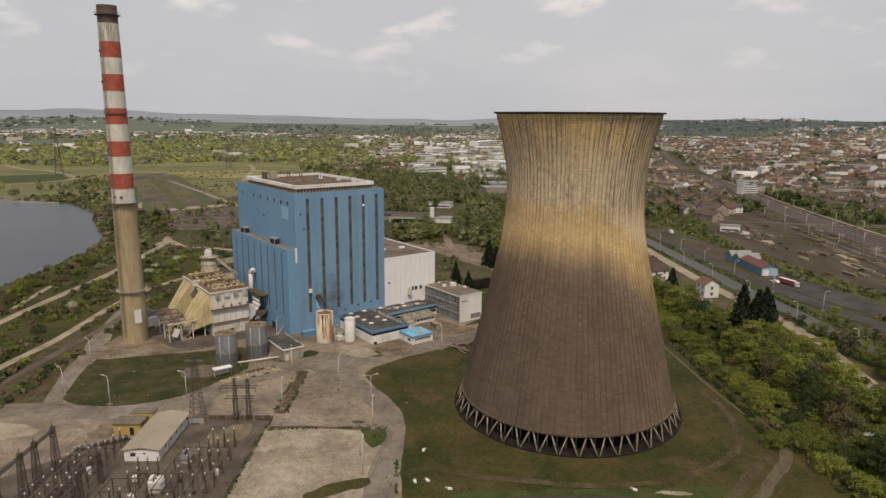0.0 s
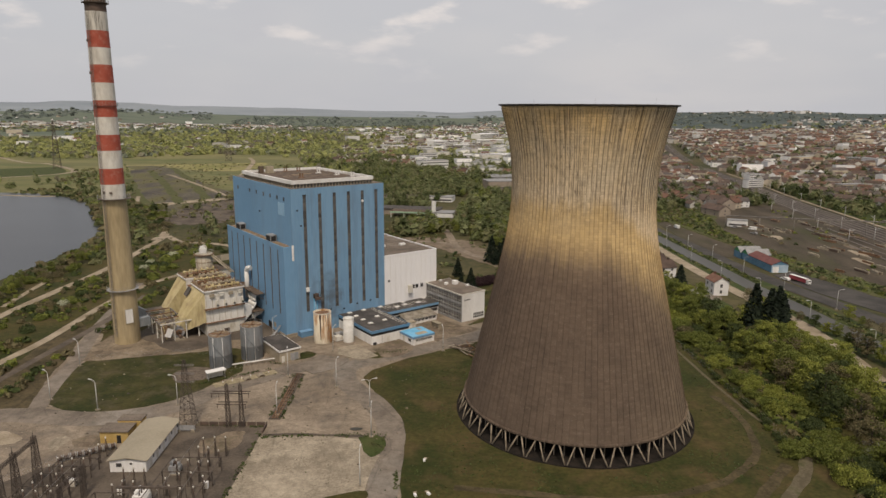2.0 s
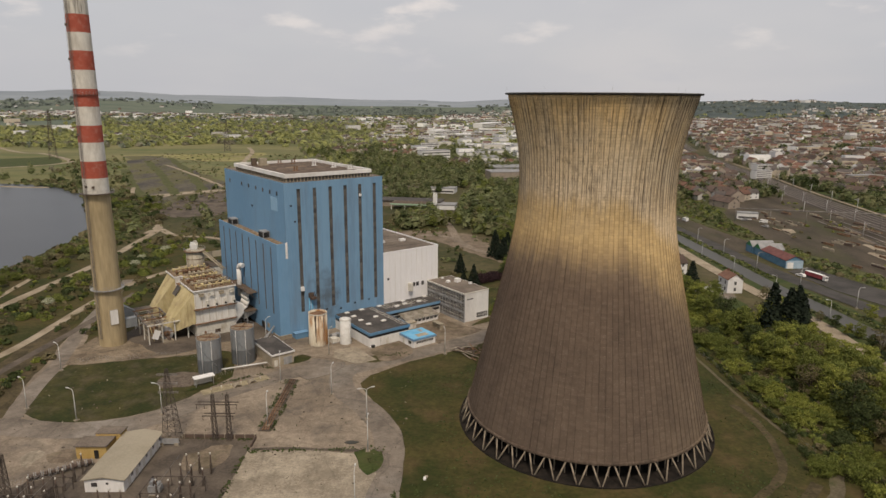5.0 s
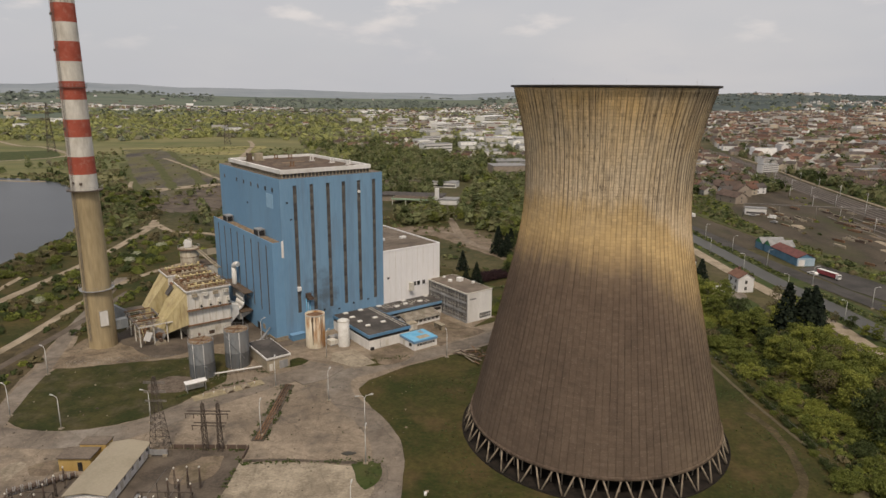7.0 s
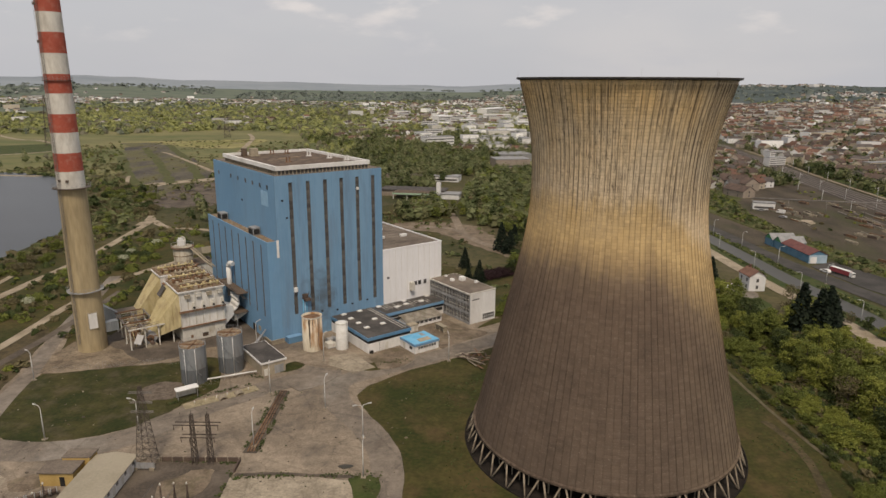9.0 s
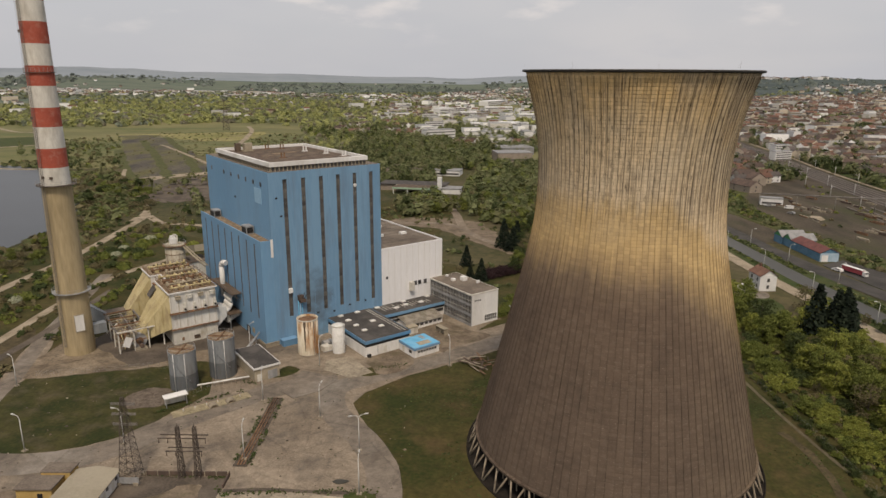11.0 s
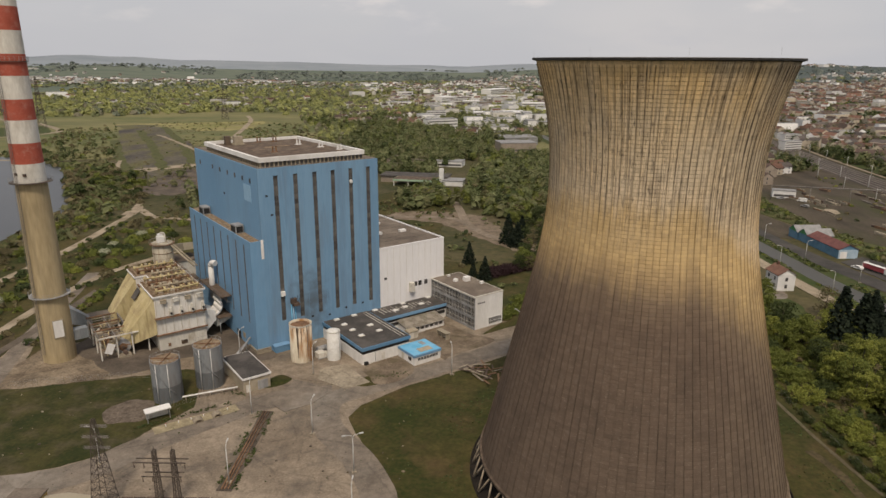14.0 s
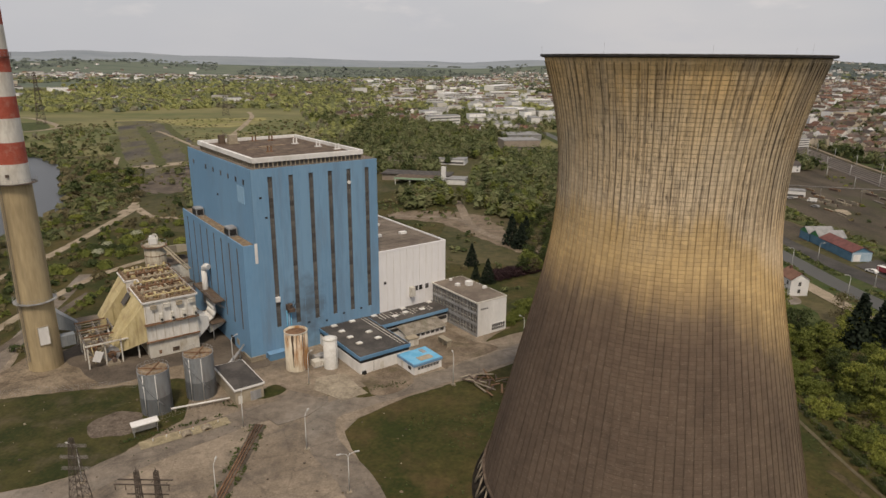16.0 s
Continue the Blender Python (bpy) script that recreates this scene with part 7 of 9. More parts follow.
def build_yard_litter():
    rng = random.Random(21)
    t = thing("scrap_heap", "heap of broken steel frames and boards in the grass", "scrap", pose(9.3, 216.5, 0, 0, 0, 35))
    for k in range(26):
        m = pose(rng.uniform(-4, 4), rng.uniform(-5.5, 5.5), rng.uniform(0.1, 0.9), rng.uniform(-14, 14), rng.uniform(-14, 14), rng.uniform(0, 180))
        bm = bmesh.new()
        l = rng.uniform(1.0, 3.2)
        add_box(bm, -l, -0.12, 0, l, rng.uniform(0.05, 0.5), 0.14, m=m)
        part("board", bm, rng.choice((PALE, RUST, SOOT, RUST, BRICKISH, SOOT)), t)
    for x, y in ((-4.6, 145), (-3.4, 131.5), (1.5, 128.2), (41.8, 128), (-6.2, 131.0)):
        t = thing("white_debris", "small pale lump of debris in the grass", "debris", pose(x, y, 0.05, 0, 0, rng.uniform(0, 180)))
        part("block", boxes((-0.5, -0.25, 0, 0.4, 0.3, 0.35)), WHITE, t)
        part("slab", boxes((0.5, -0.6, 0, 1.2, 0.1, 0.15)), PALE, t)
    for x, y in ((-58.6, 190.6), (-55.2, 193.2)):
        t = thing("concrete_arch", "low dark-mouthed concrete arch block", "block", pose(x, y, 0.1, 0, 0, 36))
        bm = bmesh.new()
        n = 10
        for k in range(n):
            a, b = math.pi * k / n, math.pi * (k + 1) / n
            for r0, r1 in ((0.8, 1.15),):
                vs = [bm.verts.new((r * math.cos(s), y2, r * math.sin(s) * 0.8)) for y2 in (-0.9, 0.9) for s in (a, b) for r in (r0, r1)]
                for q in ((0, 1, 3, 2), (4, 6, 7, 5), (1, 5, 7, 3), (0, 2, 6, 4)):
                    bm.faces.new([vs[i] for i in q])
        part("arch", bm, PALE, t)
        part("plug", boxes((-0.8, -0.6, -0.02, 0.8, 0.6, 0.3)), SOOT, t)
    # pipe frames in the trench
    t = thing("trench_pipes", "rusty pipes and frames lying in the cable trench", "pipes")
    for x, r in ((-44.8, 0.18), (-44.2, 0.14), (-43.5, 0.10)):
        part("pipe", tubes(((x, 165.5, 0.35), (x + 0.3, 195, 0.35), r), n=6), RUST, t)
    for y in np.arange(166, 195, 2.4):
        part("cradle", boxes((-45.0, y, 0.13, -43.0, y + 0.16, 0.36)), SOOT, t)
    # mounds along the yellow slab
    for k in range(6):
        t = thing("bollard", "small white bollard on the slab by the road", "bollard", pose(-65 + k * 2.3, 188 + k * 1.55, 0.1), "bollards by the road")
        part("post", tubes(((0, 0, 0), (0, 0, 0.8), 0.09), n=6), WHITE, t)
        part("cap", tubes(((0, 0, 0.8), (0, 0, 0.9), 0.11, 0.05), n=6), RED, t)
    t = thing("pipe_bridge_ruin", "grey pipe run on low trestles in the wood", "pipes", pose(106, 150, 0))
    part("pipe", tubes(((-6, 0, 1.9), (14, 0, 1.9), 0.3), ((-6, 0.8, 1.9), (14, 0.8, 1.9), 0.3), n=8), STEEL, t)
    for k in range(5):
        part("trestle", boxes((-5 + k * 4.5, -0.5, -0.1, -4.8 + k * 4.5, 1.3, 1.6)), PALE, t)


build_yard_litter()


# ---- houses and sheds beyond the canal ----
RENDERS = [material("house_render", a, b, 0.3, 3.0, 0.85, 0.0, random_tone=0.25, stains=c, stain_scale=0.3, stain_amount=0.4, islands=True) for a, b, c in (((0.46, 0.44, 0.39), (0.58, 0.55, 0.50), (0.36, 0.32, 0.27)), ((0.42, 0.36, 0.27), (0.52, 0.45, 0.35), (0.32, 0.26, 0.19)), ((0.28, 0.23, 0.18), (0.37, 0.31, 0.25), (0.21, 0.17, 0.13)), ((0.70, 0.69, 0.66), (0.82, 0.80, 0.77), (0.6, 0.58, 0.54)))]
TILES = [material("roof_tiles", a, b, 0.3, 3.0, 0.9, 0.1, random_tone=0.4, islands=True, stains=c, stain_scale=0.4, stain_amount=0.5) for a, b, c in (((0.070, 0.050, 0.040), (0.110, 0.076, 0.060), (0.055, 0.045, 0.038)), ((0.115, 0.062, 0.044), (0.170, 0.092, 0.064), (0.08, 0.056, 0.045)), ((0.075, 0.064, 0.058), (0.115, 0.098, 0.088), (0.055, 0.05, 0.045)))]


def gable_house(name, label, w, d, eaves, ridge, wall, tile, windows=True, category="house", group="", chimney=True):
    t = thing(name, label, category, group=group)
    bm = boxes((-w / 2, -d / 2, -1.0, w / 2, d / 2, eaves))
    for x in (-w / 2, w / 2):
        vs = [bm.verts.new(p) for p in ((x, -d / 2, eaves), (x, d / 2, eaves), (x, 0, ridge))]
        bm.faces.new(vs if x > 0 else vs[::-1])
    part("wall", bm, wall, t)
    bm = bmesh.new()
    o = 0.4
    for s in (-1, 1):
        slope = (ridge - eaves) / (d / 2)
        lo = eaves - o * slope
        vs = [bm.verts.new(p) for p in ((-w / 2 - o, 0, ridge + 0.2), (w / 2 + o, 0, ridge + 0.2), (w / 2 + o, s * (d / 2 + o), lo + 0.2), (-w / 2 - o, s * (d / 2 + o), lo + 0.2), (-w / 2 - o, 0, ridge + 0.02), (w / 2 + o, 0, ridge + 0.02), (w / 2 + o, s * (d / 2 + o), lo), (-w / 2 - o, s * (d / 2 + o), lo))]
        for q in ((0, 1, 2, 3), (7, 6, 5, 4), (3, 2, 6, 7), (1, 5, 6, 2), (0, 3, 7, 4)):
            bm.faces.new([vs[i] for i in q])
    bmesh.ops.recalc_face_normals(bm, faces=bm.faces[:])
    roof = part("roof", bm, tile, t)
    if chimney:
        part("chimney", boxes((w / 4, -0.35, ridge - 0.6, w / 4 + 0.9, 0.35, ridge + 1.1)), tile, roof)
    if windows:
        wb = bmesh.new()
        add_box(wb, -0.5, -0.06, 0, 0.5, 0.06, 1.4)
        me = shared("window", wb)
        n = 2
        for z in (1.0, 3.7) if eaves > 4.5 else (1.0,):
            for k in range(n):
                x = -w / 2 + (k + 0.5) * w / n
                part_of("window", me, PANE, t).location = (x, -d / 2, z)
                part_of("window", me, PANE, t).location = (x, d / 2, z)
            for s in (-1, 1):
                ob = part_of("window", me, PANE, t)
                ob.location, ob.rotation_euler.z = (s * w / 2, 0, z), math.pi / 2
    return t


def flat_block(name, label, w, d, h, wall, roof_mat, category="building", storeys=3, group=""):
    t = thing(name, label, category, group=group)
    part("wall", boxes((-w / 2, -d / 2, -1.0, w / 2, d / 2, h)), wall, t)
    part("roof", boxes((-w / 2 - 0.2, -d / 2 - 0.2, h, w / 2 + 0.2, d / 2 + 0.2, h + 0.5)), roof_mat, t)
    for k in range(storeys):
        z = 1.0 + k * (h - 0.6) / storeys
        for s in (-1, 1):
            part("window_band", boxes((-w / 2 + 0.8, s * d / 2 - 0.07, z, w / 2 - 0.8, s * d / 2 + 0.07, z + 1.3)), PANE, t)
    return t


def at_ground(t, x, y, turn):
    t.matrix_world = pose(x, y, height_at(x, y), 0, 0, turn)
    return t


def build_canal_side():
    at_ground(gable_house("house", "cream-white gabled house with a brown tiled roof by the towpath", 8.2, 6.6, 6.1, 8.2, RENDERS[3], TILES[1]), 122.2, 289.0, 94)
    at_ground(gable_house("house", "white gabled house with a brown tiled roof near the canal", 10, 8, 5.5, 8.4, RENDERS[3], TILES[0]), 107.5, 318, 20)
    at_ground(gable_house("house", "cream house with a red tiled roof near the canal", 9.5, 8, 5.2, 8.0, RENDERS[1], TILES[1]), 98.5, 338, 65)
    at_ground(gable_house("house", "small cream house behind the trees", 9, 7, 3.2, 5.6, RENDERS[1], TILES[0]), 112.5, 345, 10)
    # depot: blue-walled sheds
    blue_wall = material("blue_sheet_wall", (0.085, 0.185, 0.265), (0.130, 0.245, 0.340), 0.4, 3.0, 0.6, 0.03)
    red_roof = material("red_sheet_roof", (0.120, 0.048, 0.042), (0.175, 0.072, 0.060), 0.4, 3.0, 0.7, 0.03)
    green_wall = material("green_sheet_wall", (0.060, 0.230, 0.085), (0.095, 0.300, 0.120), 0.4, 3.0, 0.6, 0.03)
    grey_roof = material("grey_sheet_roof", (0.20, 0.20, 0.195), (0.29, 0.285, 0.275), 0.4, 3.0, 0.7, 0.03)
    t = gable_house("depot_shed", "blue sheet-walled depot shed with a red roof and pale end", 23.6, 8.6, 4.0, 6.0, blue_wall, red_roof, False, "shed", chimney=False)
    part("end_wall", boxes((-11.92, -4.2, 0, -11.82, 4.2, 3.9)), material("pale_blue_sheet", (0.30, 0.40, 0.47), (0.38, 0.48, 0.55), 0.4, 3.0, 0.6, 0.03), t, "pale blue end wall")
    part("gate", boxes((-12.0, 0.6, 0, -11.92, 3.6, 3.0)), WHITE, t, "white sectional gate")
    at_ground(t, 169.6, 339.4, 92)
    for k in range(2):
        t = gable_house("depot_shed", "blue depot shed with a green gable and grey sheet roof", 12.0, 7.3, 3.8, 6.2, blue_wall, grey_roof, False, "shed", chimney=False)
        bm = bmesh.new()
        front, back = ([bm.verts.new((x, y, z)) for y, z in ((-3.6, 3.75), (3.6, 3.75), (0.0, 6.12))] for x in (-6.12, -6.0))
        bm.faces.new(front)
        bm.faces.new(back[::-1])
        for j in range(3):
            bm.faces.new((front[j - 1], back[j - 1], back[j], front[j]))
        bmesh.ops.recalc_face_normals(bm, faces=bm.faces[:])
        part("gable", bm, green_wall, t, "bright green gable")
        at_ground(t, 171.0 - k * 1.0, 355.3 + k * 7.4, 2)
    # lorry and cars
    t = thing("lorry", "red curtain-sided lorry trailer with a white roof edge", "lorry", pose(169.6, 308.8, 0.13, 0, 0, -73) @ Matrix.Scale(0.72, 4))
    part("box", boxes((-6.6, -1.25, 1.1, 6.6, 1.25, 3.7)), material("red_curtain", (0.26, 0.050, 0.060), (0.34, 0.072, 0.075), 0.4, 3.0, 0.5, 0.03), t)
    part("roof", boxes((-6.65, -1.3, 3.7, 6.65, 1.3, 3.85)), WHITE, t)
    part("chassis", boxes((-6.4, -0.9, 0.7, 6.6, 0.9, 1.1)), BLACK, t)
    cab = part("cab", boxes((7.0, -1.2, 0.7, 9.0, 1.2, 3.4)), WHITE, t)
    part("windscreen", boxes((8.98, -1.0, 2.1, 9.05, 1.0, 3.1)), PANE, cab)
    for x in (-5.4, -4.1, -2.8, 4.9, 7.7):
        for s in (-1, 1):
            wheel = part("wheel", tubes(((x, s * 1.2, 0.5), (x, s * 0.85, 0.5), 0.5), n=14), BLACK, t)
            part("rim", tubes(((x, s * 1.22, 0.5), (x, s * 1.2, 0.5), 0.25), n=10), STEEL, wheel)

    def car(m, paint, label, van=False):
        t = thing("van" if van else "car", label, "van" if van else "car", m)
        h = 2.2 if van else 1.45
        bm = bmesh.new()
        prof = [(-2.2, 0.3), (2.2, 0.3), (2.25, 0.8), (1.2, 0.95), (0.5, h), (-1.5, h), (-2.2, 0.95)] if not van else [(-2.5, 0.3), (2.5, 0.3), (2.55, 1.0), (1.8, h), (-2.5, h)]
        a, b = ([bm.verts.new((x, s * 0.88, z)) for x, z in prof] for s in (-1, 1))
        bm.faces.new(a)
        bm.faces.new(b[::-1])
        for k in range(len(prof)):
            bm.faces.new((a[k - 1], b[k - 1], b[k], a[k]))
        bmesh.ops.recalc_face_normals(bm, faces=bm.faces[:])
        part("body", bm, paint, t)
        part("glass", boxes((-1.4, -0.9, 0.98, 0.6, 0.9, h - 0.12)) if not van else boxes((1.0, -0.9, 1.3, 1.9, 0.9, h - 0.3)), PANE, t)
        for x in (-1.4, 1.4):
            for s in (-1, 1):
                part("wheel", tubes(((x, s * 0.9, 0.33), (x, s * 0.68, 0.33), 0.33), n=12), BLACK, t)

    car(pose(165.2, 312.5, 0.13, 0, 0, 112), WHITE, "white car on the main road", False)
    car(pose(112.5, 286.5, 0.06, 0, 0, 20), WHITE, "white van parked by the house", True)
    car(pose(109.6, 289.2, 0.06, 0, 0, 40), BLUE_DARK, "dark car parked by the house")
    car(pose(115.0, 283.0, 0.06, 0, 0, 10), STEEL, "grey car parked by the house")
    for k, (x, y) in enumerate(((162, 452), (206, 432), (212, 447), (203, 455))):
        car(pose(x, y, height_at(x, y) + 0.3, 0, 0, 100 + 20 * k), WHITE if k % 2 == 0 else STEEL, "pale van at the depot", k % 2 == 0)
    # long pipe bridge over the tracks
    t = thing("pipe_bridge", "long thin grey pipe bridge on portals over the railway", "bridge")
    a, b = Vector((195.7, 453, 9)), Vector((360, 405, 10))
    part("deck", tubes((a, b, 0.38), n=8), LATTICE_PALE, t)
    for k in range(9):
        p = a.lerp(b, k / 8)
        part("portal_leg", tubes(((p.x, p.y, height_at(p.x, p.y)), p, 0.2), n=6), LATTICE_PALE, t)
    part("lifted_span", tubes((a.lerp(b, 0.55) + Vector((0, 0, 1.0)), a.lerp(b, 0.60) + Vector((0, 0, 1.0)), 0.42), n=8), LATTICE_PALE, t)
    # overhead line masts
    proto = thing("catenary_mast", "pale catenary mast with a bracket", "mast", pose(222, 300, 0.3), "railway masts")
    part("mast", tubes(((0, 0, -0.3), (0, 0, 8.5), 0.2, 0.14), n=6), POLE, proto)
    part("bracket", tubes(((0, 0, 7.4), (3.0, 0, 7.8), 0.07), ((0, 0, 6.4), (3.0, 0, 7.8), 0.05), n=5), POLE, proto)
    for k in range(11):
        y = 250 + k * 42
        for off in (-34, -14, 14):
            x = float(np.interp(y, [p[1] for p in RAIL_LINE], [p[0] for p in RAIL_LINE])) + off
            copy_thing(proto, pose(x, y + off * 0.3, height_at(x, y), 0, 0, 180 if off > 0 else 0))
    # timber stacks and stores in the rail yard
    rng = random.Random(9)
    for k in range(58):
        y = rng.uniform(325, 485)
        x = float(np.interp(y, [p[1] for p in RAIL_LINE], [p[0] for p in RAIL_LINE])) - rng.uniform(16, 82)
        t = thing("material_stack", "low stack of pale sleepers in the rail yard", "stack", pose(x, y, height_at(x, y) + 0.25, 0, 0, rng.uniform(90, 115)), "stacks in the rail yard")
        for j in range(3):
            part("sleeper", boxes((-rng.uniform(2, 5), -0.9 + j * 0.65, 0, rng.uniform(2, 5), -0.4 + j * 0.65, rng.uniform(0.5, 1.4))), rng.choice((BRICKISH, SOOT, RUST, TAN)), t)
    t = gable_house("rail_shed", "long brown brick rail shed with a tiled roof", 34, 13, 6, 10, RENDERS[2], TILES[0], True, "shed", chimney=False)
    at_ground(t, 229, 552, 106)
    t = gable_house("rail_shed", "brown brick rail shed with a tiled roof", 20, 11, 5, 8.4, RENDERS[2], TILES[0], True, "shed", chimney=False)
    at_ground(t, 214, 514, 110)
    t = flat_block("goods_store", "white goods store beside the railway", 13, 6, 4.5, RENDERS[3], grey_roof, "store", 1)
    at_ground(t, 208, 462, 160)


build_canal_side()


def build_back_sites():
    grey_roof = bpy.data.materials["grey_sheet_roof"]
    t = thing("disused_depot", "flat-roofed depot with a green canopy and white chimney stub", "building", pose(-20, 500, 0, 0, 0, -10) @ Matrix.Scale(0.86, 4))
    part("wall", boxes((-34, 4, -0.1, 20, 22, 5)), RENDERS[2], t)
    part("roof", boxes((-35, 3, 5, 21, 23, 5.5)), ROOF_DARK, t)
    part("canopy_roof", boxes((-19.7, -11.7, 5.4, 13.7, 3, 5.5)), RUST_DARK, t)
    part("canopy", boxes((-20, -12, 4.0, 14, 3, 5.4)), material("pale_green_fascia", (0.26, 0.37, 0.25), (0.34, 0.45, 0.32), 0.4, 3.0, 0.7, 0.0), t, "pale green canopy")
    for x in (-19.5, -8, 4, 13.2):
        part("column", boxes((x, -11.6, -0.1, x + 0.5, -11.1, 4.6)), RENDERS[3], t)
    part("stub", boxes((15.0, -2, 0, 18.2, 1.2, 13.0)), RENDERS[3], t, "white square chimney stub")
    part("side_wall", boxes((18, -4, -0.1, 34, 10, 4)), RENDERS[3], t)
    part("side_roof", boxes((17.6, -4.4, 4, 34.4, 10.4, 4.4)), grey_roof, t)
    at_ground(flat_block("warehouse", "grey flat-roofed warehouse among trees", 34, 24, 8, RENDERS[2], grey_roof, "warehouse", 1), 62, 684, 10)
    at_ground(flat_block("warehouse", "grey flat-roofed warehouse among trees", 34, 30, 7, grey_roof, grey_roof, "warehouse", 1), 70, 742, 10)
    at_ground(flat_block("school", "white two-storey block with long window bands", 42, 14, 12, RENDERS[3], grey_roof, "building", 3), -12, 895, 30)
    for x, y, w, d, h, a, wall in ((-34, 590, 30, 24, 5, -12, 2), (-2, 585, 26, 14, 4, -12, 3), (-46, 560, 20, 14, 4.5, -12, 2)):
        at_ground(flat_block("depot_hall", "low grey-roofed hall of the disused depot", w, d, h, RENDERS[wall], ROOF_BROWN if wall == 2 else grey_roof, "building", 1), x, y, a)
    for x, y, w, d, h, a in ((70, 1050, 70, 13, 10, 4), (-8, 1400, 44, 18, 14, 50), (125, 1870, 120, 28, 12, 60), (96, 1090, 34, 12, 9, 4), (150, 1260, 46, 16, 12, 8), (40, 1330, 30, 14, 11, 12), (-30, 1250, 30, 14, 9, 40), (110, 1500, 60, 16, 13, 6)):
        at_ground(flat_block("office_block", "bright white block with long window bands in the suburb", w, d, h, RENDERS[3], HALL_WHITE, "building", 3, "suburb blocks"), x, y, a)
    # distant pylons
    for x, y, h in ((-500, 868, 62), (-322, 1010, 44)):
        t = thing("power_pylon", "tall grey lattice power pylon in open land", "pylon", pose(x, y, height_at(x, y), 0, 0, 20))
        part("mast", lattice(h, 9, 1.2, 10, 0.16), LATTICE, t)
        for z in (0.66, 0.80, 0.93):
            part("arm", lattice_beam((-8, 0, h * z), (8, 0, h * z), 1.0, 8, 0.1), LATTICE, t)


build_back_sites()


# ---- town ----
def rail_x(y):
    return float(np.interp(y, [p[1] for p in RAIL_LINE], [p[0] for p in RAIL_LINE]))


def box_soup(name, blocks, mats, label, category):
    """Many small gabled or flat buildings far off, joined: rows of x, y, z, width, depth, eaves, ridge, turn, wall, roof."""
    verts, faces, mi = [], [], []
    for x, y, z, w, d, e, r, a, wm, rm in blocks:
        c, s = math.cos(a), math.sin(a)
        pts = [(sx * w / 2, sy * d / 2, zz) for zz in (-2, e) for sx, sy in ((-1, -1), (1, -1), (1, 1), (-1, 1))] + [(-w / 2, 0, r), (w / 2, 0, r)]
        n = len(verts)
        verts += [(x + px * c - py * s, y + px * s + py * c, z + pz) for px, py, pz in pts]
        faces += [tuple(n + i for i in q) for q in ((0, 1, 5, 4), (1, 2, 6, 5), (2, 3, 7, 6), (3, 0, 4, 7), (4, 5, 9, 8), (6, 7, 8, 9), (5, 6, 9), (7, 4, 8))]
        mi += [wm] * 4 + [rm] * 2 + [wm] * 2
    me = bpy.data.meshes.new(name)
    me.from_pydata(verts, [], faces)
    for m in mats:
        me.materials.append(m)
    me.polygons.foreach_set("material_index", mi)
    return tagged(new(name, me), label, category, kind="stuff")


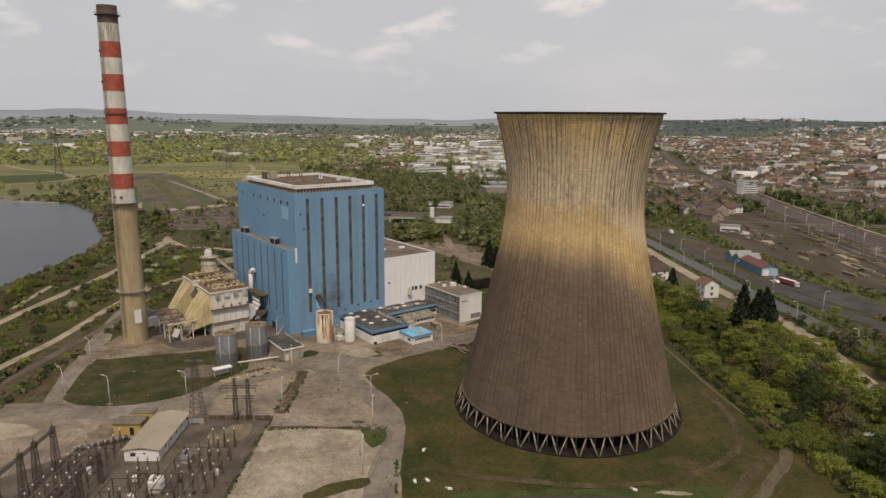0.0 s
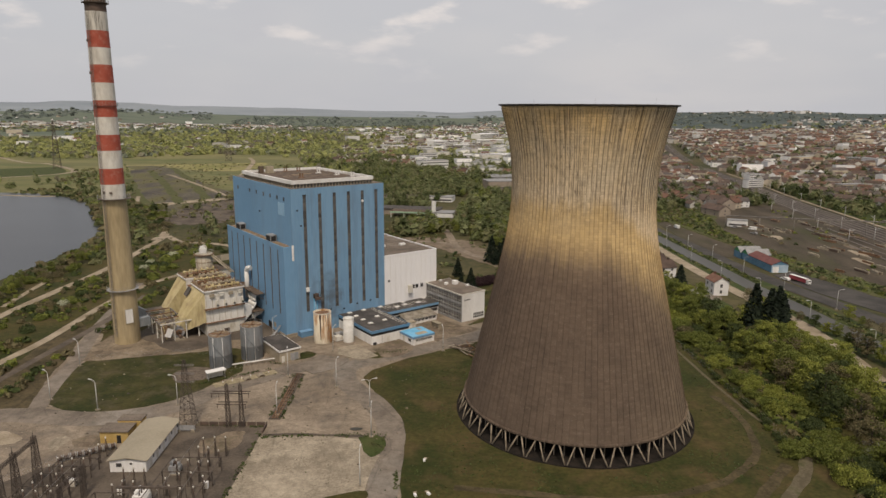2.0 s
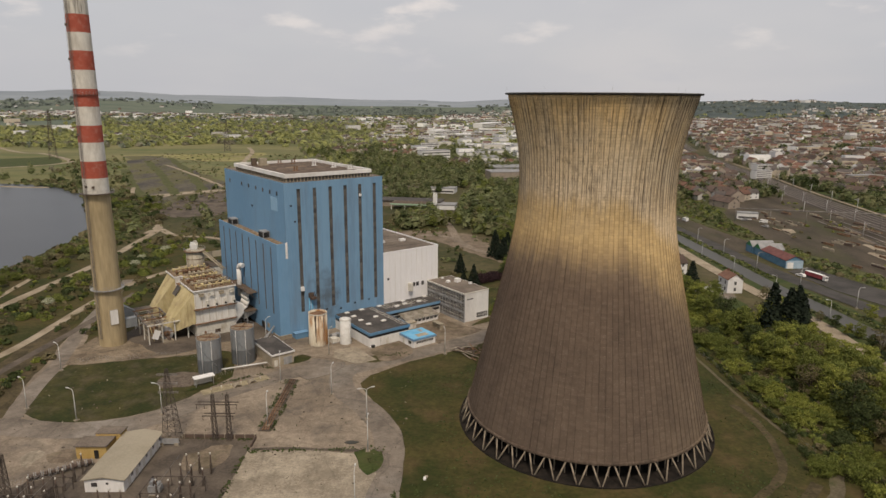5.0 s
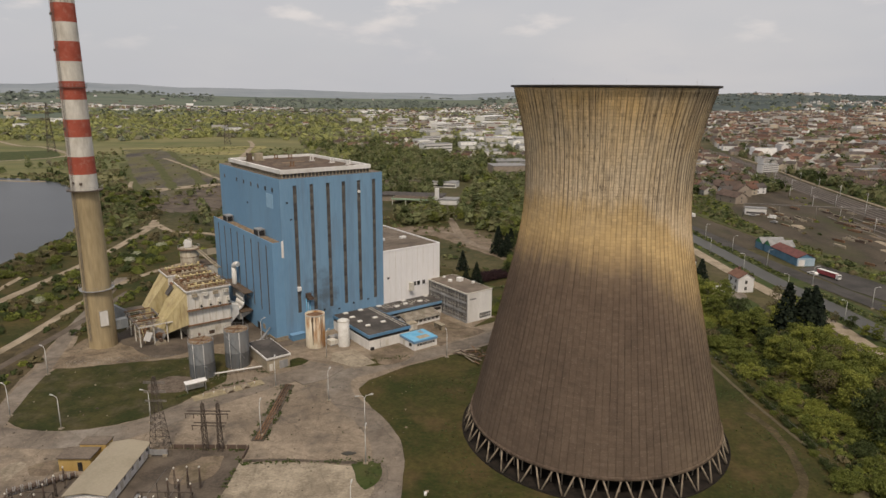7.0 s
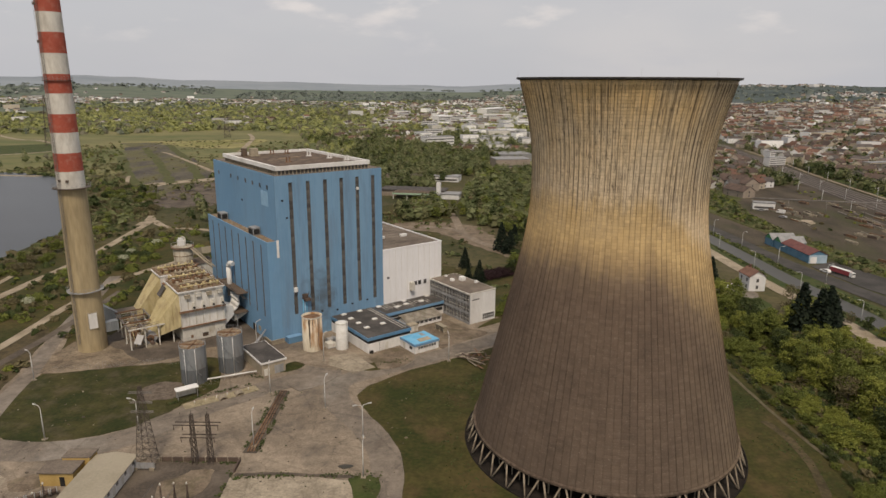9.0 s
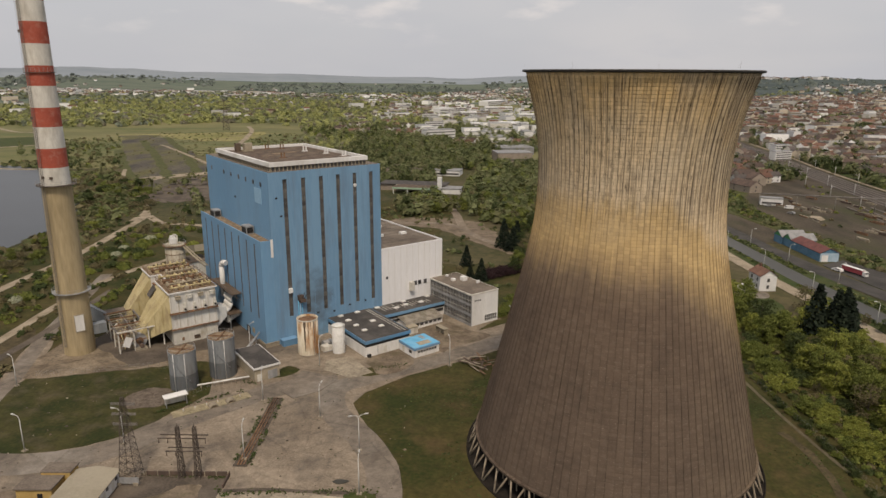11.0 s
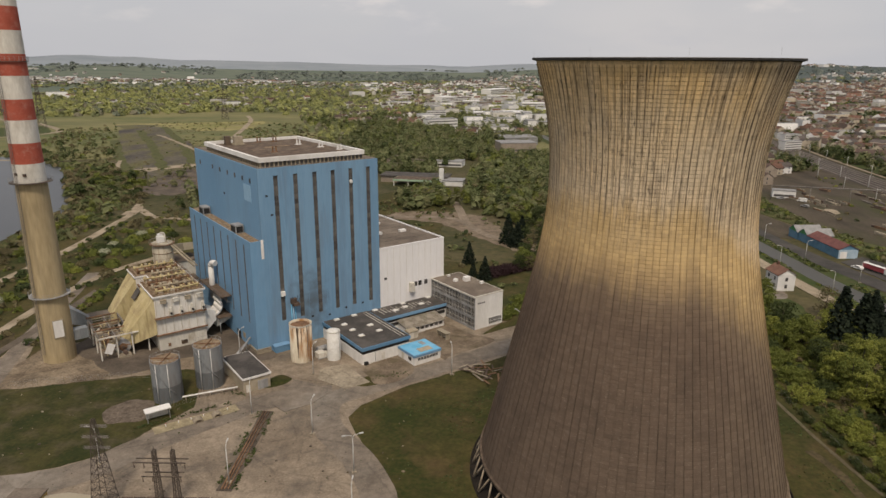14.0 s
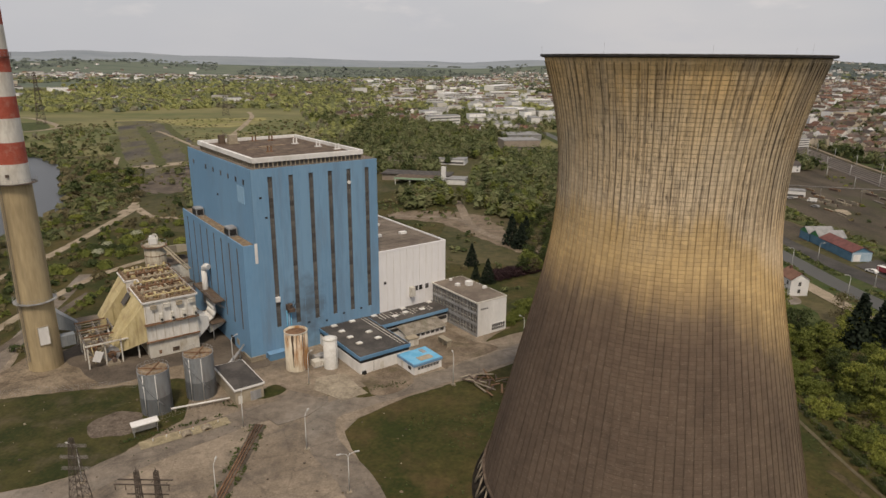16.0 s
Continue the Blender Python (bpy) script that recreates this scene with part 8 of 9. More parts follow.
def build_town():
    rng = random.Random(77)
    protos = []
    for k, (w, d, e, r, wall, tile, label) in enumerate((
            (9, 7.5, 5.2, 7.8, 0, 0, "white two-storey house with brown tiled roof"),
            (10.5, 8, 5.4, 8.2, 1, 1, "cream two-storey house with red tiled roof"),
            (9, 8, 3.2, 6.2, 0, 1, "white bungalow with red tiled roof"),
            (12, 8, 5.8, 8.6, 2, 2, "brown rendered house with brown tiled roof"),
            (9.5, 7.5, 5.4, 8.0, 3, 2, "white house with grey slate roof"),
            (14, 9, 7.6, 10.4, 1, 0, "tall cream terrace with brown tiled roof"))):
        protos.append(gable_house("house", label, w, d, e, r, RENDERS[wall], TILES[tile], True, "house", "town houses"))
    flats = [flat_block("apartment_block", "white flat-roofed apartment block", 30, 12, 13, RENDERS[3], bpy.data.materials["grey_sheet_roof"], "apartments", 4, "town blocks"),
             flat_block("apartment_block", "cream flat-roofed apartment block", 40, 13, 16, RENDERS[1], bpy.data.materials["grey_sheet_roof"], "apartments", 5, "town blocks"),
             flat_block("warehouse", "low white commercial shed", 42, 24, 7, RENDERS[3], bpy.data.materials["grey_sheet_roof"], "warehouse", 1, "town blocks")]
    spots = []
    base = radians(17)
    taken = {}
    for k in range(30000):
        y = 440 * math.exp(rng.random() * math.log(2300 / 440))
        x = rng.uniform(150, 0.82 * y + 160)
        line_x = rail_x(min(y, 1440))
        east = x > line_x + (58 if y < 560 else 40 if y < 700 else 24)
        west = 175 + max(0.0, 620 - y) * 0.25 < x < line_x - (24 if y > 640 else 46) and 540 < y < 1500
        if not (east or west):
            continue
        if noise.noise(Vector((x * 0.007, y * 0.007, 8.0))) > 0.20 + 0.25 * rng.random():
            continue
        gap = 11.0 if y < 900 else 13.5
        cell = (int(x // 14), int(y // 14))
        if any(math.hypot(x - a, y - b) < gap for dx in (-1, 0, 1) for dy in (-1, 0, 1) for a, b in taken.get((cell[0] + dx, cell[1] + dy), ())):
            continue
        taken.setdefault(cell, []).append((x, y))
        district = base + 1.4 * noise.noise(Vector((x * 0.0035, y * 0.0035, 2.0)))
        spots.append((x, y, district + rng.choice((0, math.pi / 2)) + rng.uniform(-0.1, 0.1)))
    spots.sort(key=lambda s: math.hypot(s[0], s[1]))
    for k, (x, y, a) in enumerate(spots[:190]):
        copy_thing(protos[rng.choices(range(6), (6, 5, 3, 3, 3, 3))[0]], pose(x, y, height_at(x, y), 0, 0, math.degrees(a)))
    for k, p in enumerate(protos):
        x, y, a = spots[190 + k]
        p.matrix_world = pose(x, y, height_at(x, y), 0, 0, math.degrees(a))
    blocks = []
    for x, y, a in spots[196:]:
        s = rng.uniform(0.7, 1.35)
        e = rng.uniform(4.0, 9.5)
        if rng.random() < 0.045:
            w = rng.uniform(14, 32)
            e = rng.uniform(6, 15)
            blocks.append((x, y, height_at(x, y), w, rng.uniform(8, 13), e, e + 0.4, a, rng.choices(range(4), (4, 5, 2, 3))[0], 7))
            continue
        blocks.append((x, y, height_at(x, y), 10 * s * rng.uniform(0.9, 1.6), 7.5 * s, e, e + 2.6 * s, a, rng.choices(range(4), (6, 6, 4, 3))[0], 4 + rng.choices(range(3), (4, 5, 3))[0]))
    mats = RENDERS + TILES + [bpy.data.materials["grey_sheet_roof"]]
    # larger flat blocks in the town and suburb
    places = [(330, 700, 20), (395, 640, 15), (420, 560, 110), (470, 620, 20), (520, 760, 10), (470, 880, 15), (560, 900, 100), (430, 980, 20), (610, 1010, 12), (640, 800, 20), (700, 1150, 20), (500, 1250, 10), (620, 1350, 15), (760, 1300, 20), (800, 980, 110),
              (-20, 1040, 5), (40, 940, 0), (70, 985, 5), (110, 1010, 92), (30, 1120, 4), (90, 1180, 0), (-30, 1240, 8), (60, 1300, 2), (130, 1280, 4), (20, 1400, 5), (120, 1420, 0), (-80, 1330, 5), (100, 890, 95), (130, 930, 3), (170, 1080, 10), (160, 1200, 5), (60, 870, 90)]
    for k, (x, y, a) in enumerate(places):
        src = flats[(k * 7 + (k > 14) * 2) % 3] if k < 15 else flats[2 if k % 3 else 0]
        copy_thing(src, pose(x, y, height_at(x, y), 0, 0, a) @ Matrix.Scale(0.68 if k < 15 else 0.9, 4))
    for p, (x, y) in zip(flats, ((360, 760), (560, 1120), (150, 1010))):
        p.matrix_world = pose(x, y, height_at(x, y), 0, 0, 15) @ Matrix.Scale(0.7, 4)
    # suburbs far off
    for k in range(5200):
        az, r = rng.uniform(-0.72, 0.72), rng.uniform(1250, 3700)
        x, y = r * math.sin(az), r * math.cos(az)
        band = noise.noise(Vector((x * 0.0011, y * 0.0016, 4.0)))
        if x < -150 and not (2150 < r < 2950) and rng.random() < 0.93:
            continue
        if band < (0.0 if x > -150 else -0.18):
            continue
        big = rng.random() < (0.10 if x > 0 else 0.22)
        s = rng.uniform(1.6, 3.2) if big else rng.uniform(0.8, 1.4)
        e = rng.uniform(6, 10) if big else rng.uniform(4, 7)
        blocks.append((x, y, height_at(x, y), 12 * s, 9 * s, e, e + (0.5 if big else 3), rng.uniform(0, 3.1), rng.choices(range(4), (4, 2, 1, 5))[0], 7 if big else 4 + rng.randrange(3)))
    for x, y in ((180, 790), (205, 760), (-60, 950), (-85, 990), (-120, 960), (-40, 930), (-70, 1060), (-130, 1090), (90, 830), (20, 820), (-150, 1010), (-100, 1150), (-160, 1200), (0, 1180), (-190, 1300)):
        for j in range(4):
            blocks.append((x + rng.uniform(-16, 16), y + rng.uniform(-20, 20), height_at(x, y), rng.uniform(9, 16), 9, 5.5, 8.5, rng.uniform(0, 3), rng.choice((0, 3, 1)), 4 + rng.randrange(3)))
    # white sheds and offices of the suburb beyond the woods
    for k in range(105):
        x, y = rng.uniform(-40, 330), rng.uniform(880, 1700)
        s = rng.uniform(0.8, 2.6)
        e = rng.uniform(5, 12)
        blocks.append((x, y, height_at(x, y), 14 * s, 8 * s, e, e + (0.4 if s > 1.3 else 2.4), base + rng.choice((0, 1.57)), rng.choices(range(4), (3, 1, 0, 8))[0], 7 if s > 1.3 else 4 + rng.randrange(3)))
    box_soup("far_town", blocks, mats, "crowded pale houses with red and brown roofs", "houses")


build_town()


# ---- trees ----
def quad_mesh(name, quads, mats, mat_index=None):
    """A mesh of loose quads from an array (n, 4, 3)."""
    n = len(quads)
    me = bpy.data.meshes.new(name)
    me.vertices.add(n * 4)
    me.vertices.foreach_set("co", np.asarray(quads, dtype=np.float32).ravel())
    me.loops.add(n * 4)
    me.loops.foreach_set("vertex_index", np.arange(n * 4, dtype=np.int32))
    me.polygons.add(n)
    me.polygons.foreach_set("loop_start", np.arange(0, n * 4, 4, dtype=np.int32))
    for m in mats:
        me.materials.append(m)
    if mat_index is not None:
        me.polygons.foreach_set("material_index", np.asarray(mat_index, dtype=np.int32))
    me.update(calc_edges=True)
    return me


def leaf_quads(rng, centres, normals, size, spread=0.35):
    """Bent leaf tufts as quads round the given centres."""
    n = len(centres)
    nn = normals + rng.normal(0, 0.55, (n, 3))
    nn /= np.linalg.norm(nn, axis=1, keepdims=True) + 1e-9
    t1 = np.cross(nn, rng.normal(0, 1, (n, 3)))
    t1 /= np.linalg.norm(t1, axis=1, keepdims=True) + 1e-9
    t2 = np.cross(nn, t1)
    s = size * rng.uniform(1 - spread, 1 + spread, (n, 1))
    k = rng.uniform(0.45, 0.8, (n, 1))
    return np.stack([centres - t1 * s, centres - t2 * s * k, centres + t1 * s, centres + t2 * s * k], 1)


def broad_crown(seed, h, w, clumps, per, size, low=0.25):
    """Leaf tufts on uneven clumps that make up a crown."""
    rng = np.random.default_rng(seed)
    cs, ns = [], []
    for k in range(clumps):
        a, q = rng.uniform(0, math.tau), rng.uniform(0, 1)
        z = low + (1 - low) * q
        reach = w / 2 * math.sqrt(max(0.05, 1 - ((z - 0.52) / 0.56) ** 2)) * rng.uniform(0.28, 0.98)
        c = np.array([math.cos(a) * reach, math.sin(a) * reach, z * h * 0.94])
        r = rng.uniform(0.09, 0.22) * w
        d = rng.normal(0, 1, (per, 3))
        d /= np.linalg.norm(d, axis=1, keepdims=True)
        d[:, 2] = np.abs(d[:, 2]) * 1.0 - 0.35
        rr = r * rng.uniform(0.45, 1.25, (per, 1))
        cs.append(c + d * rr * np.array([1, 1, 0.8]))
        ns.append(d + np.array([0, 0, 0.4]))
    return leaf_quads(rng, np.concatenate(cs), np.concatenate(ns), size)


def trunk_mesh(seed, h, w, limbs=7):
    rng = random.Random(seed)
    bm = bmesh.new()
    add_tube(bm, (0, 0, -0.3), (0.1, 0, h * 0.35), 0.022 * h, 0.016 * h, 7)
    add_tube(bm, (0.1, 0, h * 0.35), (0, 0.1, h * 0.8), 0.016 * h, 0.005 * h, 6)
    for k in range(limbs):
        a, z = k * 2.4 + rng.random(), h * rng.uniform(0.22, 0.6)
        add_tube(bm, (0.05, 0, z), (math.cos(a) * w * 0.36, math.sin(a) * w * 0.36, z + h * rng.uniform(0.12, 0.3)), 0.008 * h, 0.003 * h, 5)
    return shared("trunk", bm)


TREE_LABELS = {"fresh": "broadleaf tree in fresh yellow-green leaf", "mid": "green broadleaf tree with an uneven crown", "dark": "dark green dense broadleaf tree", "dry": "half-bare tree with brownish budding twigs", "needle": "tall dark green conifer tree", "bloom": "green bush covered in white blossom", "purple": "dark purple-leaved garden shrub"}
LEAVES = {"fresh": LEAF_FRESH, "mid": LEAF_MID, "dark": LEAF_DARK, "dry": LEAF_DRY, "needle": LEAF_NEEDLE, "bloom": LEAF_BLOOM, "purple": LEAF_PURPLE}
protos = {}


def tree_proto(kind, shape):
    key = (kind, shape)
    if key in protos:
        return protos[key]
    seed = 100 + 17 * shape + len(kind)
    if kind == "needle":
        rng = np.random.default_rng(seed)
        cs, ns = [], []
        for k in range(46):
            z = 0.06 + 0.92 * k / 46
            n = int(10 + 46 * (1 - z))
            a = rng.uniform(0, math.tau, n)
            r = (1 - z) * 3.6 * rng.uniform(0.45, 1.08, n) + 0.1
            cs.append(np.stack([np.cos(a) * r, np.sin(a) * r, 10 * z - 0.28 * r + rng.normal(0, 0.1, n)], 1))
            ns.append(np.stack([np.cos(a) * 0.5, np.sin(a) * 0.5, np.full(n, 0.8)], 1))
        q = leaf_quads(rng, np.concatenate(cs), np.concatenate(ns), 0.36)
        h, w = 10, 4
    else:
        h = 10
        w = (8.0, 6.6, 9.0)[shape]
        bush = shape == 2
        sparse = kind == "dry"
        q = broad_crown(seed, h if not bush else 4.2, w, 58 if not sparse else 36, 52 if not sparse else 36, 0.23, 0.22 if not bush else 0.05)
    me = quad_mesh("crown", q, [LEAVES[kind]])
    tr = trunk_mesh(seed, h if shape != 2 or kind == "needle" else 3.0, w, 0 if kind == "needle" else 7)
    tr.materials.append(BARK)
    protos[key] = (me, tr)
    return protos[key]


COUNTED = [0, 0]
OVERFLOW = []


def plant(kind, shape, x, y, size, turn):
    bush = shape == 2 and kind != "needle"
    if bush and COUNTED[1] >= 285 and kind in ("fresh", "mid", "dark", "dry"):
        OVERFLOW.append((x, y, size, ("fresh", "mid", "dark", "dry").index(kind)))
        return None
    me, tr = tree_proto(kind, shape)
    label = TREE_LABELS[kind] if not bush else TREE_LABELS[kind].replace("broadleaf tree", "bush").replace("tree", "bush")
    t = thing("bush" if bush else "conifer" if kind == "needle" else "tree", label, "bush" if bush else "tree", pose(x, y, height_at(x, y), 0, 0, turn) @ Matrix.Diagonal((size, size, size * (0.92 + 0.16 * ((x * 7.3) % 1)), 1)), "bushes" if bush else "trees")
    part_of("trunk", tr, BARK, t)
    part_of("crown" if not bush else "foliage", me, LEAVES[kind], t)
    COUNTED[bush] += 1
    return t


def inside(x, y, poly):
    hit = False
    for (x0, y0), (x1, y1) in zip(poly, poly[1:] + poly[:1]):
        if (y0 > y) != (y1 > y) and x < (x1 - x0) * (y - y0) / (y1 - y0) + x0:
            hit = not hit
    return hit


def scatter(rng, poly, n, gap, choose, avoid=()):
    got, tries = [], 0
    xs, ys = [p[0] for p in poly], [p[1] for p in poly]
    while len(got) < n and tries < n * 30:
        tries += 1
        x, y = rng.uniform(min(xs), max(xs)), rng.uniform(min(ys), max(ys))
        if not inside(x, y, poly) or any(math.hypot(x - a, y - b) < r for a, b, r in avoid) or any(math.hypot(x - a, y - b) < gap for a, b in got):
            continue
        got.append((x, y))
        kind, shape, size = choose(rng, x, y)
        plant(kind, shape, x, y, size, rng.uniform(0, 360))


def build_trees():
    rng = random.Random(4)
    clear = [(119, 288, 10), (107.5, 318, 9), (98.5, 338, 8), (111, 285, 8), (117, 275, 11), (115, 264, 9), (122, 268, 7), (106, 276, 7), (109, 262, 9), (104, 266, 7), (113, 254, 8), (106, 150, 5), (114, 150, 5)]

    def wood(rng, x, y):
        kind = rng.choices(("fresh", "mid", "dark", "dry"), (4, 5, 3, 2))[0]
        return kind, rng.choice((0, 0, 1)), rng.uniform(0.6, 1.15)

    def scrub(rng, x, y):
        return rng.choices(("fresh", "mid", "dark", "dry"), (3, 5, 2, 1))[0], 2, rng.uniform(0.45, 0.9)

    # wood between the tower and the canal
    scatter(rng, [(98, 100), (118, 100), (118, 140), (122, 172), (125, 210), (126, 250), (120, 282), (98, 278), (95, 240), (99, 200), (101, 170), (97, 140)], 100, 4.6, wood, clear)
    scatter(rng, [(87.5, 108), (118, 108), (124, 175), (126, 215), (116, 280), (86, 280), (86, 205), (87.5, 165)], 150, 2.7, scrub, clear)
    scatter(rng, [(84, 222), (96, 222), (96, 300), (84, 300)], 22, 3.4, scrub, clear)
    for k in range(26):  # hedge along the sandy track
        plant("dark" if k % 3 else "mid", 2, 83.0 + 0.035 * k + rng.uniform(-0.5, 0.5) - (1.0 if k > 20 else 0), 228 - k * 3.2, rng.uniform(0.24, 0.36), rng.uniform(0, 360))
    for x, y, s in ((81.5, 147.5, 0.62), (84.6, 148.5, 0.6), (83.4, 151, 0.5)):
        plant("mid", 2, x, y, s, 40 * x)
    for x, y, s in ((113.4, 235.5, 1.85), (118.0, 233.0, 1.85), (121.6, 234.5, 1.8), (119.8, 230.5, 1.7), (124.0, 236, 1.6), (108.5, 296.5, 1.25)):
        plant("needle", 0, x, y, s, 31 * x)
    plant("bloom", 2, 100.5, 146.5, 0.6, 10)
    for x, y, s in ((96.0, 280, 1.0), (101.5, 272, 0.9), (106.0, 268, 1.05), (104, 303, 0.7), (98, 296, 0.75)):
        plant("fresh" if s < 0.8 else "mid", 0, x, y, s, 57 * x)
    # canal banks and road verge
    scatter(rng, [(141, 240), (139.5, 205), (144, 170), (147, 130), (160, 90), (148, 90), (138, 150), (139.5, 215)], 52, 2.6, lambda r, x, y: (r.choice(("mid", "dry", "fresh", "dark")), r.choice((0, 1)), r.uniform(0.5, 0.85)))
    scatter(rng, [(161, 245), (168, 215), (180, 170), (178, 130), (168, 130), (165, 180), (160, 230)], 16, 4.0, lambda r, x, y: (r.choice(("mid", "dry", "bloom")), 2, r.uniform(0.5, 0.8)))
    for k in range(44):
        y = 128 + k * 2.9
        cx = float(np.interp(y, [p[1] for p in CANAL_LINE], [p[0] for p in CANAL_LINE]))
        side = -1 if k % 2 else 1
        plant(("mid", "dry", "fresh", "dry", "dark")[k % 5], (0, 1)[k % 2], cx + side * rng.uniform(8.0, 10.5), y + rng.uniform(-2, 2), rng.uniform(0.5, 0.95) * (1.0 if y < 225 else 0.7), 61 * k)
    # behind the works
    for x, y, s in ((7.6, 317, 0.95), (12.9, 296, 1.0), (8.6, 300, 0.6), (26.4, 349, 1.4), (30, 343, 1.3), (33, 352, 1.2)):
        plant("needle", 0, x, y, s, 31 * x)
    for k in range(9):
        plant("purple", 2, 15.5 + k * 2.0, 299 + k * 1.4, 0.8, 40 * k)
    scatter(rng, [(24, 300), (44, 300), (52, 380), (34, 470), (18, 460), (26, 400), (34, 350)], 74, 3.0, lambda r, x, y: (r.choices(("mid", "dark", "dry"), (4, 5, 2))[0], r.choice((0, 1)), r.uniform(0.5, 0.95)))
    scatter(rng, [(-12, 415), (16, 430), (16, 470), (-14, 470)], 16, 4.0, lambda r, x, y: (r.choice(("mid", "fresh")), 0, r.uniform(0.5, 0.75)))
    for x, y, s in ((17.5, 256, 0.55), (19.5, 259, 0.5), (21, 262, 0.6), (24, 268, 0.9)):
        plant("mid", 2, x, y, s, 57 * x)
    # lake shore and the slopes above it
    scatter(rng, [(-204, 230), (-196, 300), (-196, 390), (-204, 420), (-190, 420), (-182, 330), (-180, 230)], 56, 3.0, lambda r, x, y: (r.choices(("dry", "mid", "fresh"), (5, 4, 2))[0], r.choice((1, 2, 2)), r.uniform(0.4, 0.75)))
    scatter(rng, [(-176, 425), (-200, 430), (-232, 480), (-268, 540), (-235, 540), (-200, 480)], 40, 4.4, lambda r, x, y: (r.choices(("dry", "mid", "dark"), (3, 4, 3))[0], 2, r.uniform(0.6, 1.1)))
    scatter(rng, [(-164, 300), (-140, 300), (-112, 350), (-122, 380), (-160, 385)], 34, 4.0, lambda r, x, y: (r.choices(("mid", "dark", "dry", "fresh"), (5, 3, 2, 2))[0], 2, r.uniform(0.5, 0.95)))
    scatter(rng, [(-166, 180), (-146, 180), (-143, 280), (-160, 290), (-167, 240)], 26, 4.0, lambda r, x, y: (r.choices(("dry", "mid", "dark"), (3, 4, 3))[0], 2, r.uniform(0.35, 0.75)))
    scatter(rng, [(-200, 150), (-176, 150), (-174, 235), (-200, 240)], 20, 4.0, lambda r, x, y: (r.choices(("dry", "mid"), (3, 4))[0], 2, r.uniform(0.5, 0.9)))
    plant("bloom", 2, -149, 326, 0.55, 0)
    plant("bloom", 2, -151, 338, 0.5, 0)
    plant("bloom", 2, -146.5, 356, 0.6, 0)
    plant("bloom", 2, -155, 265, 0.5, 0)


build_trees()


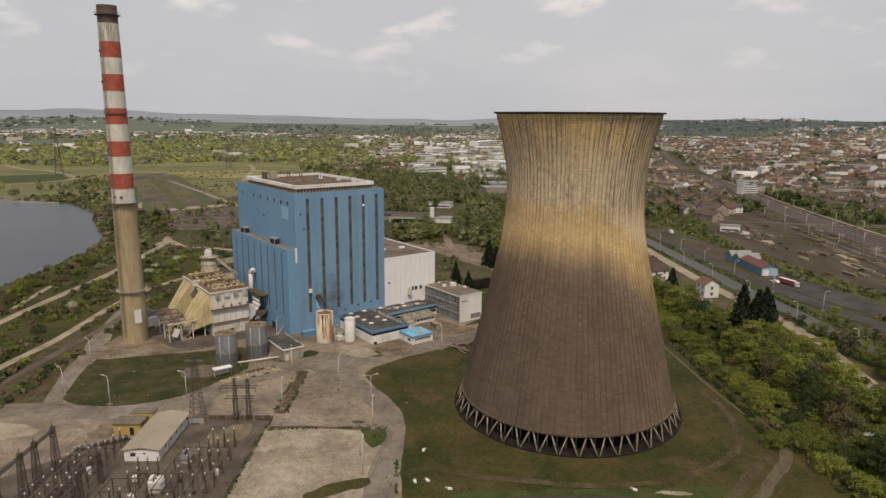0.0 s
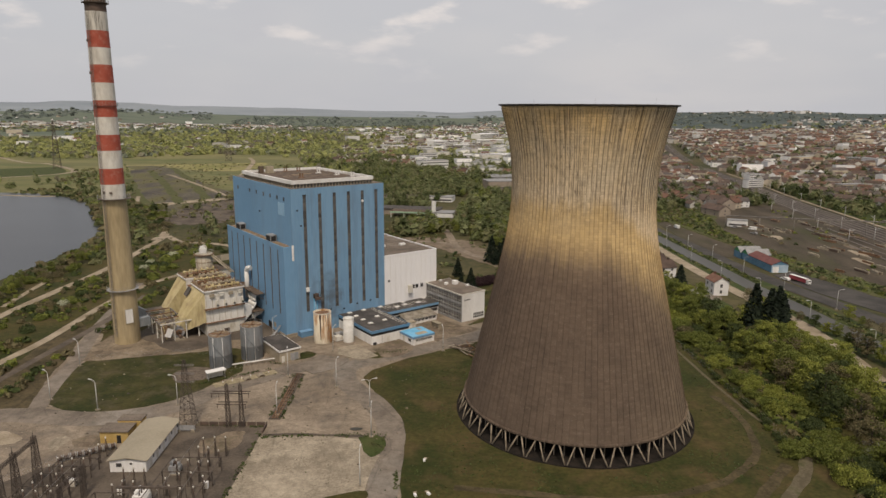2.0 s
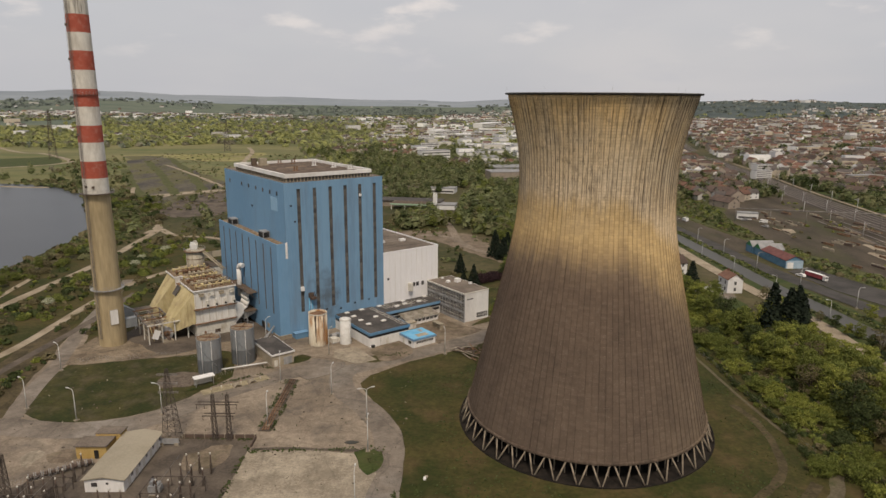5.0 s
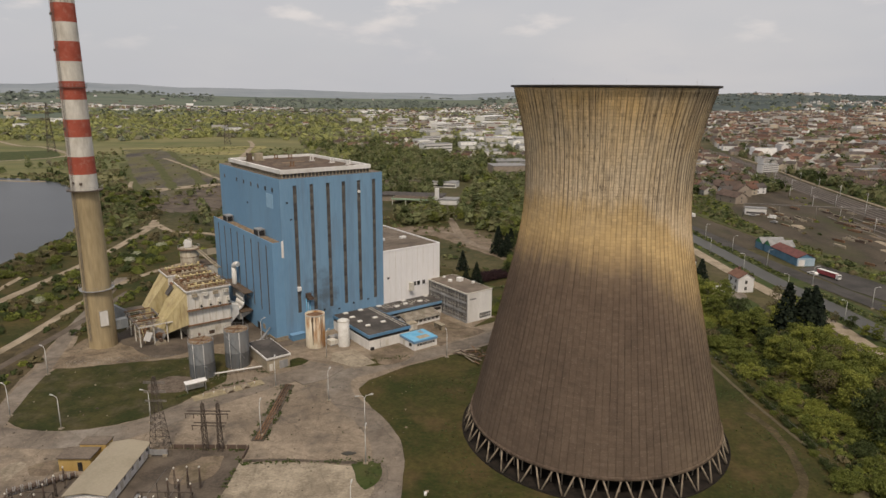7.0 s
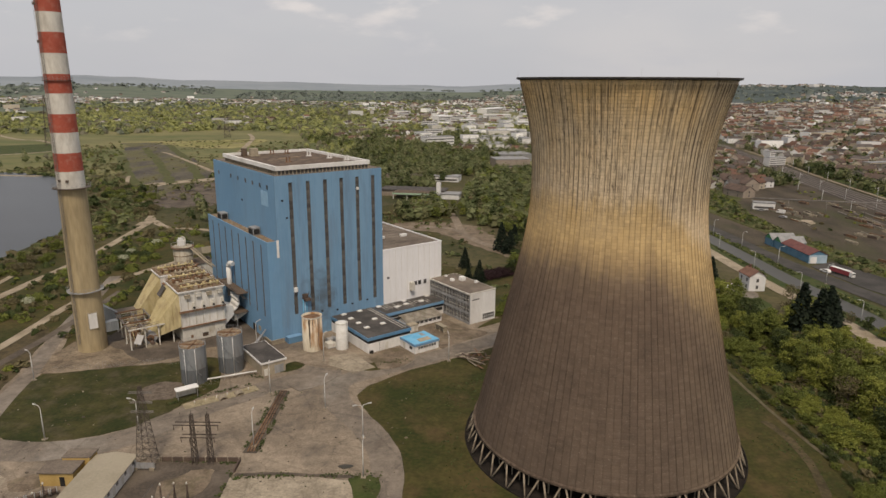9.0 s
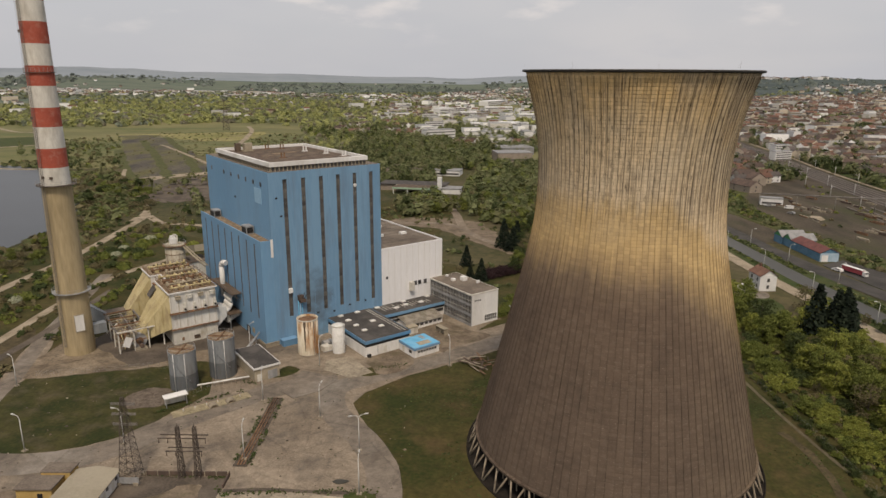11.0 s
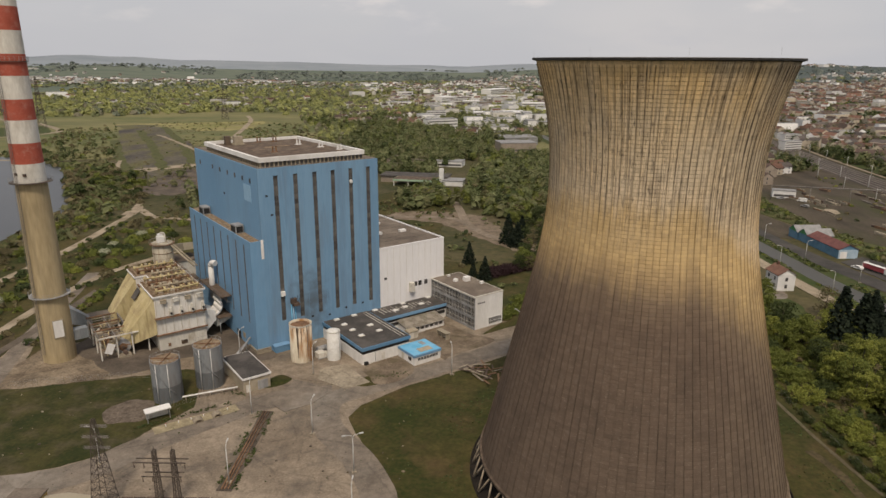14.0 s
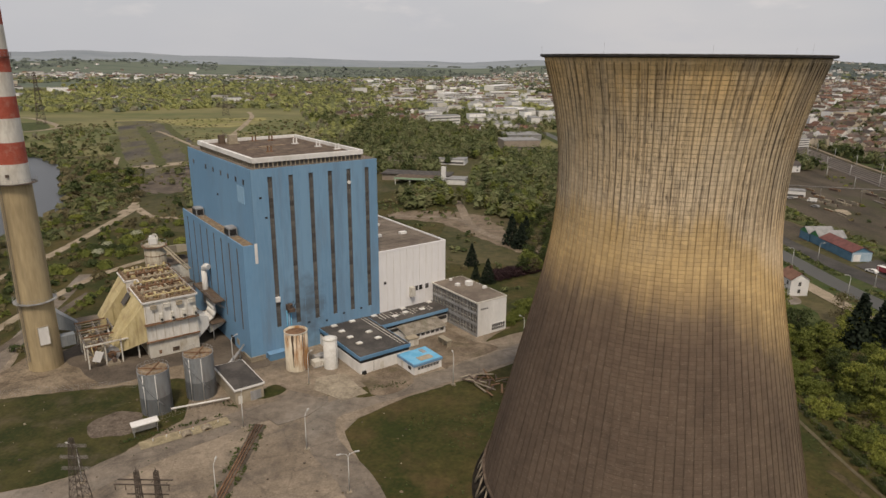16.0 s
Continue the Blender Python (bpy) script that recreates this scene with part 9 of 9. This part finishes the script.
def build_far_woods():
    """Woods, copses and hedgerows out to the hills."""
    rng = np.random.default_rng(12)
    py = random.Random(31)
    # kinds 4 to 8 have the haze of distance painted into their leaf colours
    kinds = [LEAF_FRESH, LEAF_MID, LEAF_DARK, LEAF_DRY, material("hazed_far_woodland", (0.135, 0.155, 0.110), (0.185, 0.200, 0.145), 0.01, 0.1, 1.0, 0.0, random_tone=0.2, islands=True, spec=0.0), material("hazed_hillside_woodland", (0.135, 0.160, 0.140), (0.180, 0.200, 0.175), 0.01, 0.1, 1.0, 0.0, random_tone=0.12, islands=True, spec=0.0), leaf_material("hazed_spring_leaves", (0.285, 0.300, 0.105), (0.375, 0.375, 0.150), 0.14), leaf_material("hazed_olive_leaves", (0.175, 0.198, 0.088), (0.240, 0.252, 0.118), 0.14), leaf_material("hazed_brown_wood", (0.180, 0.170, 0.112), (0.235, 0.218, 0.148), 0.14), leaf_material("grey_green_leaves", (0.098, 0.116, 0.046), (0.150, 0.166, 0.068)), leaf_material("dull_spring_leaves", (0.135, 0.138, 0.062), (0.195, 0.192, 0.090))]
    quads, mats = [], []
    slag = SLAG_PTS

    def tree(x, y, h, w, n, size, mi, lift=0.25):
        d = rng.normal(0, 1, (n, 3))
        d /= np.linalg.norm(d, axis=1, keepdims=True)
        d[:, 2] = np.abs(d[:, 2])
        r = rng.uniform(0.7, 1.05, (n, 1))
        c = np.array([x, y, height_at(x, y) + h * lift]) + d * r * np.array([w / 2, w / 2, h * 0.75])
        quads.append(leaf_quads(rng, c, d + np.array([0, 0, 0.5]), size))
        mats.append(np.full(n, mi))
        m = 9 if n > 20 else 6
        d = rng.normal(0, 1, (m, 3))
        d /= np.linalg.norm(d, axis=1, keepdims=True)
        d[:, 2] = np.abs(d[:, 2]) + 0.1
        c = np.array([x, y, height_at(x, y) + h * lift * 0.8]) + d * 0.62 * np.array([w / 2, w / 2, h * 0.75])
        q = leaf_quads(rng, c, d * 6, w * 0.34)
        quads.append(q)
        mats.append(np.full(m, mi))

    GROVE = [(-60, 600), (-110, 640), (-140, 720), (-150, 850), (-90, 900), (-60, 800)]
    OPEN_MEADOW = [(-720, 1060), (-560, 985), (-460, 1000), (-400, 1075), (-330, 1130), (-230, 1140), (-222, 980), (-220, 800), (-400, 900), (-440, 780), (-500, 720), (-760, 800)]

    def blocked(x, y):
        if inside(x, y, LAKE_PTS) or (inside(x, y, slag) and py.random() < 0.97):
            return True
        if y < 1500 and (abs(x - rail_x(y)) < 21 or y < 560 and rail_x(y) - 90 < x < rail_x(y)):
            return True
        if x < -72 and y < 800 and not inside(x, y, GROVE) and py.random() < 0.94:
            return True
        if inside(x, y, OPEN_MEADOW) and py.random() < 0.985:
            return True
        if abs(x - np.interp(y, [p[1] for p in CANAL_LINE], [p[0] for p in CANAL_LINE])) < 14 and y < 820:
            return True
        if abs(x - np.interp(y, [p[1] for p in ROAD_LINE], [p[0] for p in ROAD_LINE])) < 12 and y < 700:
            return True
        return False

    count = 0
    while count < 21000:
        az = py.uniform(-0.72, 0.74)
        r = 430 * math.exp(py.random() * math.log(3800 / 430))
        x, y = r * math.sin(az), r * math.cos(az)
        if blocked(x, y):
            continue
        town = x > rail_x(min(y, 1400)) + 50 or (195 < x and y > 540) or (-60 < x < 190 and 840 < y < 1500)
        n1 = noise.noise(Vector((x * 0.0042, y * 0.0035, 2.0)))
        n2 = noise.noise(Vector((x * 0.0012, y * 0.0020, 6.0)))
        dense = n1 * 0.5 + n2 + 0.12
        if -70 < x < 150 and 440 < y < 830:
            dense = (0.5 if noise.noise(Vector((x * 0.014, y * 0.010, 1.0))) > -0.18 else -1) if not (inside(x, y, [(-60, 470), (28, 470), (28, 530), (-60, 530)]) or (30 < x < 105 and 630 < y < 712) or (x < 10 and y < 470)) else -1
        if x < -60 and 1040 < y < 2050:
            dense += 0.42
        if town:
            dense = (0.3 if n1 < -0.05 else 0.55) if x > 190 else (0.15 if n1 < 0.0 else 0.42)
        if dense < (py.uniform(-0.05, 0.32) if r < 1100 else py.uniform(0.05, 0.18)):
            continue
        if r > 2450 and az > 0.08 and py.random() < 0.7:
            count += 1
            continue
        # suburb trees west of x = 190 take brighter kinds: a sunlit patch painted as leaf colour
        near = r < 1100
        h, w = py.uniform(6, 12), py.uniform(5, 9)
        if near:
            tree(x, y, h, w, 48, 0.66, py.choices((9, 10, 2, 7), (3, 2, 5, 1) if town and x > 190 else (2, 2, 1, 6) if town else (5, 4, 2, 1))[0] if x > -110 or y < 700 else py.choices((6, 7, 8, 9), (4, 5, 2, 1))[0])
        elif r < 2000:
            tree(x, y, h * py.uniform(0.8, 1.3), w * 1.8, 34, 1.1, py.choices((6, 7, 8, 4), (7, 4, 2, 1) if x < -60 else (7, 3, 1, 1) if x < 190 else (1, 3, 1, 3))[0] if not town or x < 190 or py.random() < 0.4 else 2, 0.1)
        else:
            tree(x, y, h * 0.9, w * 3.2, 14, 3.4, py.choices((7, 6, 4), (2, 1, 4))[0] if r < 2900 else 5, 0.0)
        count += 1
    # thick woods behind the works and round the disused depot
    for poly, n in (([(-52, 640), (20, 600), (52, 560), (56, 650), (40, 720), (28, 780), (-6, 880), (-45, 880), (-85, 800), (-100, 700)], 900), ([(14, 415), (40, 380), (80, 400), (104, 500), (100, 640), (66, 655), (40, 600), (16, 540), (12, 480)], 760), ([(-24, 415), (6, 440), (10, 490), (-14, 482), (-30, 450)], 90), ([(-150, 880), (-60, 820), (-40, 900), (-70, 1040), (-160, 1050), (-215, 1000)], 420)):
        done = 0
        while done < n:
            x, y = py.uniform(-220, 110), py.uniform(375, 1060)
            if not inside(x, y, poly) or abs(x - np.interp(y, (383, 410, 447, 479), (21, 6, 2, 4))) < 6 and y < 500:
                continue
            if 640 < y < 770 and 40 < x < 95:
                done += 1
                continue
            tree(x, y, py.uniform(6, 13), py.uniform(5, 9), 60, 0.50, py.choices((9, 2, 10, 1, 3, 7), (6, 3, 4, 4, 1, 2))[0], 0.1)
            done += 1
    # thickets on the lake's bank and between the slag and the works
    for poly, n, lo, hi in (([(-208, 300), (-203, 345), (-210, 385), (-220, 424), (-248, 470), (-275, 520), (-300, 556), (-325, 582), (-352, 604), (-400, 612), (-395, 640), (-330, 640), (-280, 590), (-240, 530), (-205, 470), (-184, 430), (-180, 380), (-178, 300)], 1300, 1.2, 5.0), ([(-168, 440), (-110, 420), (-96, 520), (-110, 640), (-160, 650), (-150, 540)], 420, 0.8, 3.6), ([(-330, 640), (-270, 590), (-400, 850), (-440, 930), (-470, 820), (-400, 700)], 420, 0.8, 4.0), ([(-190, 620), (-100, 640), (-120, 800), (-220, 960), (-250, 880), (-240, 760)], 420, 0.8, 4.0)):
        done = 0
        while done < n:
            x, y = py.uniform(-480, -95), py.uniform(295, 970)
            if not inside(x, y, poly):
                continue
            done += 1
            if noise.noise(Vector((x * 0.03, y * 0.024, 7.0))) < py.uniform(-0.45, 0.25):
                continue
            h = py.uniform(lo, hi)
            tree(x, y, h * 0.85, h * 1.6, 48, 0.20 + h * 0.035, py.choices((10, 9, 3, 1, 2), (5, 5, 5, 1, 2))[0], 0.05)
    # garden trees in the town
    planted = 0
    while planted < 4200:
        y = 430 * math.exp(py.random() * math.log(2000 / 430))
        x = py.uniform(rail_x(min(y, 1400)) + 40, 0.8 * y + 160)
        if noise.noise(Vector((x * 0.012, y * 0.012, 3.0))) < py.uniform(-0.45, 0.3):
            continue
        tree(x, y, py.uniform(6, 12), py.uniform(4, 8), 18, 1.0, py.choices((0, 1, 2), (1, 3, 8))[0])
        planted += 1
    # scrub on the bank between road and railway, and round the slag
    for k in range(2800):
        y = py.uniform(150, 560)
        near = np.interp(y, [p[1] for p in ROAD_LINE], [p[0] for p in ROAD_LINE]) + 9
        x = near + py.uniform(0, 1) * max(6.0, np.interp(y, (200, 250, 300, 345, 385, 430, 475, 540), (232, 212, 202, 193, 188, 188, 196, 214)) - near)
        if inside(x, y, LORRY_PARK) or inside(x, y, [(150, 300), (178, 306), (184, 372), (152, 372)]) or inside(x, y, [(148, 480), (146, 375), (176, 356), (180, 380), (170, 480)]):
            continue
        s = py.uniform(1.2, 3.0)
        tree(x, y, s, s * 1.7, 36, 0.30, py.choices((1, 9, 2, 10, 3), (3, 5, 3, 3, 2))[0], 0.05)
    for k in range(3600):
        x, y = py.uniform(-420, -75), py.uniform(400, 960)
        if inside(x, y, LAKE_PTS) or (inside(x, y, slag) and py.random() < 0.8) or (x > -130 and y < 420):
            continue
        if noise.noise(Vector((x * 0.018, y * 0.014, 2.0))) < py.uniform(-0.25, 0.35):
            continue
        s = py.uniform(0.3, 1.5)
        tree(x, y, s, s * 2.4, 14, 0.5, py.choices((10, 9, 2, 3), (3, 2, 1, 6))[0], 0.0)
    for k in range(2300):
        y = py.uniform(110, 640)
        x = float(np.interp(y, [p[1] for p in CANAL_LINE], [p[0] for p in CANAL_LINE])) + (-py.uniform(5.2, 6.6) if k % 4 == 0 else py.uniform(5.4, 8.6))
        if abs(y - 300) < 8:
            continue
        s = py.uniform(0.6, 1.6)
        tree(x, y, s, s * 1.6, 14, 0.4, py.choices((1, 9, 2, 10), (2, 4, 5, 2))[0], 0.0)
    for k in range(620):
        x, y = py.uniform(86.5, 101), py.uniform(104, 232)
        s = py.uniform(0.5, 1.6)
        tree(x, y, s, s * 1.7, 30, 0.26, py.choices((0, 1, 2, 3), (1, 5, 4, 2))[0])
    # bushy slopes above the lake and behind the works
    for k in range(3600):
        x, y = (py.uniform(-206, -60), py.uniform(150, 425)) if k % 3 else (py.uniform(-172, -121), py.uniform(160, 300))
        if inside(x, y, LAKE_PTS) or min(abs(x + 170.5), abs(x + 139.5) if y < 300 else 99) < 3.4 or x > -121 and y < 300 or -133.5 < x < -125 and y < 290:
            continue
        if x > -128 and y > 300 and x > -128 + (y - 300) * 0.1 and y < 330:
            continue
        if noise.noise(Vector((x * 0.035, y * 0.028, 5.0))) < py.uniform(-0.35, 0.3):
            continue
        s = py.uniform(0.6, 2.4)
        tree(x, y, s, s * 1.6, 22, 0.36, py.choices((0, 1, 2, 3), (0.3, 4, 4, 5))[0])
    for k in range(700):
        x, y = py.uniform(-60, 40), py.uniform(285, 440)
        if abs(x - np.interp(y, (300, 345, 385, 415, 440), (30, 22, 12, 6, 3))) < 5 or x < -20 and y < 320 or noise.noise(Vector((x * 0.05, y * 0.05, 3.0))) < 0.0:
            continue
        s = py.uniform(0.6, 2.2)
        tree(x, y, s, s * 1.6, 20, 0.36, py.choices((10, 9, 2, 3), (3, 5, 2, 2))[0])
    for k in range(1400):
        y = py.uniform(230, 760)
        x = rail_x(y) + (py.uniform(20, 62) if k % 4 else -py.uniform(16, 80))
        if noise.noise(Vector((x * 0.04, y * 0.02, 9.0))) < (0.25 if x < rail_x(y) else -0.1):
            continue
        s = py.uniform(0.6, 2.0)
        tree(x, y, s, s * 1.7, 16, 0.45, py.choices((0, 1, 2, 3), (2, 4, 2, 4))[0])
    for x, y, s, mi in OVERFLOW:
        tree(x, y, 4.4 * s, 8.0 * s, 300, 0.3, mi, 0.1)
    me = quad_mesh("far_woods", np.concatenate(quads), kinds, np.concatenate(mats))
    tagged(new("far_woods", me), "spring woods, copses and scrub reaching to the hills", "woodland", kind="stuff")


build_far_woods()


def build_tufts():
    """Rough grass tufts and weeds near the works."""
    rng = np.random.default_rng(8)
    py = random.Random(8)
    cs, mi = [], []
    for k in range(9000):
        x, y = py.uniform(-10, 95), py.uniform(118, 250)
        if math.hypot(x - TOWER[0], y - TOWER[1]) < 33 or x < -10 + max(0, (y - 165)) * 0.0 - (14 if y > 180 else 0):
            continue
        if y > 205 and x < (y - 205) * 1.2 + 2:
            continue
        if noise.noise(Vector((x * 0.08, y * 0.08, 0))) < -0.05:
            continue
        cs.append((x, y, 0.1))
    # weeds along the slab, the trench and the kerbs
    lines = (((-45.3, 155.4), (-36.4, 156.6), 1.0), ((-36.4, 156.6), (-20, 156.8), 0.9), ((-21, 156.5), (-15.6, 156.2), 2.2), ((-16, 156), (-16.2, 148), 2.0), ((-45.8, 165), (-45.4, 195), 0.7), ((-42.6, 165), (-42.2, 195), 0.6), ((-72, 187), (-54, 199), 0.8), ((-58, 205), (-52, 203), 1.4), ((-24, 212), (-12, 216), 1.6), ((-10.8, 140), (-9.0, 100), 0.6), ((-46, 161), (-62, 162), 0.8), ((-46, 158), (-46, 120), 0.8))
    for a, b, w in lines:
        n = int(math.dist(a, b) * 9)
        for k in range(n):
            f = py.random()
            x, y = a[0] + (b[0] - a[0]) * f + py.gauss(0, w * 0.5), a[1] + (b[1] - a[1]) * f + py.gauss(0, w * 0.5)
            if noise.noise(Vector((x * 0.3, y * 0.3, 1))) > -0.12:
                cs.append((x, y, 0.24))
    c = np.array(cs)
    q = leaf_quads(rng, c, np.tile((0.0, 0.0, 1.2), (len(c), 1)), 0.28)
    me = quad_mesh("grass_tufts", q, [LEAF_DARK, LUSH], rng.integers(0, 2, len(q)))
    tagged(new("grass_tufts", me), "rough tufts in the grass round the tower", "grass", kind="stuff")


build_tufts()


def build_grit():
    """Stones, clods and scraps lying about the yard."""
    py = random.Random(15)
    verts, faces, mi = [], [], []
    for k in range(420):
        x, y = py.uniform(-112, -10), py.uniform(112, 206)
        if -103 < x < -45.5 and y < 161 - max(0.0, -62 - x) * 0.62 and k % 3:
            continue
        s = py.uniform(0.05, 0.17) if k % 14 else py.uniform(0.2, 0.34)
        a, n = py.uniform(0, 3.1), len(verts)
        for z, q in ((0.05, 1.0), (0.20 + s * 0.3, 0.55)):
            for j in range(4):
                b = a + j * math.pi / 2 + py.uniform(-0.3, 0.3)
                verts.append((x + math.cos(b) * s * q * 1.4, y + math.sin(b) * s * q, z))
        faces += [tuple(n + i for i in f) for f in ((4, 5, 6, 7), (0, 1, 5, 4), (1, 2, 6, 5), (2, 3, 7, 6), (3, 0, 4, 7))]
        mi += [py.choices((0, 1, 2, 3), (5, 3, 3, 1))[0]] * 5
    me = bpy.data.meshes.new("grit")
    me.from_pydata(verts, [], faces)
    for m in (EARTH, DIRT, LEAF_DARK, PALE):
        me.materials.append(m)
    me.polygons.foreach_set("material_index", mi)
    tagged(new("grit", me), "stones, clods and weeds strewn over the yard", "debris", kind="stuff")


build_grit()
